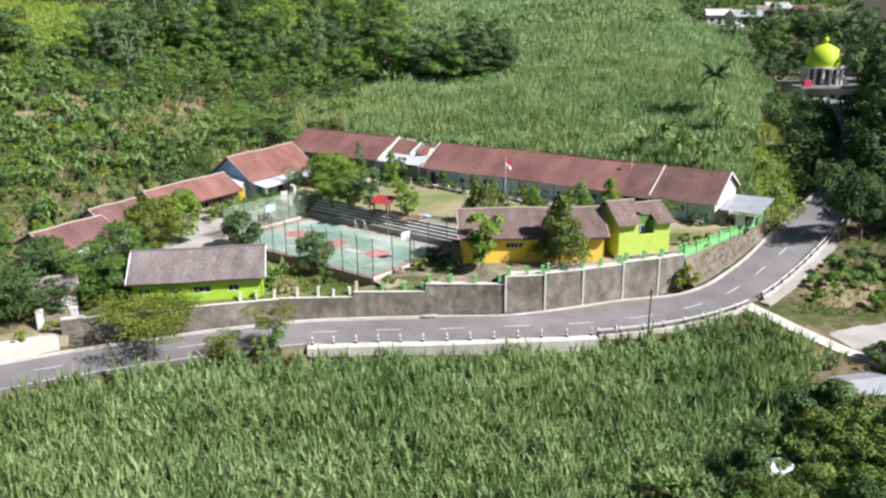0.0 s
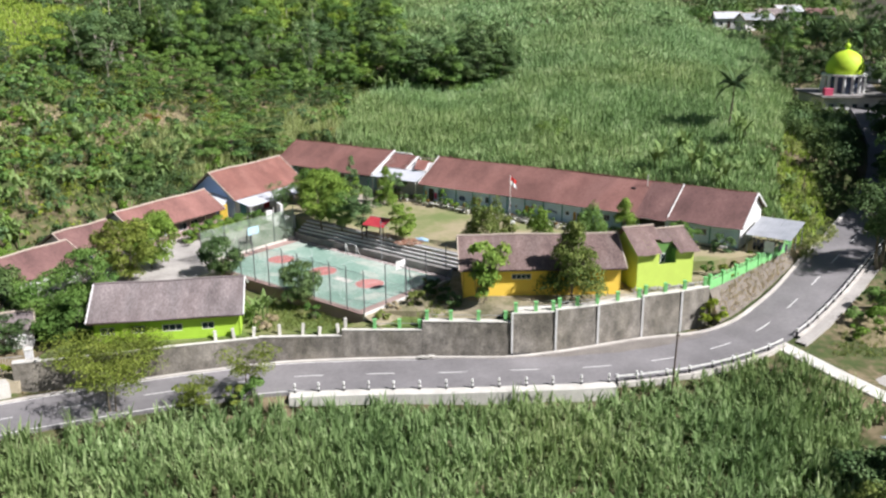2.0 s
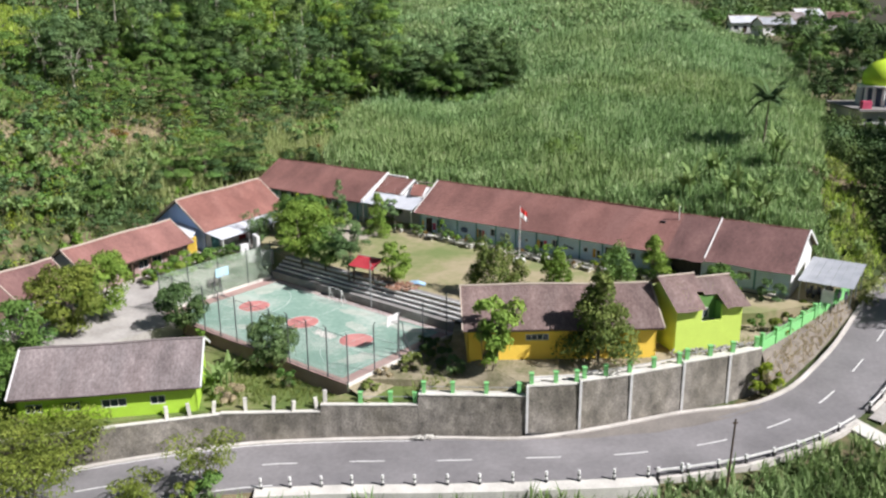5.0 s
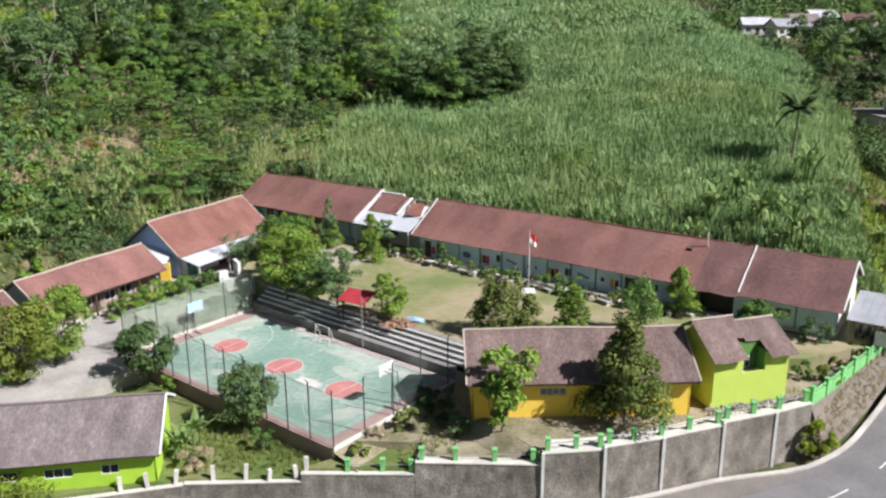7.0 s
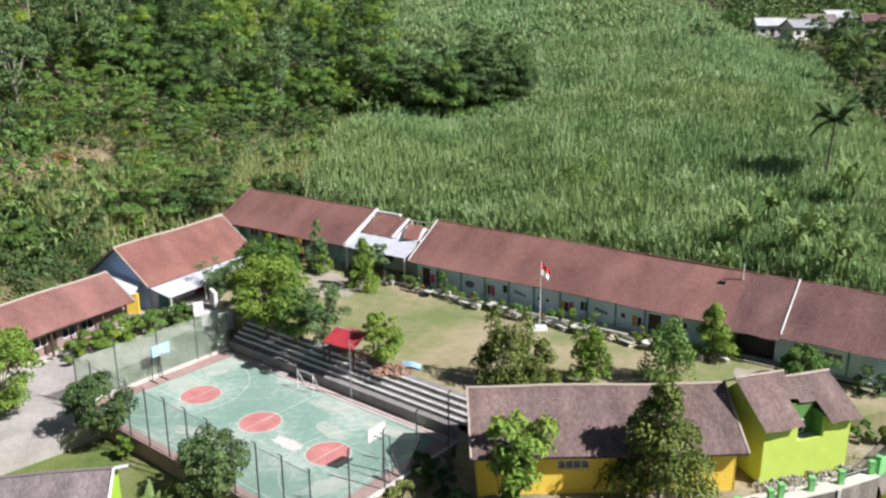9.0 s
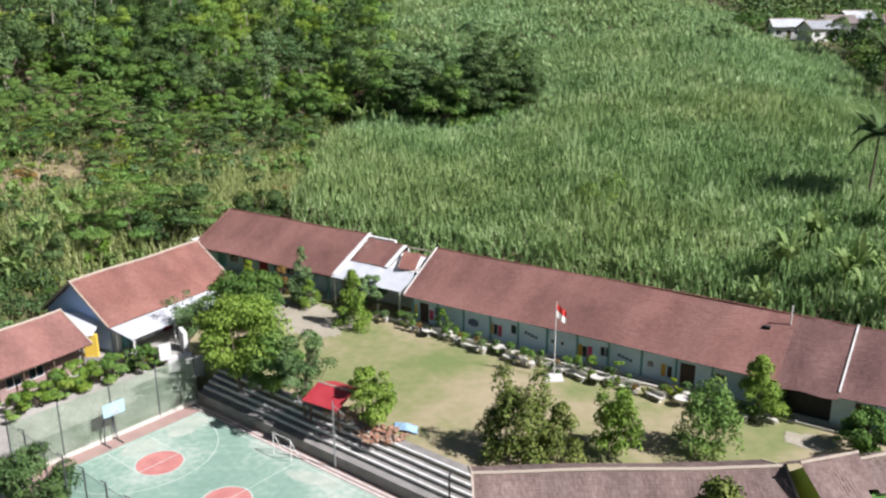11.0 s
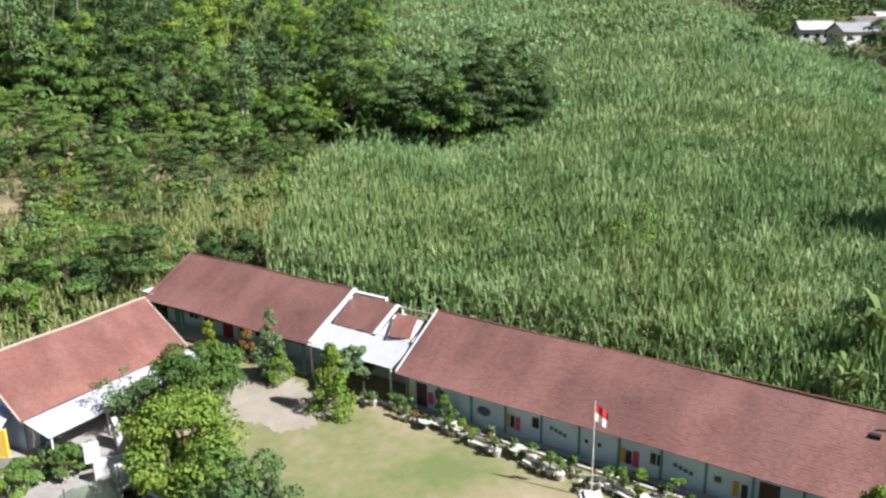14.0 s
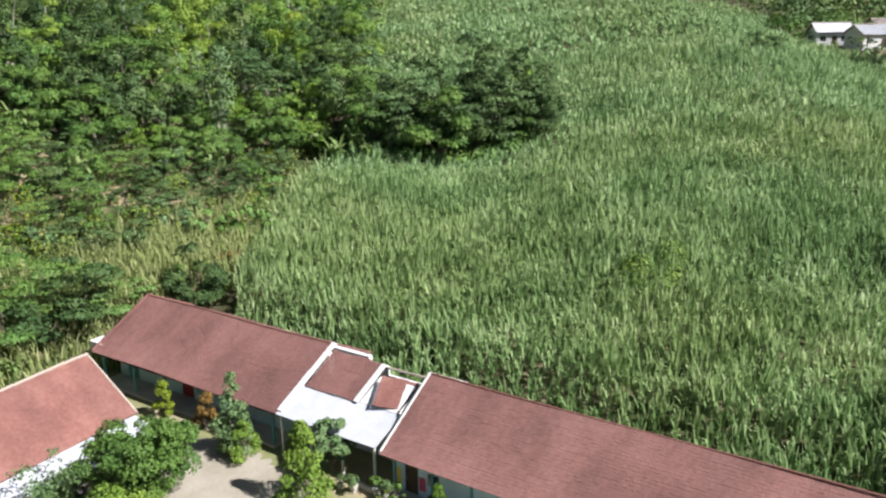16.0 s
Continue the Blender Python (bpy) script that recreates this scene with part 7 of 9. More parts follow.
for x, y, s in ((-44, 141, 0.9), (-49, 137, 1.0), (-56, 136, 1.1), (-62, 142, 1.0), (-66, 135, 1.1), (-47, 152, 0.9), (-70, 148, 1.0), (-38, 155, 1.0), (-36, 158, 0.9), (-60, 127, 1.0), (-72, 128, 1.1), (-78, 138, 1.0),
                (-54, 188, 1.0), (-40, 190, 1.0), (-62, 184, 1.0), (-58, 150, 1.1), (-64, 152, 1.0), (-68, 142, 1.1), (-74, 134, 1.2), (-52, 156, 1.0), (-82, 146, 1.2), (-76, 155, 1.1), (-70, 160, 1.0), (-88, 136, 1.2), (-84, 126, 1.2), (-66, 120, 1.1), (-57, 131, 1.0), (-48, 165, 1.0), (-92, 150, 1.2), (-61, 165, 1.0), (36, 137.5, 0.9), (39.5, 139.5, 1.0), (43, 141, 1.1), (47, 144, 1.0), (41, 134.5, 0.9), (45.5, 137.5, 1.0), (50, 140, 1.1), (53, 136, 1.0), (55, 146, 1.0), (49, 131, 0.9), (52.5, 128.5, 0.8), (-11, 212, 1.5), (-13.5, 209.5, 1.4), (-9, 209.5, 1.2), (-16, 214, 1.5), (-12, 216.5, 1.6), (-19, 218, 1.5), (-44, 196, 1.4), (-30, 206, 1.5), (-56, 206, 1.6), (-64, 212, 1.7), (-70, 226, 1.8), (-36, 232, 1.8), (-24, 240, 1.8)):
    copy_thing(BAN, pose(x, y, gz(x, y), 0, 0, RNG.uniform(0, 360)) @ Matrix.Diagonal((s, s, s, 1)))
rb = np.random.default_rng(41)
for _ in range(60):
    x, y, s = rb.uniform(-96, -44), rb.uniform(118, 176), rb.uniform(0.85, 1.4)
    d1, dl1 = (float(v[0]) for v in hill(np.array([x]), np.array([y]))[1:])
    if dl1 > 8:
        copy_thing(BAN, pose(x, y, gz(x, y), 0, 0, rb.uniform(0, 360)) @ Matrix.Diagonal((s, s, s, 1)))
for _ in range(16):
    x, y, s = rb.uniform(-70, -12), rb.uniform(205, 262), rb.uniform(1.2, 1.8)
    if not in_back_field(np.array([x]), np.array([y]))[0] and float(wooded(x, y)[0]) > 2:
        copy_thing(KINDS[(1, 1, 4, 3)[int(rb.integers(4))]], pose(x, y, gz(x, y) - 0.2, 0, 0, rb.uniform(0, 360)) @ Matrix.Diagonal((0.8 * s, 0.8 * s, s, 1)))
for x, y, s in ((102, 199, 1.3), (88, 213, 1.6), (94.5, 211, 1.55), (101, 216, 1.65), (84, 222, 1.4), (112, 205, 1.5)):
    copy_thing(PALM, pose(x, y, gz(x, y), 0, 0, RNG.uniform(0, 360)) @ Matrix.Diagonal((0.55 * s, 0.55 * s, 0.8 * s, 1)))
# trees behind the blue block and at the corner of the field
put(KINDS[6], -33.5, 164.0, 1.5, 0.1)
put(KINDS[2], -37.5, 160.5, 0.9, 0.1)
put(KINDS[0], -40.5, 157.0, 0.8, 0.1)
put(KINDS[1], -24.0, 173.5, 0.85, 0.1)
for x, y, q in ((-35.5, 166.5, 0.8), (-31.5, 168.0, 0.7), (-38.5, 163.5, 0.7)):
    copy_thing(KINDS[2], pose(x, y, gz(x, y) - 0.1, 0, 0, 40 * x) @ Matrix.Diagonal((q, q, 0.8 * q, 1)))
put(KINDS[1], -26.5, 175.5, 0.55, 0.1)
put(KINDS[1], -43.5, 151, 0.6, 0.1)
put(KINDS[0], -48.5, 144.5, 0.6, 0.1)
# dark trees that close over the climbing road, and the woods beyond
for x, y, s, kd in ((69, 126, 1.2, 1), (73, 134, 1.3, 1), (66, 121, 0.9, 0), (79, 142, 1.35, 1), (76, 127, 1.3, 0), (84, 150, 1.4, 1), (82, 135, 1.4, 1), (90, 160, 1.4, 1), (70, 156, 0.9, 1), (74, 163, 1.0, 1),
                    (64, 141.5, 0.75, 1), (67.5, 148, 0.85, 1), (92, 145, 1.4, 0), (97, 172, 1.4, 1), (100, 155, 1.5, 1), (76, 172, 1.0, 0), (94, 184, 1.3, 1), (104, 186, 1.4, 1), (88, 128, 1.3, 0), (96, 120, 1.3, 1),
                    (84, 116, 1.2, 0), (76, 112, 1.0, 1), (72, 108, 0.9, 0), (110, 170, 1.5, 1), (70, 178, 0.9, 1), (72, 190, 0.9, 0), (74, 199, 0.9, 1), (80, 202, 1.1, 1), (102, 240, 1.3, 1), (92, 236, 1.2, 0), (112, 232, 1.3, 1),
                    (82, 232, 1.0, 1), (88, 248, 1.0, 0), (96, 262, 1.1, 1), (108, 258, 1.2, 0), (118, 250, 1.3, 1), (79, 179, 0.9, 1), (75.5, 176, 0.9, 0), (72, 170, 0.9, 1), (83, 178, 0.8, 0), (64, 123.5, 1.1, 1), (62.2, 121.6, 0.62, 1), (68, 116, 1.1, 1), (78, 120, 1.4, 1), (80, 128, 1.4, 1), (86, 136, 1.5, 1), (80, 152, 1.2, 1), (88, 152, 1.5, 1), (74, 122, 1.2, 1), (84, 122, 1.5, 0), (92, 134, 1.5, 1), (94, 166, 1.4, 1), (62, 252, 0.5, 1), (57, 247, 0.36, 1), (65.5, 124.5, 0.9, 1), (69, 131, 1.2, 1), (72, 145, 1.1, 1), (77, 150, 1.2, 1), (81, 165, 1.2, 1), (86, 172, 1.2, 1), (62, 134, 0.7, 1), (60.5, 137.5, 0.6, 1), (66, 137, 0.8, 1), (63.5, 147, 0.7, 1), (66, 155, 0.7, 1),
                    (70, 168, 0.8, 1), (90, 200, 1.2, 1), (98, 196, 1.3, 1), (108, 200, 1.3, 1), (90, 214, 1.1, 1), (100, 228, 1.1, 1), (86, 226, 0.9, 1), (92, 272, 0.35, 1), (118, 272, 0.6, 0), (126, 268, 1.0, 1), (130, 288, 1.0, 1), (138, 276, 1.0, 1)):
    if in_back_field(np.array([x]), np.array([y]))[0] and s > 0.55:
        continue
    if 76 < x < 106 and 193 < y < 240:
        s *= 0.75
    s *= 1.25 if abs(x - 0.425 * y) > 13 or y > 188 else 0.5
    copy_thing(KINDS[kd], Matrix.Translation((x, y, gz(x, y) - 0.2)) @ Matrix.Rotation(RNG.uniform(0, 6.28), 4, "Z") @ Matrix.Diagonal((s, s, s, 1)))


# tall trees added above the bend to shade the slope below the mosque
for k in range(4, 20):
    y = 128 + 4.6 * (k // 2)
    x = 0.5 * y + 5 + 8 * (k % 2)
    copy_thing(KINDS[1], Matrix.Translation((x, y, gz(x, y) - 0.2)) @ Matrix.Rotation(2.1 * k, 4, "Z") @ Matrix.Diagonal((1.5, 1.5, 2.3 + 0.15 * math.sin(3 * k), 1)))


def thicket(name, xs, ys, size, leaves, leaf, mat, label, seed, category="thicket"):
    """Uncountable low growth: round clumps of leaves on the ground, one mesh."""
    rng = np.random.default_rng(seed)
    z = ground_z(xs, ys)
    r = size * rng.uniform(0.55, 1.35, len(xs))
    blobs = [((x, y, h + 0.7 * q), (q, q, rng.uniform(0.6, 1.25) * q)) for x, y, h, q in zip(xs, ys, z, r)]
    pts, nor = blob_points(blobs, leaves, rng, 0.6)
    ob = quads(name, leaf_quads(pts, nor, leaf, leaf * 0.6, rng, 0.3), mat)
    return tagged(ob, label, category, kind="stuff")


def wood_mesh(places, mat, label, seed):
    """The crowns of far woods: tiers of leaf clumps over each place, one mesh."""
    rng = np.random.default_rng(seed)
    blobs = []
    for x, y in places:
        R, H, z = rng.uniform(1.8, 4.7), rng.uniform(4.0, 15.5), gz(x, y)
        for _ in range(7):
            t, a = rng.uniform(0.15, 1), rng.uniform(0, math.tau)
            rad = R * math.sqrt(rng.uniform(0.05, 1)) * (1.1 - 0.55 * t)
            q = R * rng.uniform(0.34, 0.6)
            blobs.append(((x + rad * math.cos(a), y + rad * math.sin(a), z + H * t), (q, q, q * rng.uniform(0.6, 0.95))))
    pts, nor = blob_points(blobs, 1250 * len(places), rng, 0.78)
    ob = quads("hillside_woods", leaf_quads(pts, nor, 0.5, 0.32, rng, 0.34), mat)
    tagged(ob, label, "woods", kind="stuff")
    bm = bmesh.new()
    for x, y in places[::5]:
        z, dx = gz(x, y), rng.uniform(-0.8, 0.8)
        bar(bm, (x, y, z - 0.3), (x + dx, y, z + rng.uniform(8, 13)), 0.2, 5, 0.08)
    tagged(part("hillside_trunks", bm, "pale_bark"), "slender pale trunks among the woods", "tree trunks", kind="stuff")


far_places = {"leaf_bright": [], "leaf_dark": [], "leaf_mid": [], "leaf_blue": []}
spots = []
for _ in range(6000):
    x, y = RNG.uniform(-125, -10), RNG.uniform(185, 300)
    if float(wooded(x, y)[0]) < 24 or in_back_field(np.array([x]), np.array([y]))[0] or (x < -83 and y < 284) or any((x - a) ** 2 + (y - b) ** 2 < 24 for a, b in spots):
        continue
    spots.append((x, y))
    if noise.noise((x * 0.09, y * 0.09, 4)) < -0.38:
        continue
    v = noise.noise((x * 0.07, y * 0.07, 6)) + RNG.uniform(-0.18, 0.18) + (0.5 if ((x + 40) / 19) ** 2 + ((y - 284) / 38) ** 2 < 1 else -0.2 if x < -58 else -0.08)
    far_places["leaf_bright" if v > 0.14 else "leaf_dark" if v < -0.2 else "leaf_blue" if v < -0.05 else "leaf_mid"].append((x, y))
    if len(spots) >= 300:
        break
for i, (mt, lb) in enumerate((("leaf_bright", "bright yellow-green crowns of the hillside woods"), ("leaf_dark", "dark green crowns of the hillside woods"), ("leaf_mid", "green crowns of the hillside woods"), ("leaf_blue", "grey-green crowns of the hillside woods"))):
    if far_places[mt]:
        wood_mesh(far_places[mt], mt, lb, 970 + i)


def pick(x0, x1, y0, y1, n, keep, seed):
    rng = np.random.default_rng(seed)
    x, y = rng.uniform(x0, x1, n), rng.uniform(y0, y1, n)
    _, d, dl = hill(x, y)
    k = keep(x, y, d, dl, rng)
    return x[k], y[k]


def slope_keep(x, y, d, dl, rng):
    wood = (wooded(x, y) > -2) & ~in_back_field(x, y) & ~((x < -82) & (y > 190))
    return wood


def open_keep(x, y, d, dl, rng):
    soil = np.array([noise.noise((p * 0.15, q * 0.15, 2)) for p, q in zip(x, y)])
    return (dl > 6.5) & (wooded(x, y) < 6) & (soil > -0.24) & (cleared(x, y) < 0) & ~in_back_field(x, y) & ~((dl < 20) & (x > -47) & (y > 152) & (y < 186))


def east_keep(x, y, d, dl, rng):
    j = np.array([np.argmin((road_x - p) ** 2 + (road_y - q) ** 2) for p, q in zip(x, y)])
    rd = np.hypot(road_x[j] - x, road_y[j] - y)
    return (rd > HALF + 1.6) & ~in_back_field(x, y) & (np.hypot(x - 83.6, y - 190) > 9) & ((x > 66) | (y > 124)) & (d > 6) & ~grass_wedge(x, y)


# the dark clumps colour in the shade of the gaps between the trees
for mt, n, sz, lv, seed, lb in (("leaf_mid", 240, 1.25, 8000, 951, "green undergrowth beneath the trees of the hillside"), ("leaf_dark", 1300, 1.35, 32000, 952, "undergrowth beneath the trees of the hillside, dark for the shade there"),
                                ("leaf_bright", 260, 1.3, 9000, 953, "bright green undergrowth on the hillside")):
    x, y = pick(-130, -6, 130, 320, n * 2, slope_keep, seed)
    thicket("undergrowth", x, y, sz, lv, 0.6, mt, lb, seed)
for mt, n, sz, lv, seed, lb in (("leaf_mid", 230, 1.5, 15000, 954, "low green growth on the open slope"), ("leaf_dark", 420, 1.5, 25000, 955, "low dark growth on the open slope"), ("weed", 500, 0.9, 14000, 956, "dry weeds on the open slope"), ("leaf_yellow", 260, 1.3, 13000, 967, "bright green growth on the open slope")):
    x, y = pick(-110, -9, 108, 214, n * 3, open_keep, seed)
    thicket("undergrowth", x, y, sz, lv, 0.36, mt, lb, seed)
# the dark share of this growth adds painted shade by the road
for mt, n, sz, lv, seed, lb in (("leaf_dark", 620, 1.9, 16000, 957, "growth along the climbing road, dark for the shade over it"), ("leaf_mid", 420, 1.7, 11000, 958, "green growth along the climbing road")):
    x, y = pick(44, 135, 112, 262, n * 2, east_keep, seed)
    thicket("undergrowth", x, y, sz, lv, 0.55, mt, lb, seed)
x, y = pick(46, 66, 118, 158, 420, lambda x, y, d, dl, rng: grass_wedge(x, y) & ~in_back_field(x, y) & (x > 0.42 * y - 6) & (x < y - 69), 959)
thicket("undergrowth", x, y, 0.8, 6000, 0.3, "weed", "pale weeds between the cane and the road", 959)
rg = np.random.default_rng(968)
x, y = rg.normal(20, 1.8, 16), rg.normal(166.5, 1.2, 16)
thicket("undergrowth", x, y, 1.5, 3600, 0.36, "leaf_mid", "lush green bushes standing in the cane", 973)
a, q = rg.uniform(0, math.tau, 300), np.sqrt(rg.uniform(0, 1, 300))
x, y = -54 + 7.5 * q * np.cos(a) + 3.5 * q * np.sin(a), 163 + 15 * q * np.sin(a)
thicket("undergrowth", x, y, 0.62, 9000, 0.26, "straw", "dry straw grass on the cleared slope", 974)
# leaves coloured dark for the shaded stems behind the blocks
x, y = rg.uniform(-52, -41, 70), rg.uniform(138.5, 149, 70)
thicket("undergrowth", x, y, 1.3, 9000, 0.34, "leaf_dark", "growth behind the red and blue blocks, coloured dark for shade", 971)
thicket("undergrowth", x[:30] - 1.5, y[:30] + 1.5, 1.1, 3600, 0.32, "leaf_blue", "grey-green growth behind the red and blue blocks", 972)
a = rg.uniform(0, math.tau, 150)
q = rg.uniform(0.7, 1.08, 150)
thicket("undergrowth", 3.0 + 13.8 * q * np.cos(a), 219 + 10.3 * q * np.sin(a), 1.3, 12000, 0.5, "leaf_mid", "green growth round the foot of the dark grove", 968)
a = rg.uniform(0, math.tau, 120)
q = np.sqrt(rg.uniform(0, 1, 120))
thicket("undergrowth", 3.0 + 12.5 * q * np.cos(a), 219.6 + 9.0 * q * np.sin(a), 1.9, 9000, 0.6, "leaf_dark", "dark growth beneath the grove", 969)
rf = np.random.default_rng(960)
x, y = rf.uniform(-420, 420, 2600), rf.uniform(250, 620, 2600)
_, d_, dl_ = hill(x, y)
k = ~in_back_field(x, y) & ~((x > 88) & (x < 150) & (y > 266) & (y < 312)) & ~((x > -14) & (x < 98) & (y < 345)) & ((y > 262) | (x > 90))
x, y = x[k], y[k]
ob = thicket("far_woods", x, y, 4.2, 34000, 1.7, "leaf_dark", "distant woods on the far slopes", 961, "woods")
x, y = rf.uniform(-220, -4, 1500), rf.uniform(262, 430, 1500)
k = ~in_back_field(x, y) & ~((x < -84) & (y < 286))
thicket("far_woods", x[k], y[k], 3.4, 30000, 1.2, "leaf_mid", "woods along the crest of the hill", 963, "woods")
x, y = rf.uniform(60, 240, 1100), rf.uniform(300, 460, 1100)
k = ~in_back_field(x, y) & ((x < 86) | (x > 150) | (y > 312))
thicket("far_woods", x[k], y[k], 3.6, 20000, 1.3, "leaf_dark", "dark woods beyond the village", 964, "woods")
# clumps coloured dark to deepen the shade on the slope below the mosque
x, y = rf.uniform(57, 80, 420), rf.uniform(128, 182, 420)
k = ~in_back_field(x, y) & ~grass_wedge(x, y) & (np.array([np.hypot(road_x - p, road_y - q).min() for p, q in zip(x, y)]) > HALF + 2) & (np.hypot(x - 83.6, y - 190) > 9)
thicket("undergrowth", x[k], y[k], 1.9, 15000, 0.5, "leaf_dark", "thick growth beside the climbing road, coloured dark for shade", 965)
x, y = rf.uniform(88, 160, 420), rf.uniform(240, 330, 420)
k = ~in_back_field(x, y) & (np.array([min(np.hypot(p - a, q - b) for a, b in ((100.5, 284), (94, 292), (108, 293), (122, 287), (132, 278), (144, 296))) for p, q in zip(x, y)]) > 6.5)
thicket("far_woods", x[k], y[k], 3.0, 16000, 0.9, "leaf_mid", "trees among the village houses", 962, "woods")

# ---------- trees of the school ----------
LAWNZ, G1 = 2.2, "school trees"
make_tree(pose(-17.2, 128.4, LAWNZ), "round", 3.6, 0.6, 8.3, 9500, 0.32, "leaf_mango", "tall bright green mango tree beside the steps", 301, 36, 0.2, group=G1)
make_tree(pose(-18.8, 134.4, LAWNZ), "round", 2.5, 0.3, 5.6, 4800, 0.3, "leaf_mango", "bright green mango tree on the lawn's edge", 302, 24, 0.17, group=G1)
make_tree(pose(-10.8, 123.4, LAWNZ), "round", 2.1, 0.7, 7.1, 6000, 0.25, "leaf_blue", "grey-green tree with a loose crown beside the pavilion", 303, 24, 0.12, 2, group=G1)
make_tree(pose(-14.0, 126.4, LAWNZ), "round", 2.4, 0.3, 5.6, 4600, 0.3, "leaf_mid", "dense green tree leaning over the steps", 326, 24, 0.15, 2, group=G1)
make_tree(pose(-5.3, 120.6, LAWNZ), "round", 2.2, 0.3, 5.0, 4200, 0.27, "leaf_mango", "small leafy tree beside the red pavilion", 304, 21, 0.1, 2, group=G1)
make_tree(pose(-19.6, 142.4, LAWNZ), "round", 3.4, 0.2, 6.0, 12500, 0.3, "leaf_mid", "dense round green tree on the lawn's edge", 305, 30, 0.16, group=G1)
make_tree(pose(-14.8, 148.2, LAWNZ), "cone", 1.9, 0.50, 6.2, 2925, 0.29, "leaf_blue", "upright grey-green tree before the block", 306, 21, 0.1, group=G1)
make_tree(pose(-14.0, 147.3, LAWNZ), "cone", 1.56, 0.30, 3.00, 1625, 0.25, "leaf_mango", "small upright green shrub before the block", 307, 15, 0.08, group=G1)
make_tree(pose(-17.8, 151.6, LAWNZ), "cone", 1.30, 0.40, 3.60, 1462, 0.25, "leaf_rust", "narrow rust-red shrub before the block", 308, 13, 0.07, group=G1)
make_tree(pose(-22.0, 154.2, LAWNZ), "cone", 1.17, 0.40, 3.30, 1300, 0.25, "leaf_yellow", "narrow golden shrub by the block's corner", 309, 13, 0.07, group=G1)
make_tree(pose(-8.7, 141.6, LAWNZ), "cone", 2.3, 0.20, 5.6, 3250, 0.27, "leaf_mango", "bushy bright conifer before the link", 310, 21, 0.1, group=G1)
make_tree(pose(-7.2, 144.9, LAWNZ), "round", 1.68, 0.63, 4.47, 2193, 0.34, "leaf_blue", "pale leafy small tree before the link", 311, 15, 0.09, group=G1)
make_tree(pose(5.6, 116.4, LAWNZ), "upright", 3.3, 0.3, 6.8, 6600, 0.28, "leaf_bronze", "many-stemmed dark green tree behind the yellow hut", 312, 34, 0.09, 4, group=G1, spread=0.9)
make_tree(pose(8.6, 115.6, LAWNZ), "cone", 2.2, 0.3, 4.2, 3200, 0.25, "leaf_bronze", "small upright tree behind the yellow hut", 313, 15, 0.08, 2, group=G1)
make_tree(pose(12.4, 116.0, LAWNZ), "upright", 2.3, 0.8, 5.8, 3200, 0.28, "leaf_mango", "vase-shaped tree with bare stems on the lawn", 314, 26, 0.06, 5, group=G1, spread=0.5)
make_tree(pose(19.3, 116.0, LAWNZ), "upright", 2.7, 0.6, 5.3, 3800, 0.28, "leaf_mid", "vase-shaped small tree on the lawn", 315, 30, 0.06, 4, group=G1, spread=0.5)
make_tree(pose(24.8, 121.4, LAWNZ), "cone", 2.5, 0.2, 5.0, 4200, 0.27, "leaf_mango", "loose green conifer before the long block", 316, 21, 0.09, group=G1)
make_tree(pose(30.9, 115.6, LAWNZ), "round", 2.4, 0.1, 3.4, 3800, 0.29, "leaf_mid", "dense green shrub before the long block", 317, 18, 0.08, group=G1)
make_tree(pose(35.8, 113.9, 1.0), "round", 1.56, 0.36, 3.74, 1687, 0.27, "leaf_blue", "small grey-green tree before the white gable", 318, 15, 0.07, group=G1)
make_tree(pose(4.6, 99.8, 0.9), "vase", 2.7, 0.9, 6.8, 2500, 0.46, "leaf_bright", "young tree with big yellow-green leaves before the yellow hut", 319, 12, 0.09, 3, group=G1, shell=0.3, spread=0.8)
make_tree(pose(14.6, 100.2, 0.9), "cone", 4.2, 0.5, 8.6, 8000, 0.36, "leaf_bronze", "dense cone-shaped olive-green tree before the yellow hut", 320, 34, 0.15, group=G1)
make_tree(pose(-16.6, 104.8, -1.45), "round", 2.7, 0.7, 5.6, 5200, 0.3, "leaf_dark", "round dark green tree beside the court fence", 321, 24, 0.11, 3, group=G1)
make_tree(pose(-27.6, 112.4, 0.1), "round", 2.9, 0.3, 5.2, 5600, 0.3, "leaf_dark", "round dark green tree in the yard", 322, 24, 0.1, group=G1)
make_tree(pose(-39.0, 110.6, 0.1), "round", 3.9, 0.4, 7.8, 7500, 0.34, "leaf_olive", "large yellow-green tree in the yard", 323, 27, 0.17, group=G1)
make_tree(pose(-37.6, 115.6, 0.1), "round", 3.8, 0.4, 7.6, 7500, 0.34, "leaf_mango", "large light green tree in the yard", 324, 27, 0.17, group=G1)
make_tree(pose(-25.2, 141.2, 1.0), "vase", 2.38, 0.70, 4.30, 2437, 0.25, "leaf_blue", "thin grey-green tree before the blue block", 325, 21, 0.07, 3, group=G1)
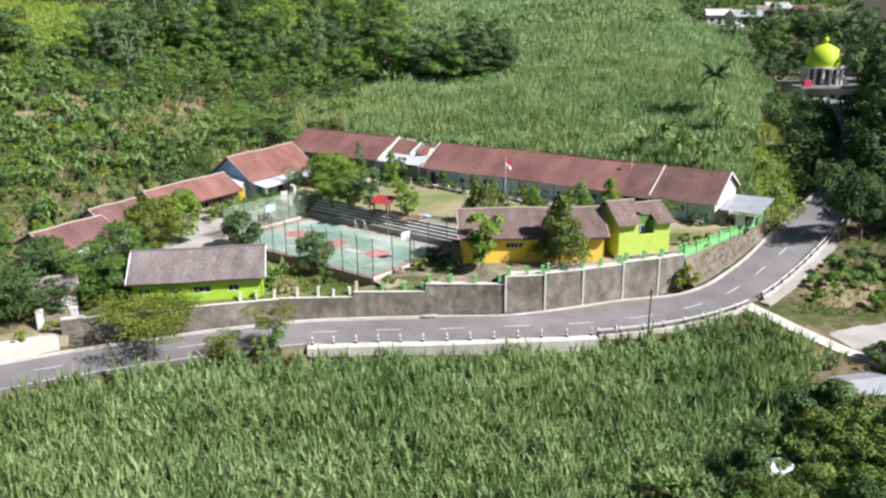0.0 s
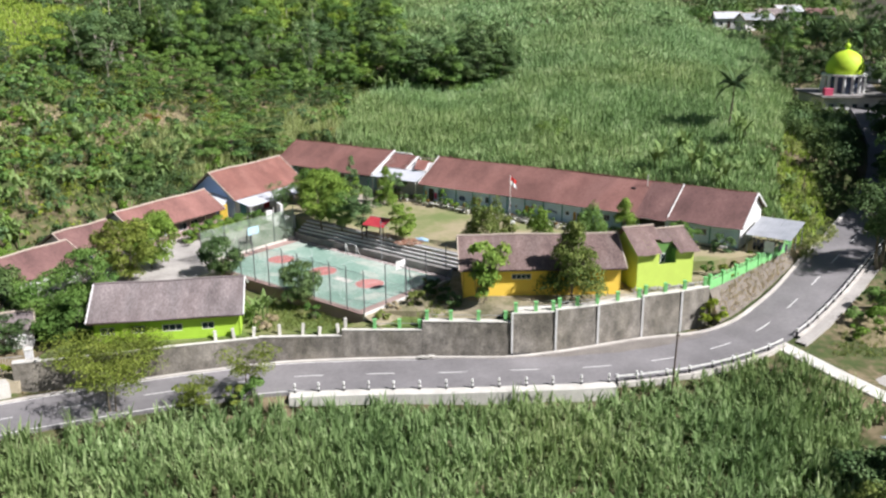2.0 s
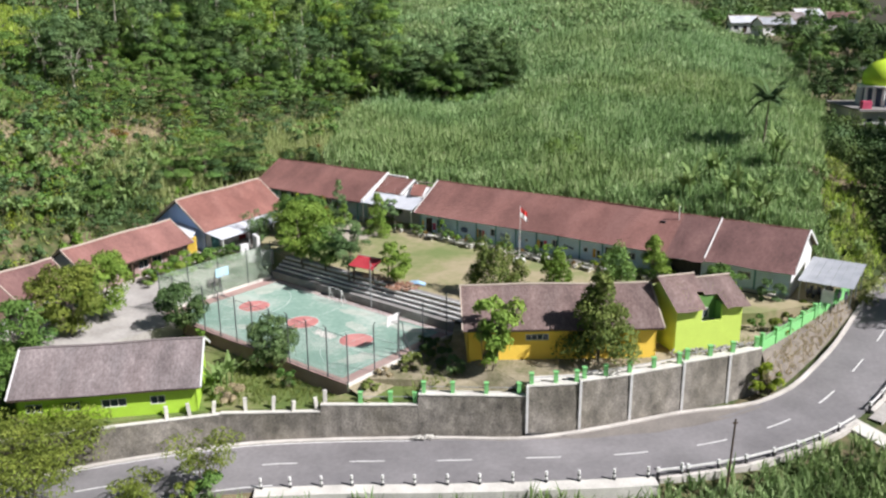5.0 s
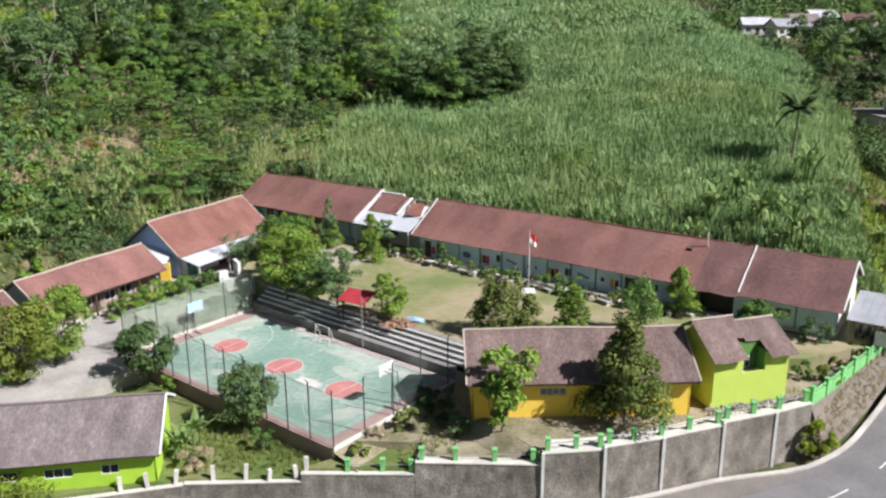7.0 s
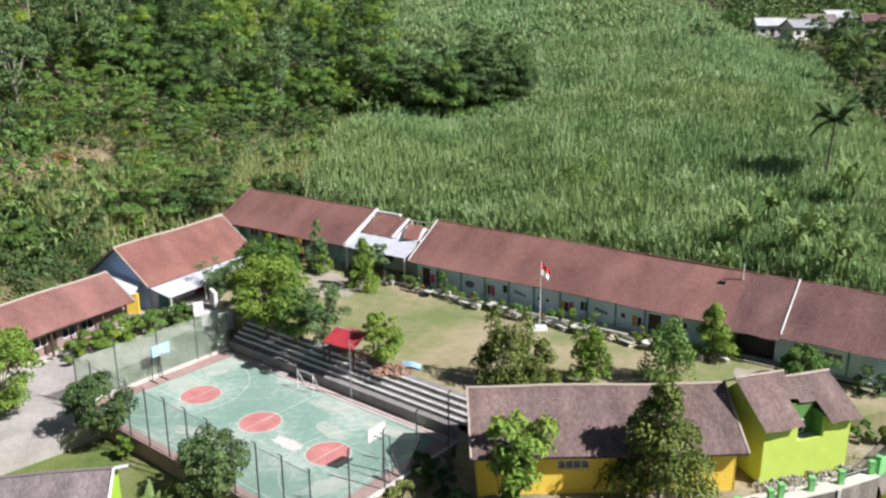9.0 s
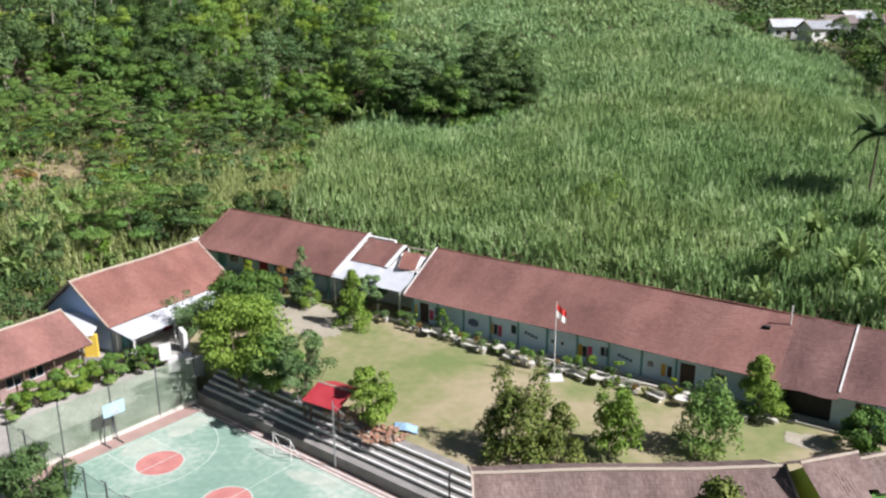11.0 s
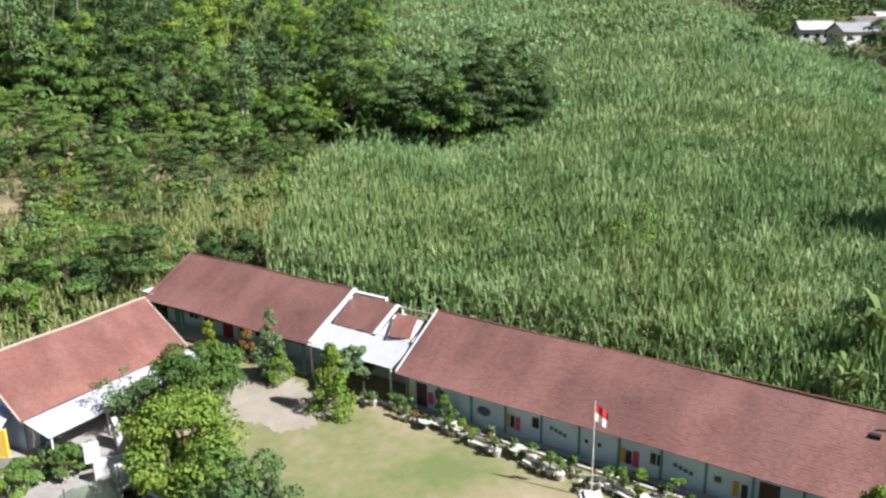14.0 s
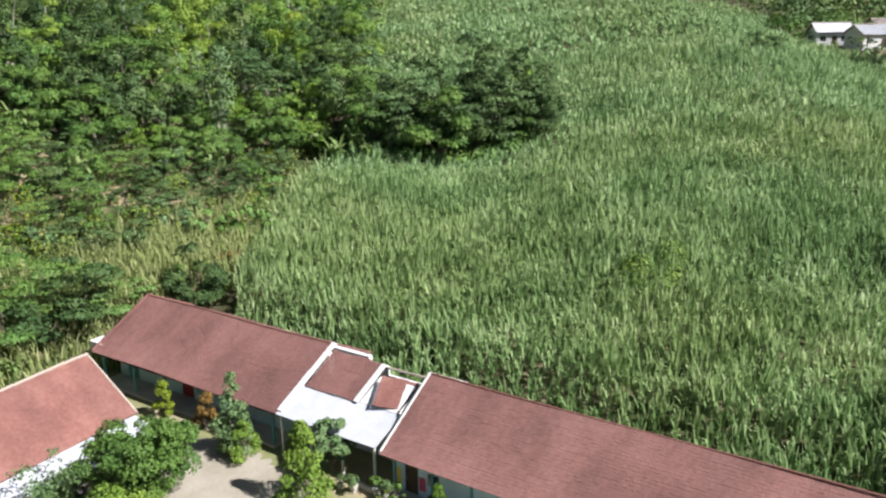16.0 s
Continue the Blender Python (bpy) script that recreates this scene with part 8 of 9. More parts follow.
for i, (x, y, z, r, h, mt, lb) in enumerate((
        (-14.6, 100.8, -1.45, 1.3, 2.0, "leaf_mid", "round green shrub on the rough grass"), (-33.2, 131.8, 0.1, 1.9, 2.9, "leaf_bright", "leafy shrub before the red block"),
        (-30.2, 133.6, 0.1, 1.7, 2.6, "leaf_mid", "leafy shrub before the blue block"), (-28.2, 135.8, 0.1, 1.6, 2.6, "leaf_mid", "leafy shrub before the blue block"),
        (-25.6, 110.6, -0.9, 1.1, 1.6, "leaf_bright", "small pale green shrub beside the court fence"), (-20.0, 98.4, -1.45, 1.5, 1.7, "straw", "dry straw-coloured shrub on the rough grass"),
        (1.2, 100.6, -0.05, 1.2, 1.9, "leaf_blue", "rounded grey-green shrub by the yellow hut"), (-3.0, 102.4, -0.05, 1.2, 1.5, "weed", "dry straggling shrub beside the court"),
        (30.6, 101.7, -2.6, 1.5, 2.4, "leaf_yellow", "yellow-green shrub at the end of the stone wall"), (31.4, 101.6, -2.6, 1.7, 2.9, "leaf_yellow", "yellow-green shrub at the end of the stone wall"),
        (-45.6, 91.0, -3.7, 1.0, 1.3, "leaf_yellow", "golden shrub in the forecourt"), (-48.0, 88.4, -3.7, 0.9, 1.1, "leaf_yellow", "golden shrub in the forecourt"), (-43.6, 92.6, -3.7, 0.8, 1.1, "leaf_bright", "small shrub by the gate"),
        (36.0, 111.2, 0.9, 1.0, 1.2, "weed", "dry shrub on the trodden earth"), (32.6, 108.6, 0.9, 1.1, 1.5, "leaf_mid", "small dark shrub beside the lime hut"),
        (33.5, 70.5, gz(33.5, 70.5), 2.6, 4.2, "leaf_dark", "dark rounded thicket below the road"), (37.5, 67.0, gz(37.5, 67), 2.8, 4.4, "leaf_mid", "green thicket below the road"),
        (42.0, 69.5, gz(42, 69.5), 2.4, 3.2, "leaf_olive", "dark thicket below the road"), (30.0, 64.8, gz(30, 64.8), 2.2, 3.0, "leaf_mid", "green thicket below the road"),
        (24.0, 57.5, gz(24, 57.5), 2.2, 3.0, "leaf_mid", "green thicket below the road"), (33.0, 60.0, gz(33, 60), 2.6, 3.6, "leaf_bright", "light green thicket below the road"),
        (45.6, 79.2, gz(45.6, 79.2), 1.7, 2.6, "leaf_mid", "green thicket beside a pale roof"), (20.0, 55.0, gz(20, 55), 2.0, 2.4, "leaf_dark", "dark thicket below the road"), (-18.6, 87.3, gz(-18.6, 87.3), 1.6, 2.6, "leaf_mid", "green shrub at the end of the pale shoulder"), (-20.6, 86.9, gz(-20.6, 86.9), 1.4, 2.2, "leaf_olive", "olive shrub at the edge of the road"),
        # three dark shrubs added to darken the ground in the yellow hut's shadow
        (-0.6, 104.6, -0.05, 1.4, 2.0, "leaf_dark", "added dark shrub standing in for the yellow hut's shadow"), (0.2, 102.6, -0.05, 1.3, 1.8, "leaf_dark", "added dark shrub standing in for the yellow hut's shadow"), (-1.8, 106.4, -0.05, 1.2, 1.6, "leaf_dark", "added dark shrub for the shadow at the court's corner"),
        (*uv(16.6, -6.6), -0.6, 1.0, 1.3, "weed", "dry shrub at the end of the court"), (*uv(16.2, -4.4), -0.4, 0.9, 1.2, "straw", "straw-coloured shrub at the end of the court"), (*uv(17.2, -2.2), -0.2, 1.0, 1.4, "weed", "dry shrub at the end of the court"),
        (39.2, 112.6, 0.95, 1.2, 1.5, "leaf_olive", "olive shrub beside the parking shed"), (37.6, 110.4, 0.95, 1.0, 1.2, "straw", "dry straw-coloured shrub behind the green fence"), (34.4, 107.2, 0.95, 1.3, 1.6, "leaf_olive", "olive shrub behind the green fence"))):
    make_shrub(pose(x, y, z), r, h, int(430 * r * r) if r < 2 else int(260 * r * r), 0.28 if r < 2 else 0.34, mt, lb, 400 + i, count=9 if r < 2 else 14)
make_banana(pose(17.2, 59.8, gz(17.2, 59.8)), "pale banana plant at the edge of the cane", 351, 3.6)
make_banana(pose(19.2, 60.4, gz(19.2, 60.4)), "pale banana plant at the edge of the cane", 354, 3.0)
for x, y, s, rz in ((38.8, 145.0, 1.5, 20), (34.0, 140.5, 1.5, 140), (38.7, 136.9, 1.55, 80), (41.0, 132.2, 1.4, 220), (49.5, 150.2, 1.6, 300), (30.6, 137.0, 1.2, 190)):
    copy_thing(BAN, pose(x, y, gz(x, y), 0, 0, rz) @ Matrix.Diagonal((1.0 * s, 1.0 * s, 1.35 * s, 1)))
make_banana(pose(-21.0, 99.3, -1.45), "banana plant against the green hut", 352, 3.0)
make_banana(pose(-20.4, 101.3, -1.45), "banana plant against the green hut", 353, 2.8)

# big dark thicket trees round the sheds
DARK = [make_tree(pose(35.4, 70.5, gz(35.4, 70.5)), "round", 3.4, 0.3, 5.0, 5200, 0.34, "leaf_dark", "dense dark tree below the road", 381, 26, 0.16, group="trees round the sheds"),
        make_tree(pose(32.6, 65.2, gz(32.6, 65.2)), "round", 3.2, 0.2, 5.0, 4600, 0.34, "leaf_bronze", "dense olive-green tree below the road", 382, 26, 0.14, group="trees round the sheds")]
for x, y, s, kd in ((38.6, 70.6, 0.55, 1), (45.0, 69.0, 0.6, 1), (33.5, 73.5, 0.62, 0), (37.0, 67.0, 1.0, 1), (41.5, 65.5, 0.9, 1), (34.6, 61.5, 0.9, 1), (38.5, 61.5, 1.1, 1), (25.2, 62.8, 0.75, 0), (30.0, 60.0, 0.7, 1), (26.0, 58.0, 0.8, 1), (46.0, 81.5, 0.5, 0),
                    (48.0, 76.0, 0.8, 0), (29.2, 68.0, 0.55, 0), (33.0, 56.5, 0.9, 0), (45.5, 62.0, 1.1, 0)):
    copy_thing(DARK[kd], pose(x, y, gz(x, y), 0, 0, 71 * x) @ Matrix.Diagonal((s, s, s, 1)))
# roadside trees at the near bend
G2 = "roadside trees"
make_tree(pose(-24.6, 86.6, -5.6), "layer", 2.2, 0.9, 3.2, 2000, 0.24, "leaf_olive", "low feathery tree at the edge of the road", 376, 18, 0.07, 2, group=G2)
make_tree(pose(58.6, 113.4, gz(58.6, 113.4)), "round", 3.4, 2.6, 8.2, 5200, 0.36, "leaf_dark", "dark tree beside the bend of the road", 375, 26, 0.2, group=G2)
make_tree(pose(-50.8, 93.8, -3.7), "round", 3.4, 0.6, 6.6, 5200, 0.3, "leaf_dark", "dark green tree before the outhouse", 372, 24, 0.12, group=G2)
make_tree(pose(55.6, 113.0, gz(55.6, 113.0)), "vase", 4.4, 4.6, 10.0, 7000, 0.36, "leaf_dark", "dark leaning tree over the climbing road", 373, 30, 0.26, 2, group=G2, spread=0.9)
make_tree(pose(65.0, 117.0, gz(65, 117)), "round", 4.2, 1.0, 9.0, 6000, 0.38, "leaf_dark", "dense dark tree beside the climbing road", 374, 28, 0.22, group=G2)
make_tree(pose(-47.6, 94.6, -3.7), "layer", 3.0, 1.4, 4.4, 3200, 0.27, "leaf_dark", "feathery dark tree before the outhouse", 369, 20, 0.1, 2, group=G2)
make_tree(pose(-43.4, 98.6, -3.2), "round", 3.0, 0.3, 4.6, 4200, 0.3, "leaf_mid", "green tree between outhouse and hut", 370, 20, 0.1, group=G2)
make_tree(pose(-19.4, 88.0, -5.2), "layer", 2.8, 2.9, 5.6, 2300, 0.24, "leaf_olive", "feathery olive tree leaning over the road", 371, 18, 0.07, 2, group=G2)
make_tree(pose(-32.2, 85.4, -5.6), "layer", 4.3, 3.7, 6.6, 3400, 0.27, "leaf_olive", "feathery dark tree leaning over the road", 361, 24, 0.12, 2, group=G2)
make_tree(pose(-33.0, 92.0, -4.8), "layer", 4.6, 1.8, 5.2, 3600, 0.27, "leaf_olive", "feathery yellow-green tree before the green hut", 362, 27, 0.12, group=G2)
make_tree(pose(-36.4, 91.2, -4.6), "layer", 4.2, 1.8, 5.0, 3200, 0.27, "leaf_olive", "feathery light green tree beside the road", 363, 24, 0.12, group=G2)
make_tree(pose(-40.5, 97.6, -3.5), "round", 3.7, 0.4, 6.8, 6000, 0.31, "leaf_mid", "green tree beside the green hut", 364, 24, 0.14, group=G2)
make_tree(pose(-45.6, 101.6, -2.4), "round", 3.8, 0.4, 6.6, 6000, 0.31, "leaf_mid", "green tree among the low blocks", 365, 24, 0.14, group=G2)
make_tree(pose(-50.5, 100.8, -3.0), "round", 4.2, 0.5, 8.0, 6200, 0.34, "leaf_dark", "dark green tree beside the outhouse", 366, 24, 0.15, group=G2)
make_tree(pose(-54.5, 96.5, -3.7), "round", 4.4, 0.5, 8.0, 6200, 0.34, "leaf_dark", "dark green tree beside the forecourt", 367, 24, 0.15, group=G2)
make_tree(pose(-42.0, 105.2, -0.2), "round", 3.5, 0.4, 6.0, 5200, 0.31, "leaf_mid", "green tree in the corner of the yard", 368, 22, 0.13, group=G2)
for x, y, s, kd in ((-60, 108, 0.8, 0), (-64, 116, 0.8, 1), (-58, 118, 0.6, 3), (-68, 103, 0.9, 1), (-72, 110, 0.8, 0), (-62, 96, 0.7, 0), (-70, 92, 0.8, 1), (-78, 98, 0.9, 0), (-80, 112, 0.9, 1), (-76, 122, 0.8, 0), (-86, 106, 0.9, 2)):
    put(KINDS[kd], x, y, s, 0.1)

HEDGE = ((-36.2, 126.4, 1.4, 2.2, "leaf_mid"), (-35.0, 128.4, 1.6, 2.4, "leaf_bright"), (-33.6, 130.2, 1.5, 2.6, "leaf_mid"), (-32.2, 132.2, 1.7, 2.5, "leaf_bright"), (-30.6, 134.0, 1.5, 2.6, "leaf_mid"), (-29.0, 135.8, 1.5, 2.4, "leaf_dark"), (-27.4, 137.2, 1.2, 2.2, "leaf_mid"))
# potted plants along the veranda
pot_kinds = []
for i, (mt, h, r) in enumerate((("leaf_mid", 0.9, 0.4), ("leaf_bright", 1.2, 0.42), ("leaf_dark", 0.8, 0.45), ("leaf_rust", 0.7, 0.4))):
    rng = np.random.default_rng(500 + i)
    p = empty("potted_plant", pose(0.5 + i, 138 - i * 0.8, 2.2), ("green potted plant", "tall light green potted plant", "dark leafy potted plant", "reddish potted plant")[i] + " in a pale concrete pot", "potted plant", "pots along the veranda")
    bm = bmesh.new()
    bmesh.ops.create_cone(bm, cap_ends=True, segments=12, radius1=0.2, radius2=0.3, depth=0.45, matrix=pose(0, 0, 0.225))
    part("pot", bm, "pale_concrete", p)
    pts, nor = blob_points([((0, 0, 0.45 + h * 0.5), (r, r, h * 0.55)), ((0.1, 0.1, 0.4 + h * 0.8), (r * 0.7, r * 0.7, h * 0.3))], 170, rng, 0.3)
    quads("foliage", leaf_quads(pts, nor, 0.2, 0.1, rng), mt, p)
    pot_kinds.append(p)
r5 = random.Random(8)
for k in range(34):
    s = (k + r5.uniform(0.0, 1.0)) / 34
    q = lerp_line([(x, y, 0) for x, y in FRONT], s)
    dr = r5.uniform(-0.9, 1.1)
    sz = r5.uniform(0.75, 1.35)
    copy_thing(pot_kinds[r5.choice((0, 0, 1, 2, 2, 2, 3))], pose(q.x - 0.56 * dr, q.y - 0.8 * dr, 2.2, 0, 0, r5.uniform(0, 360)) @ Matrix.Diagonal((sz, sz, sz, 1)))
for i, (s, mt, r, h) in enumerate(((0.115, "leaf_mid", 0.7, 1.5), (0.21, "leaf_bright", 0.9, 2.9), (0.365, "leaf_blue", 0.6, 1.3), (0.49, "leaf_mid", 0.7, 1.5), (0.6, "leaf_bright", 0.8, 2.2), (0.665, "leaf_bright", 0.8, 2.4), (0.785, "leaf_yellow", 0.9, 1.9), (0.94, "leaf_mid", 0.9, 1.8))):
    q = lerp_line([(x, y, 0) for x, y in FRONT], s)
    make_shrub(pose(q.x, q.y, 2.2), r, h, int(900 * r * r * max(1, h / 1.8)), 0.2, mt, ("rounded clipped shrub", "tall narrow shrub")[h > 1.9] + " in the planter along the veranda", 600 + i)

for k in range(24):
    q = lerp_line([(x, y, 0) for x, y in FRONT], (k + r5.uniform(0.1, 0.9)) / 24)
    dr, r, h = r5.uniform(-0.2, 1.2), r5.uniform(0.45, 0.8), r5.uniform(0.7, 1.3)
    make_shrub(pose(q.x - 0.56 * dr, q.y - 0.8 * dr, 2.2), r, h, int(700 * r * r), 0.17, r5.choice(("leaf_dark", "leaf_dark", "leaf_bronze", "leaf_mid")), "low dark shrub in the planting along the veranda", 660 + k, group="planting along the veranda", count=6)

# leafy row between the court fence and the red block
HEDGE += tuple(((a[0] + b[0]) / 2 - 0.5, (a[1] + b[1]) / 2 + 0.4, 1.35, 1.9, "leaf_mango") for a, b in zip(HEDGE, HEDGE[1:]))
for i, (x, y, r, h, mt) in enumerate(HEDGE):
    make_shrub(pose(x, y, 0.1), r, h, int(480 * r * r), 0.27, mt, "leafy shrub in the row behind the court net", 650 + i, group="row behind the court net")

# rough grass and weeds in the gardens, on banks and along the verge
def tufts(name, poly_box, keep, n, z_of, h, mat, label, seed):
    rng = np.random.default_rng(seed)
    x0, x1, y0, y1 = poly_box
    x, y = rng.uniform(x0, x1, n), rng.uniform(y0, y1, n)
    k = keep(x, y)
    x, y = x[k], y[k]
    z = z_of(x, y)
    bl = 5
    px, py, pz = (np.repeat(v, bl) for v in (x, y, z))
    m = len(px)
    az = rng.uniform(0, math.tau, m)
    hh = h * rng.uniform(0.5, 1.3, m)
    d = np.stack([np.cos(az), np.sin(az), np.zeros(m)], -1)
    s = np.stack([-np.sin(az), np.cos(az), np.zeros(m)], -1) * 0.035
    p0 = np.stack([px + rng.normal(0, 0.08, m), py + rng.normal(0, 0.08, m), pz - 0.03], -1)
    p1 = p0 + d * (0.35 * hh)[:, None] + np.stack([0 * hh, 0 * hh, hh], -1)
    quads(name, np.stack([p0 - s, p0 + s, p1 + s * 0.3, p1 - s * 0.3], 1), mat)
    tagged(scene.collection.objects[-1], label, "grass", kind="stuff")


def court_uv(x, y):
    return (x - MID.x) * UAX.x + (y - MID.y) * UAX.y, (x - MID.x) * VAX.x + (y - MID.y) * VAX.y


tufts("rough_grass", (-40, -8, 92, 108), lambda x, y: (y > np.interp(x, wall_x, wall_y) + 1.1) & (court_uv(x, y)[1] < -8.3) & ((x > -20.6) | (y < 92)) & (court_uv(x, y)[0] < 15), 4200, lambda x, y: np.full_like(x, -1.45), 0.4, "weed",
      "rough green grass beside the court", 701)
tufts("dry_grass", (-3, 8, 97, 110), lambda x, y: (court_uv(x, y)[0] > 15.6) & (x < 1.2), 500, lambda x, y: np.full_like(x, -0.05), 0.4, "weed", "dry grass beside the court", 702)
tufts("dry_grass", (22, 46, 99, 120), lambda x, y: (y > np.interp(x, [22, 31, 46], [100.5, 104, 118.5])) & (y < np.interp(x, [22, 31, 46], [103, 106.5, 120])), 900, lambda x, y: np.full_like(x, 0.92), 0.35, "weed",
      "dry grass behind the green fence", 703)
bank_rows = [(lerp_line([(x, y, z - 0.5) for x, y, z in FENCE], s)) for s in np.linspace(0, 1, 30)]


def bank_z(x, y):
    i = np.array([np.argmin([(p.x - a) ** 2 + (p.y - b) ** 2 for p in bank_rows]) for a, b in zip(x, y)])
    top = np.array([[p.x, p.y, p.z] for p in bank_rows])[i]
    j = np.array([np.argmin((road_x - a) ** 2 + (road_y - b) ** 2) for a, b in zip(top[:, 0], top[:, 1])])
    cx, cy, cz = road_x[j], road_y[j], road_z[j]
    full = np.hypot(top[:, 0] - cx, top[:, 1] - cy) - HALF - 0.45
    t = np.clip((np.hypot(x - cx, y - cy) - HALF - 0.45) / np.maximum(full, 0.1), 0, 1)
    return cz + 0.1 + (top[:, 2] - cz - 0.1) * t


def on_bank(x, y):
    j = np.array([np.argmin((road_x - a) ** 2 + (road_y - b) ** 2) for a, b in zip(x, y)])
    f = np.array([min((p.x - a) ** 2 + (p.y - b) ** 2 for p in bank_rows) for a, b in zip(x, y)]) ** 0.5
    rd = np.hypot(road_x[j] - x, road_y[j] - y)
    return (rd > HALF + 0.6) & (f + rd < HALF + 6.2) & (f < 4.5) & (y < x + 71.5) & (x > 30.6)


tufts("bank_grass", (30, 47, 101, 118), on_bank, 5200, bank_z, 0.34, "straw", "dry grass and weeds on the earth bank", 704)


def mound_keep(x, y):
    j = np.array([np.argmin((road_x - a) ** 2 + (road_y - b) ** 2) for a, b in zip(x, y)])
    rd = np.hypot(road_x[j] - x, road_y[j] - y)
    return (rd > HALF + 3.6) & (x + 0.35 * (y - 95) > 41.5) & (y > 94 - (x - 44) * 0.02)


tufts("bank_grass", (40, 66, 92, 116), mound_keep, 3200, lambda x, y: ground_z(x, y), 0.45, "weed", "dry grass on the mound beside the lane", 705)
i = 0
for x, y, r, mt in ((49, 99, 1.5, "leaf_bright"), (52, 101.5, 1.8, "leaf_mid"), (54.5, 98.5, 1.6, "leaf_bright"), (57, 103, 1.9, "leaf_mid"), (60, 107, 2.0, "leaf_dark"), (58.5, 98.5, 1.5, "leaf_mid"), (63, 103, 2.0, "leaf_mid"), (46.2, 97.6, 1.0, "leaf_bright"), (50.5, 103.5, 1.7, "leaf_mid"), (55, 106, 1.8, "leaf_dark"), (47.5, 101.0, 1.2, "leaf_mid"), (53, 95.6, 1.3, "leaf_bright")):
    r *= 1.3
    make_shrub(pose(x, y, gz(x, y) - 0.1), r, r * 1.4, int(330 * r * r), 0.3, mt, "leafy shrub on the mound beside the lane", 800 + i, group="mound shrubs")
    i += 1

# ---------- mosque, village, sheds ----------
mz = gz(83.6, 190.0)
mosque = empty("mosque", pose(84.6, 190.0, mz), "small white mosque with a bright lime green dome", "mosque")
bm = bmesh.new()
box(bm, -6.5, 6.5, -6.5, 6.5, -1.5, 13.4 - mz)
part("hall", bm, "white_wall", mosque)
bm = bmesh.new()
box(bm, -7.4, 7.4, -7.4, 7.4, 13.402 - mz, 13.8 - mz)
part("roof_slab", bm, "step_concrete", mosque)
bm = bmesh.new()
box(bm, -6.6, -4.9, -6.6, -5.4, 13.804 - mz, 15.2 - mz)
part("stair_head", bm, "pink_board", mosque, "small crimson stair head on the roof")
bm = bmesh.new()
bmesh.ops.create_cone(bm, cap_ends=True, segments=24, radius1=3.3, radius2=3.3, depth=3.5, matrix=pose(0, 0, 15.4 - mz))
part("drum", bm, "grey_blue", mosque)
for k in range(16):
    a = math.tau * k / 16
    bm = bmesh.new()
    bar(bm, (4.1 * math.cos(a), 4.1 * math.sin(a), 13.8 - mz), (4.1 * math.cos(a), 4.1 * math.sin(a), 17.2 - mz), 0.34, 8)
    part("column", bm, "white_wall", mosque)
bm = bmesh.new()
bmesh.ops.create_cone(bm, cap_ends=True, segments=32, radius1=4.45, radius2=4.45, depth=0.35, matrix=pose(0, 0, 17.4 - mz))
part("cornice", bm, "white_wall", mosque)
bm = bmesh.new()
prof = [(3.55, 17.6), (3.75, 18.3), (3.72, 19.1), (3.4, 20.2), (2.75, 21.2), (1.85, 21.9), (0.95, 22.3), (0.35, 22.5), (0.0, 22.6)]
rings = [[bm.verts.new((r * math.cos(math.tau * k / 32), r * math.sin(math.tau * k / 32), z - mz)) for k in range(32)] if r > 0 else [bm.verts.new((0, 0, z - mz))] for r, z in prof]
for a, b in zip(rings, rings[1:]):
    for k in range(32):
        if len(b) == 1:
            bm.faces.new((a[k], a[(k + 1) % 32], b[0]))
        else:
            bm.faces.new((a[k], a[(k + 1) % 32], b[(k + 1) % 32], b[k]))
for fc in bm.faces:
    fc.smooth = True
part("dome", bm, "dome", mosque)
bm = bmesh.new()
bmesh.ops.create_uvsphere(bm, u_segments=12, v_segments=8, radius=0.62, matrix=pose(0, 0, 23.2 - mz))
bar(bm, (0, 0, 23.7 - mz), (0, 0, 24.7 - mz), 0.08, 6)
part("finial", bm, "dome", mosque)
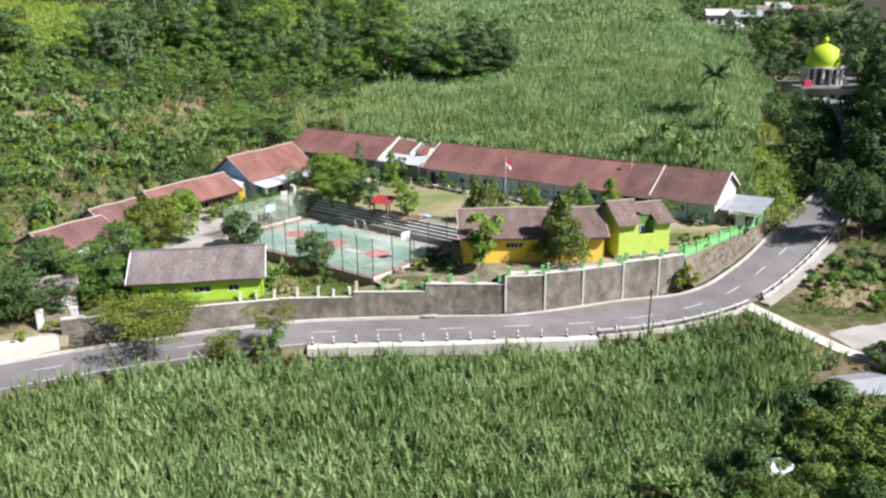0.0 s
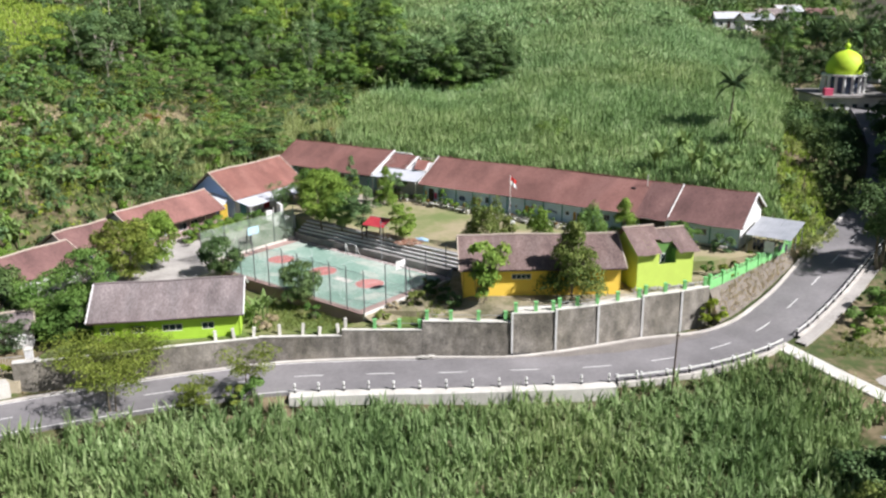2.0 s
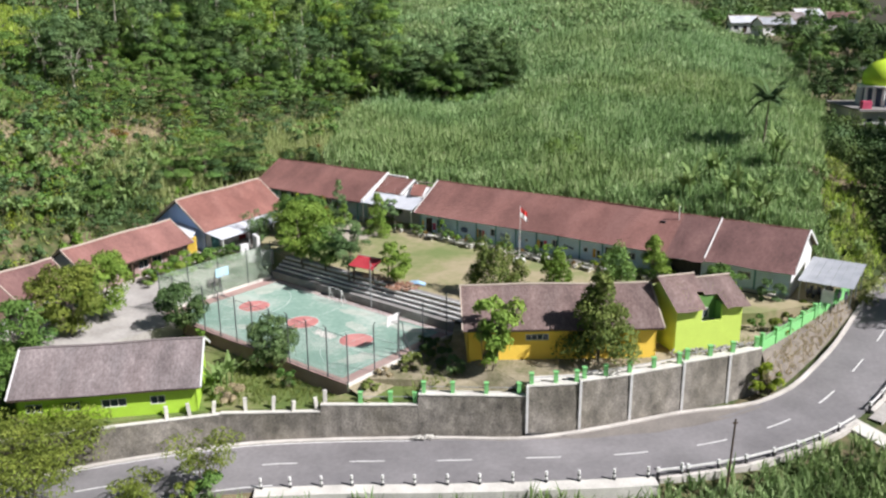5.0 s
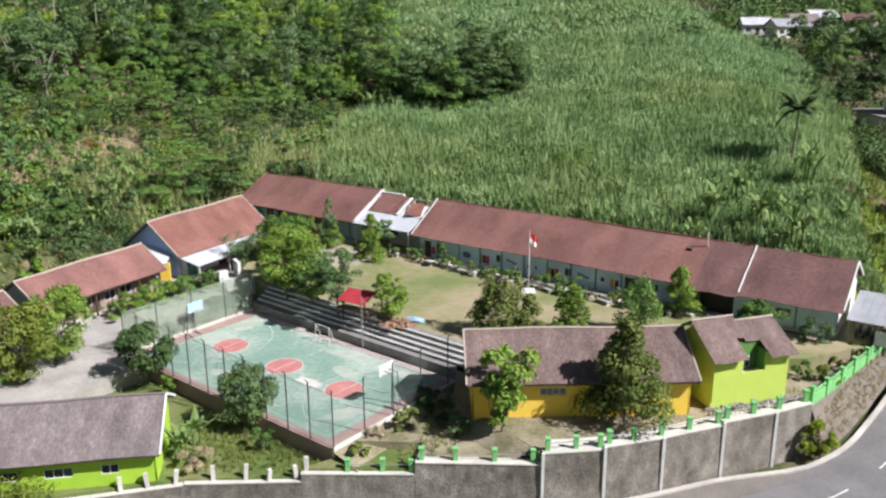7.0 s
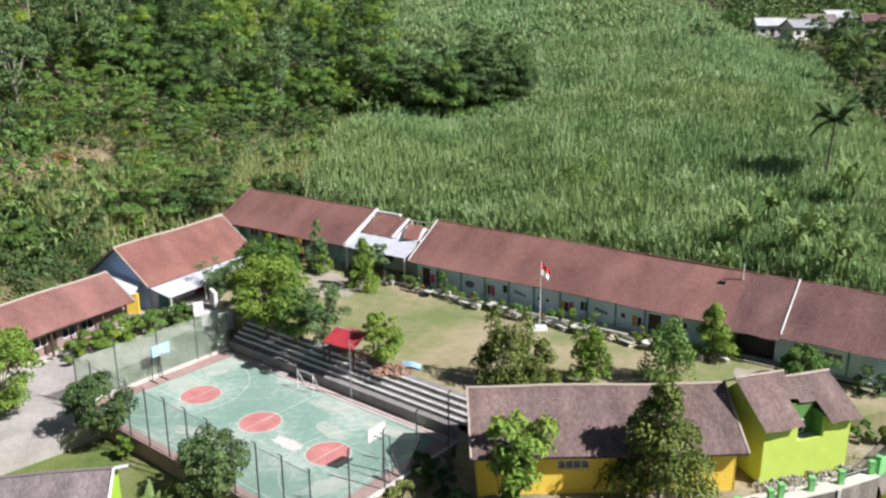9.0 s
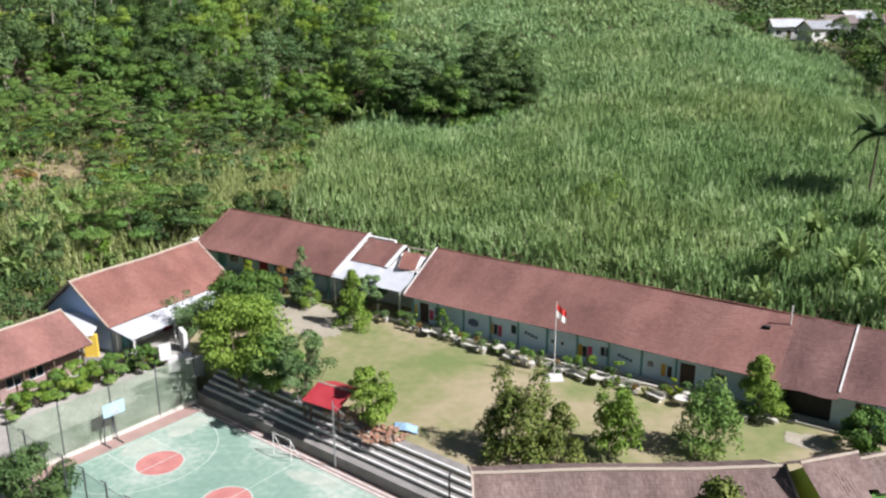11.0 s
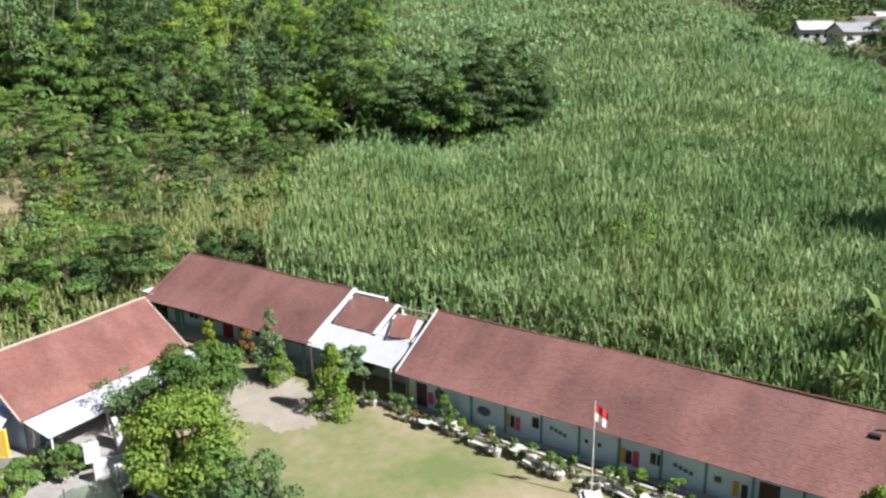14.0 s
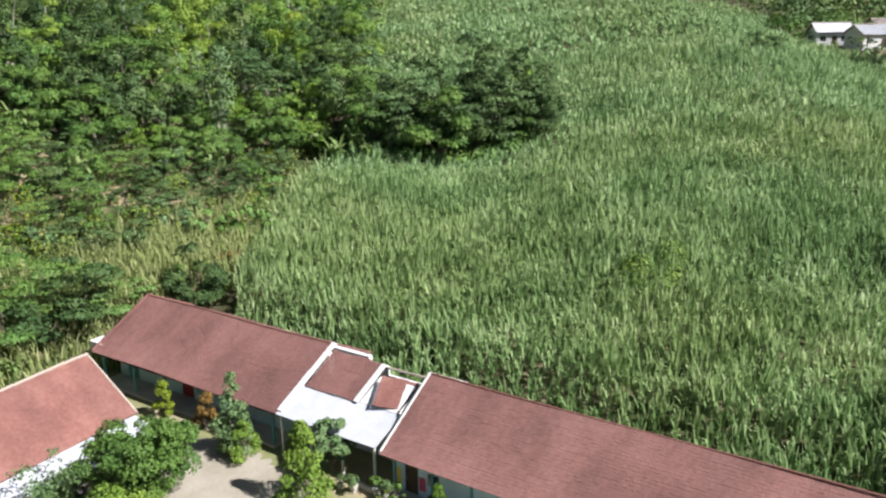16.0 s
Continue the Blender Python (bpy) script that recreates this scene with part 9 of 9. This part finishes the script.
for k in range(5):
    bm = bmesh.new()
    box(bm, -5.6 + 2.4 * k, -4.4 + 2.4 * k, -6.56, -6.502, 1.0, 2.6)
    w = part("window", bm, "white_paint", mosque)
    bm = bmesh.new()
    box(bm, -5.5 + 2.4 * k, -4.5 + 2.4 * k, -6.575, -6.562, 1.1, 2.5)
    part("pane", bm, "glass", w)
for i, (x, y, rz, L, W, rm, wm, lb) in enumerate(((100.5, 288, 8, 11, 8, "grey_metal", "white_wall", "white village house with a pale roof"), (94, 296, -5, 9, 7, "white_metal", "white_wall", "white village house with a pale metal roof"),
                                                 (108, 297, 12, 10, 7, "grey_tile", "white_wall", "white village house with a grey roof"), (122, 291, -12, 9, 7, "brown_tile", "white_wall", "village house with a brown roof"),
                                                 (132, 282, 20, 10, 7, "brown_tile", "teal_wall", "village house with a brown roof"), (103, 212, 30, 9, 7, "brown_tile", "white_wall", "village house with a brown roof among palms"),
                                                 (144, 300, 0, 12, 8, "brown_tile", "white_wall", "village house with a brown roof"), (117, 305, 5, 9, 7, "white_metal", "white_wall", "white village house with a pale roof"))):
    z = gz(x, y)
    dx, dy = math.cos(math.radians(rz)) * L / 2, math.sin(math.radians(rz)) * L / 2
    block(lb, (x - dx, y - dy), (x + dx, y + dy), W / 2, W / 2, z, z + 3.0, z + 5.0, rm, wm, (wm, wm), over=0.5, end=0.4, seed=900 + i, name="village_house", openings=[(1.2, 2.6, 0.9, 2.1), (L - 3.0, L - 1.5, 0.9, 2.1)], doors=[(L / 2 - 0.6, 1.2, "dark_wood")])
for i, (x, y, z1, rz, L, W, mt) in enumerate(((41.3, 75.2, -3.2, 12, 5.4, 4.6, "grey_metal"), (28.3, 64.0, -5.4, 30, 3.0, 2.4, "white_metal"))):
    s = empty("field_shed", pose(x, y, z1 - 2.4, 0, 0, rz), "low field shed with a pale sheet roof among thickets", "shed", "field sheds")
    for sg in (-1, 1):
        bm = bmesh.new()
        tilted(bm, -L / 2, L / 2, 0, 2.6, sg * W / 2, 2.0, 0.05)
        part("roof_slope", bm, mt, s)
    bm = bmesh.new()
    box(bm, -L / 2 + 0.4, L / 2 - 0.4, -W / 2 + 0.4, W / 2 - 0.4, -2.5, 2.0)
    part("body", bm, "wood", s)
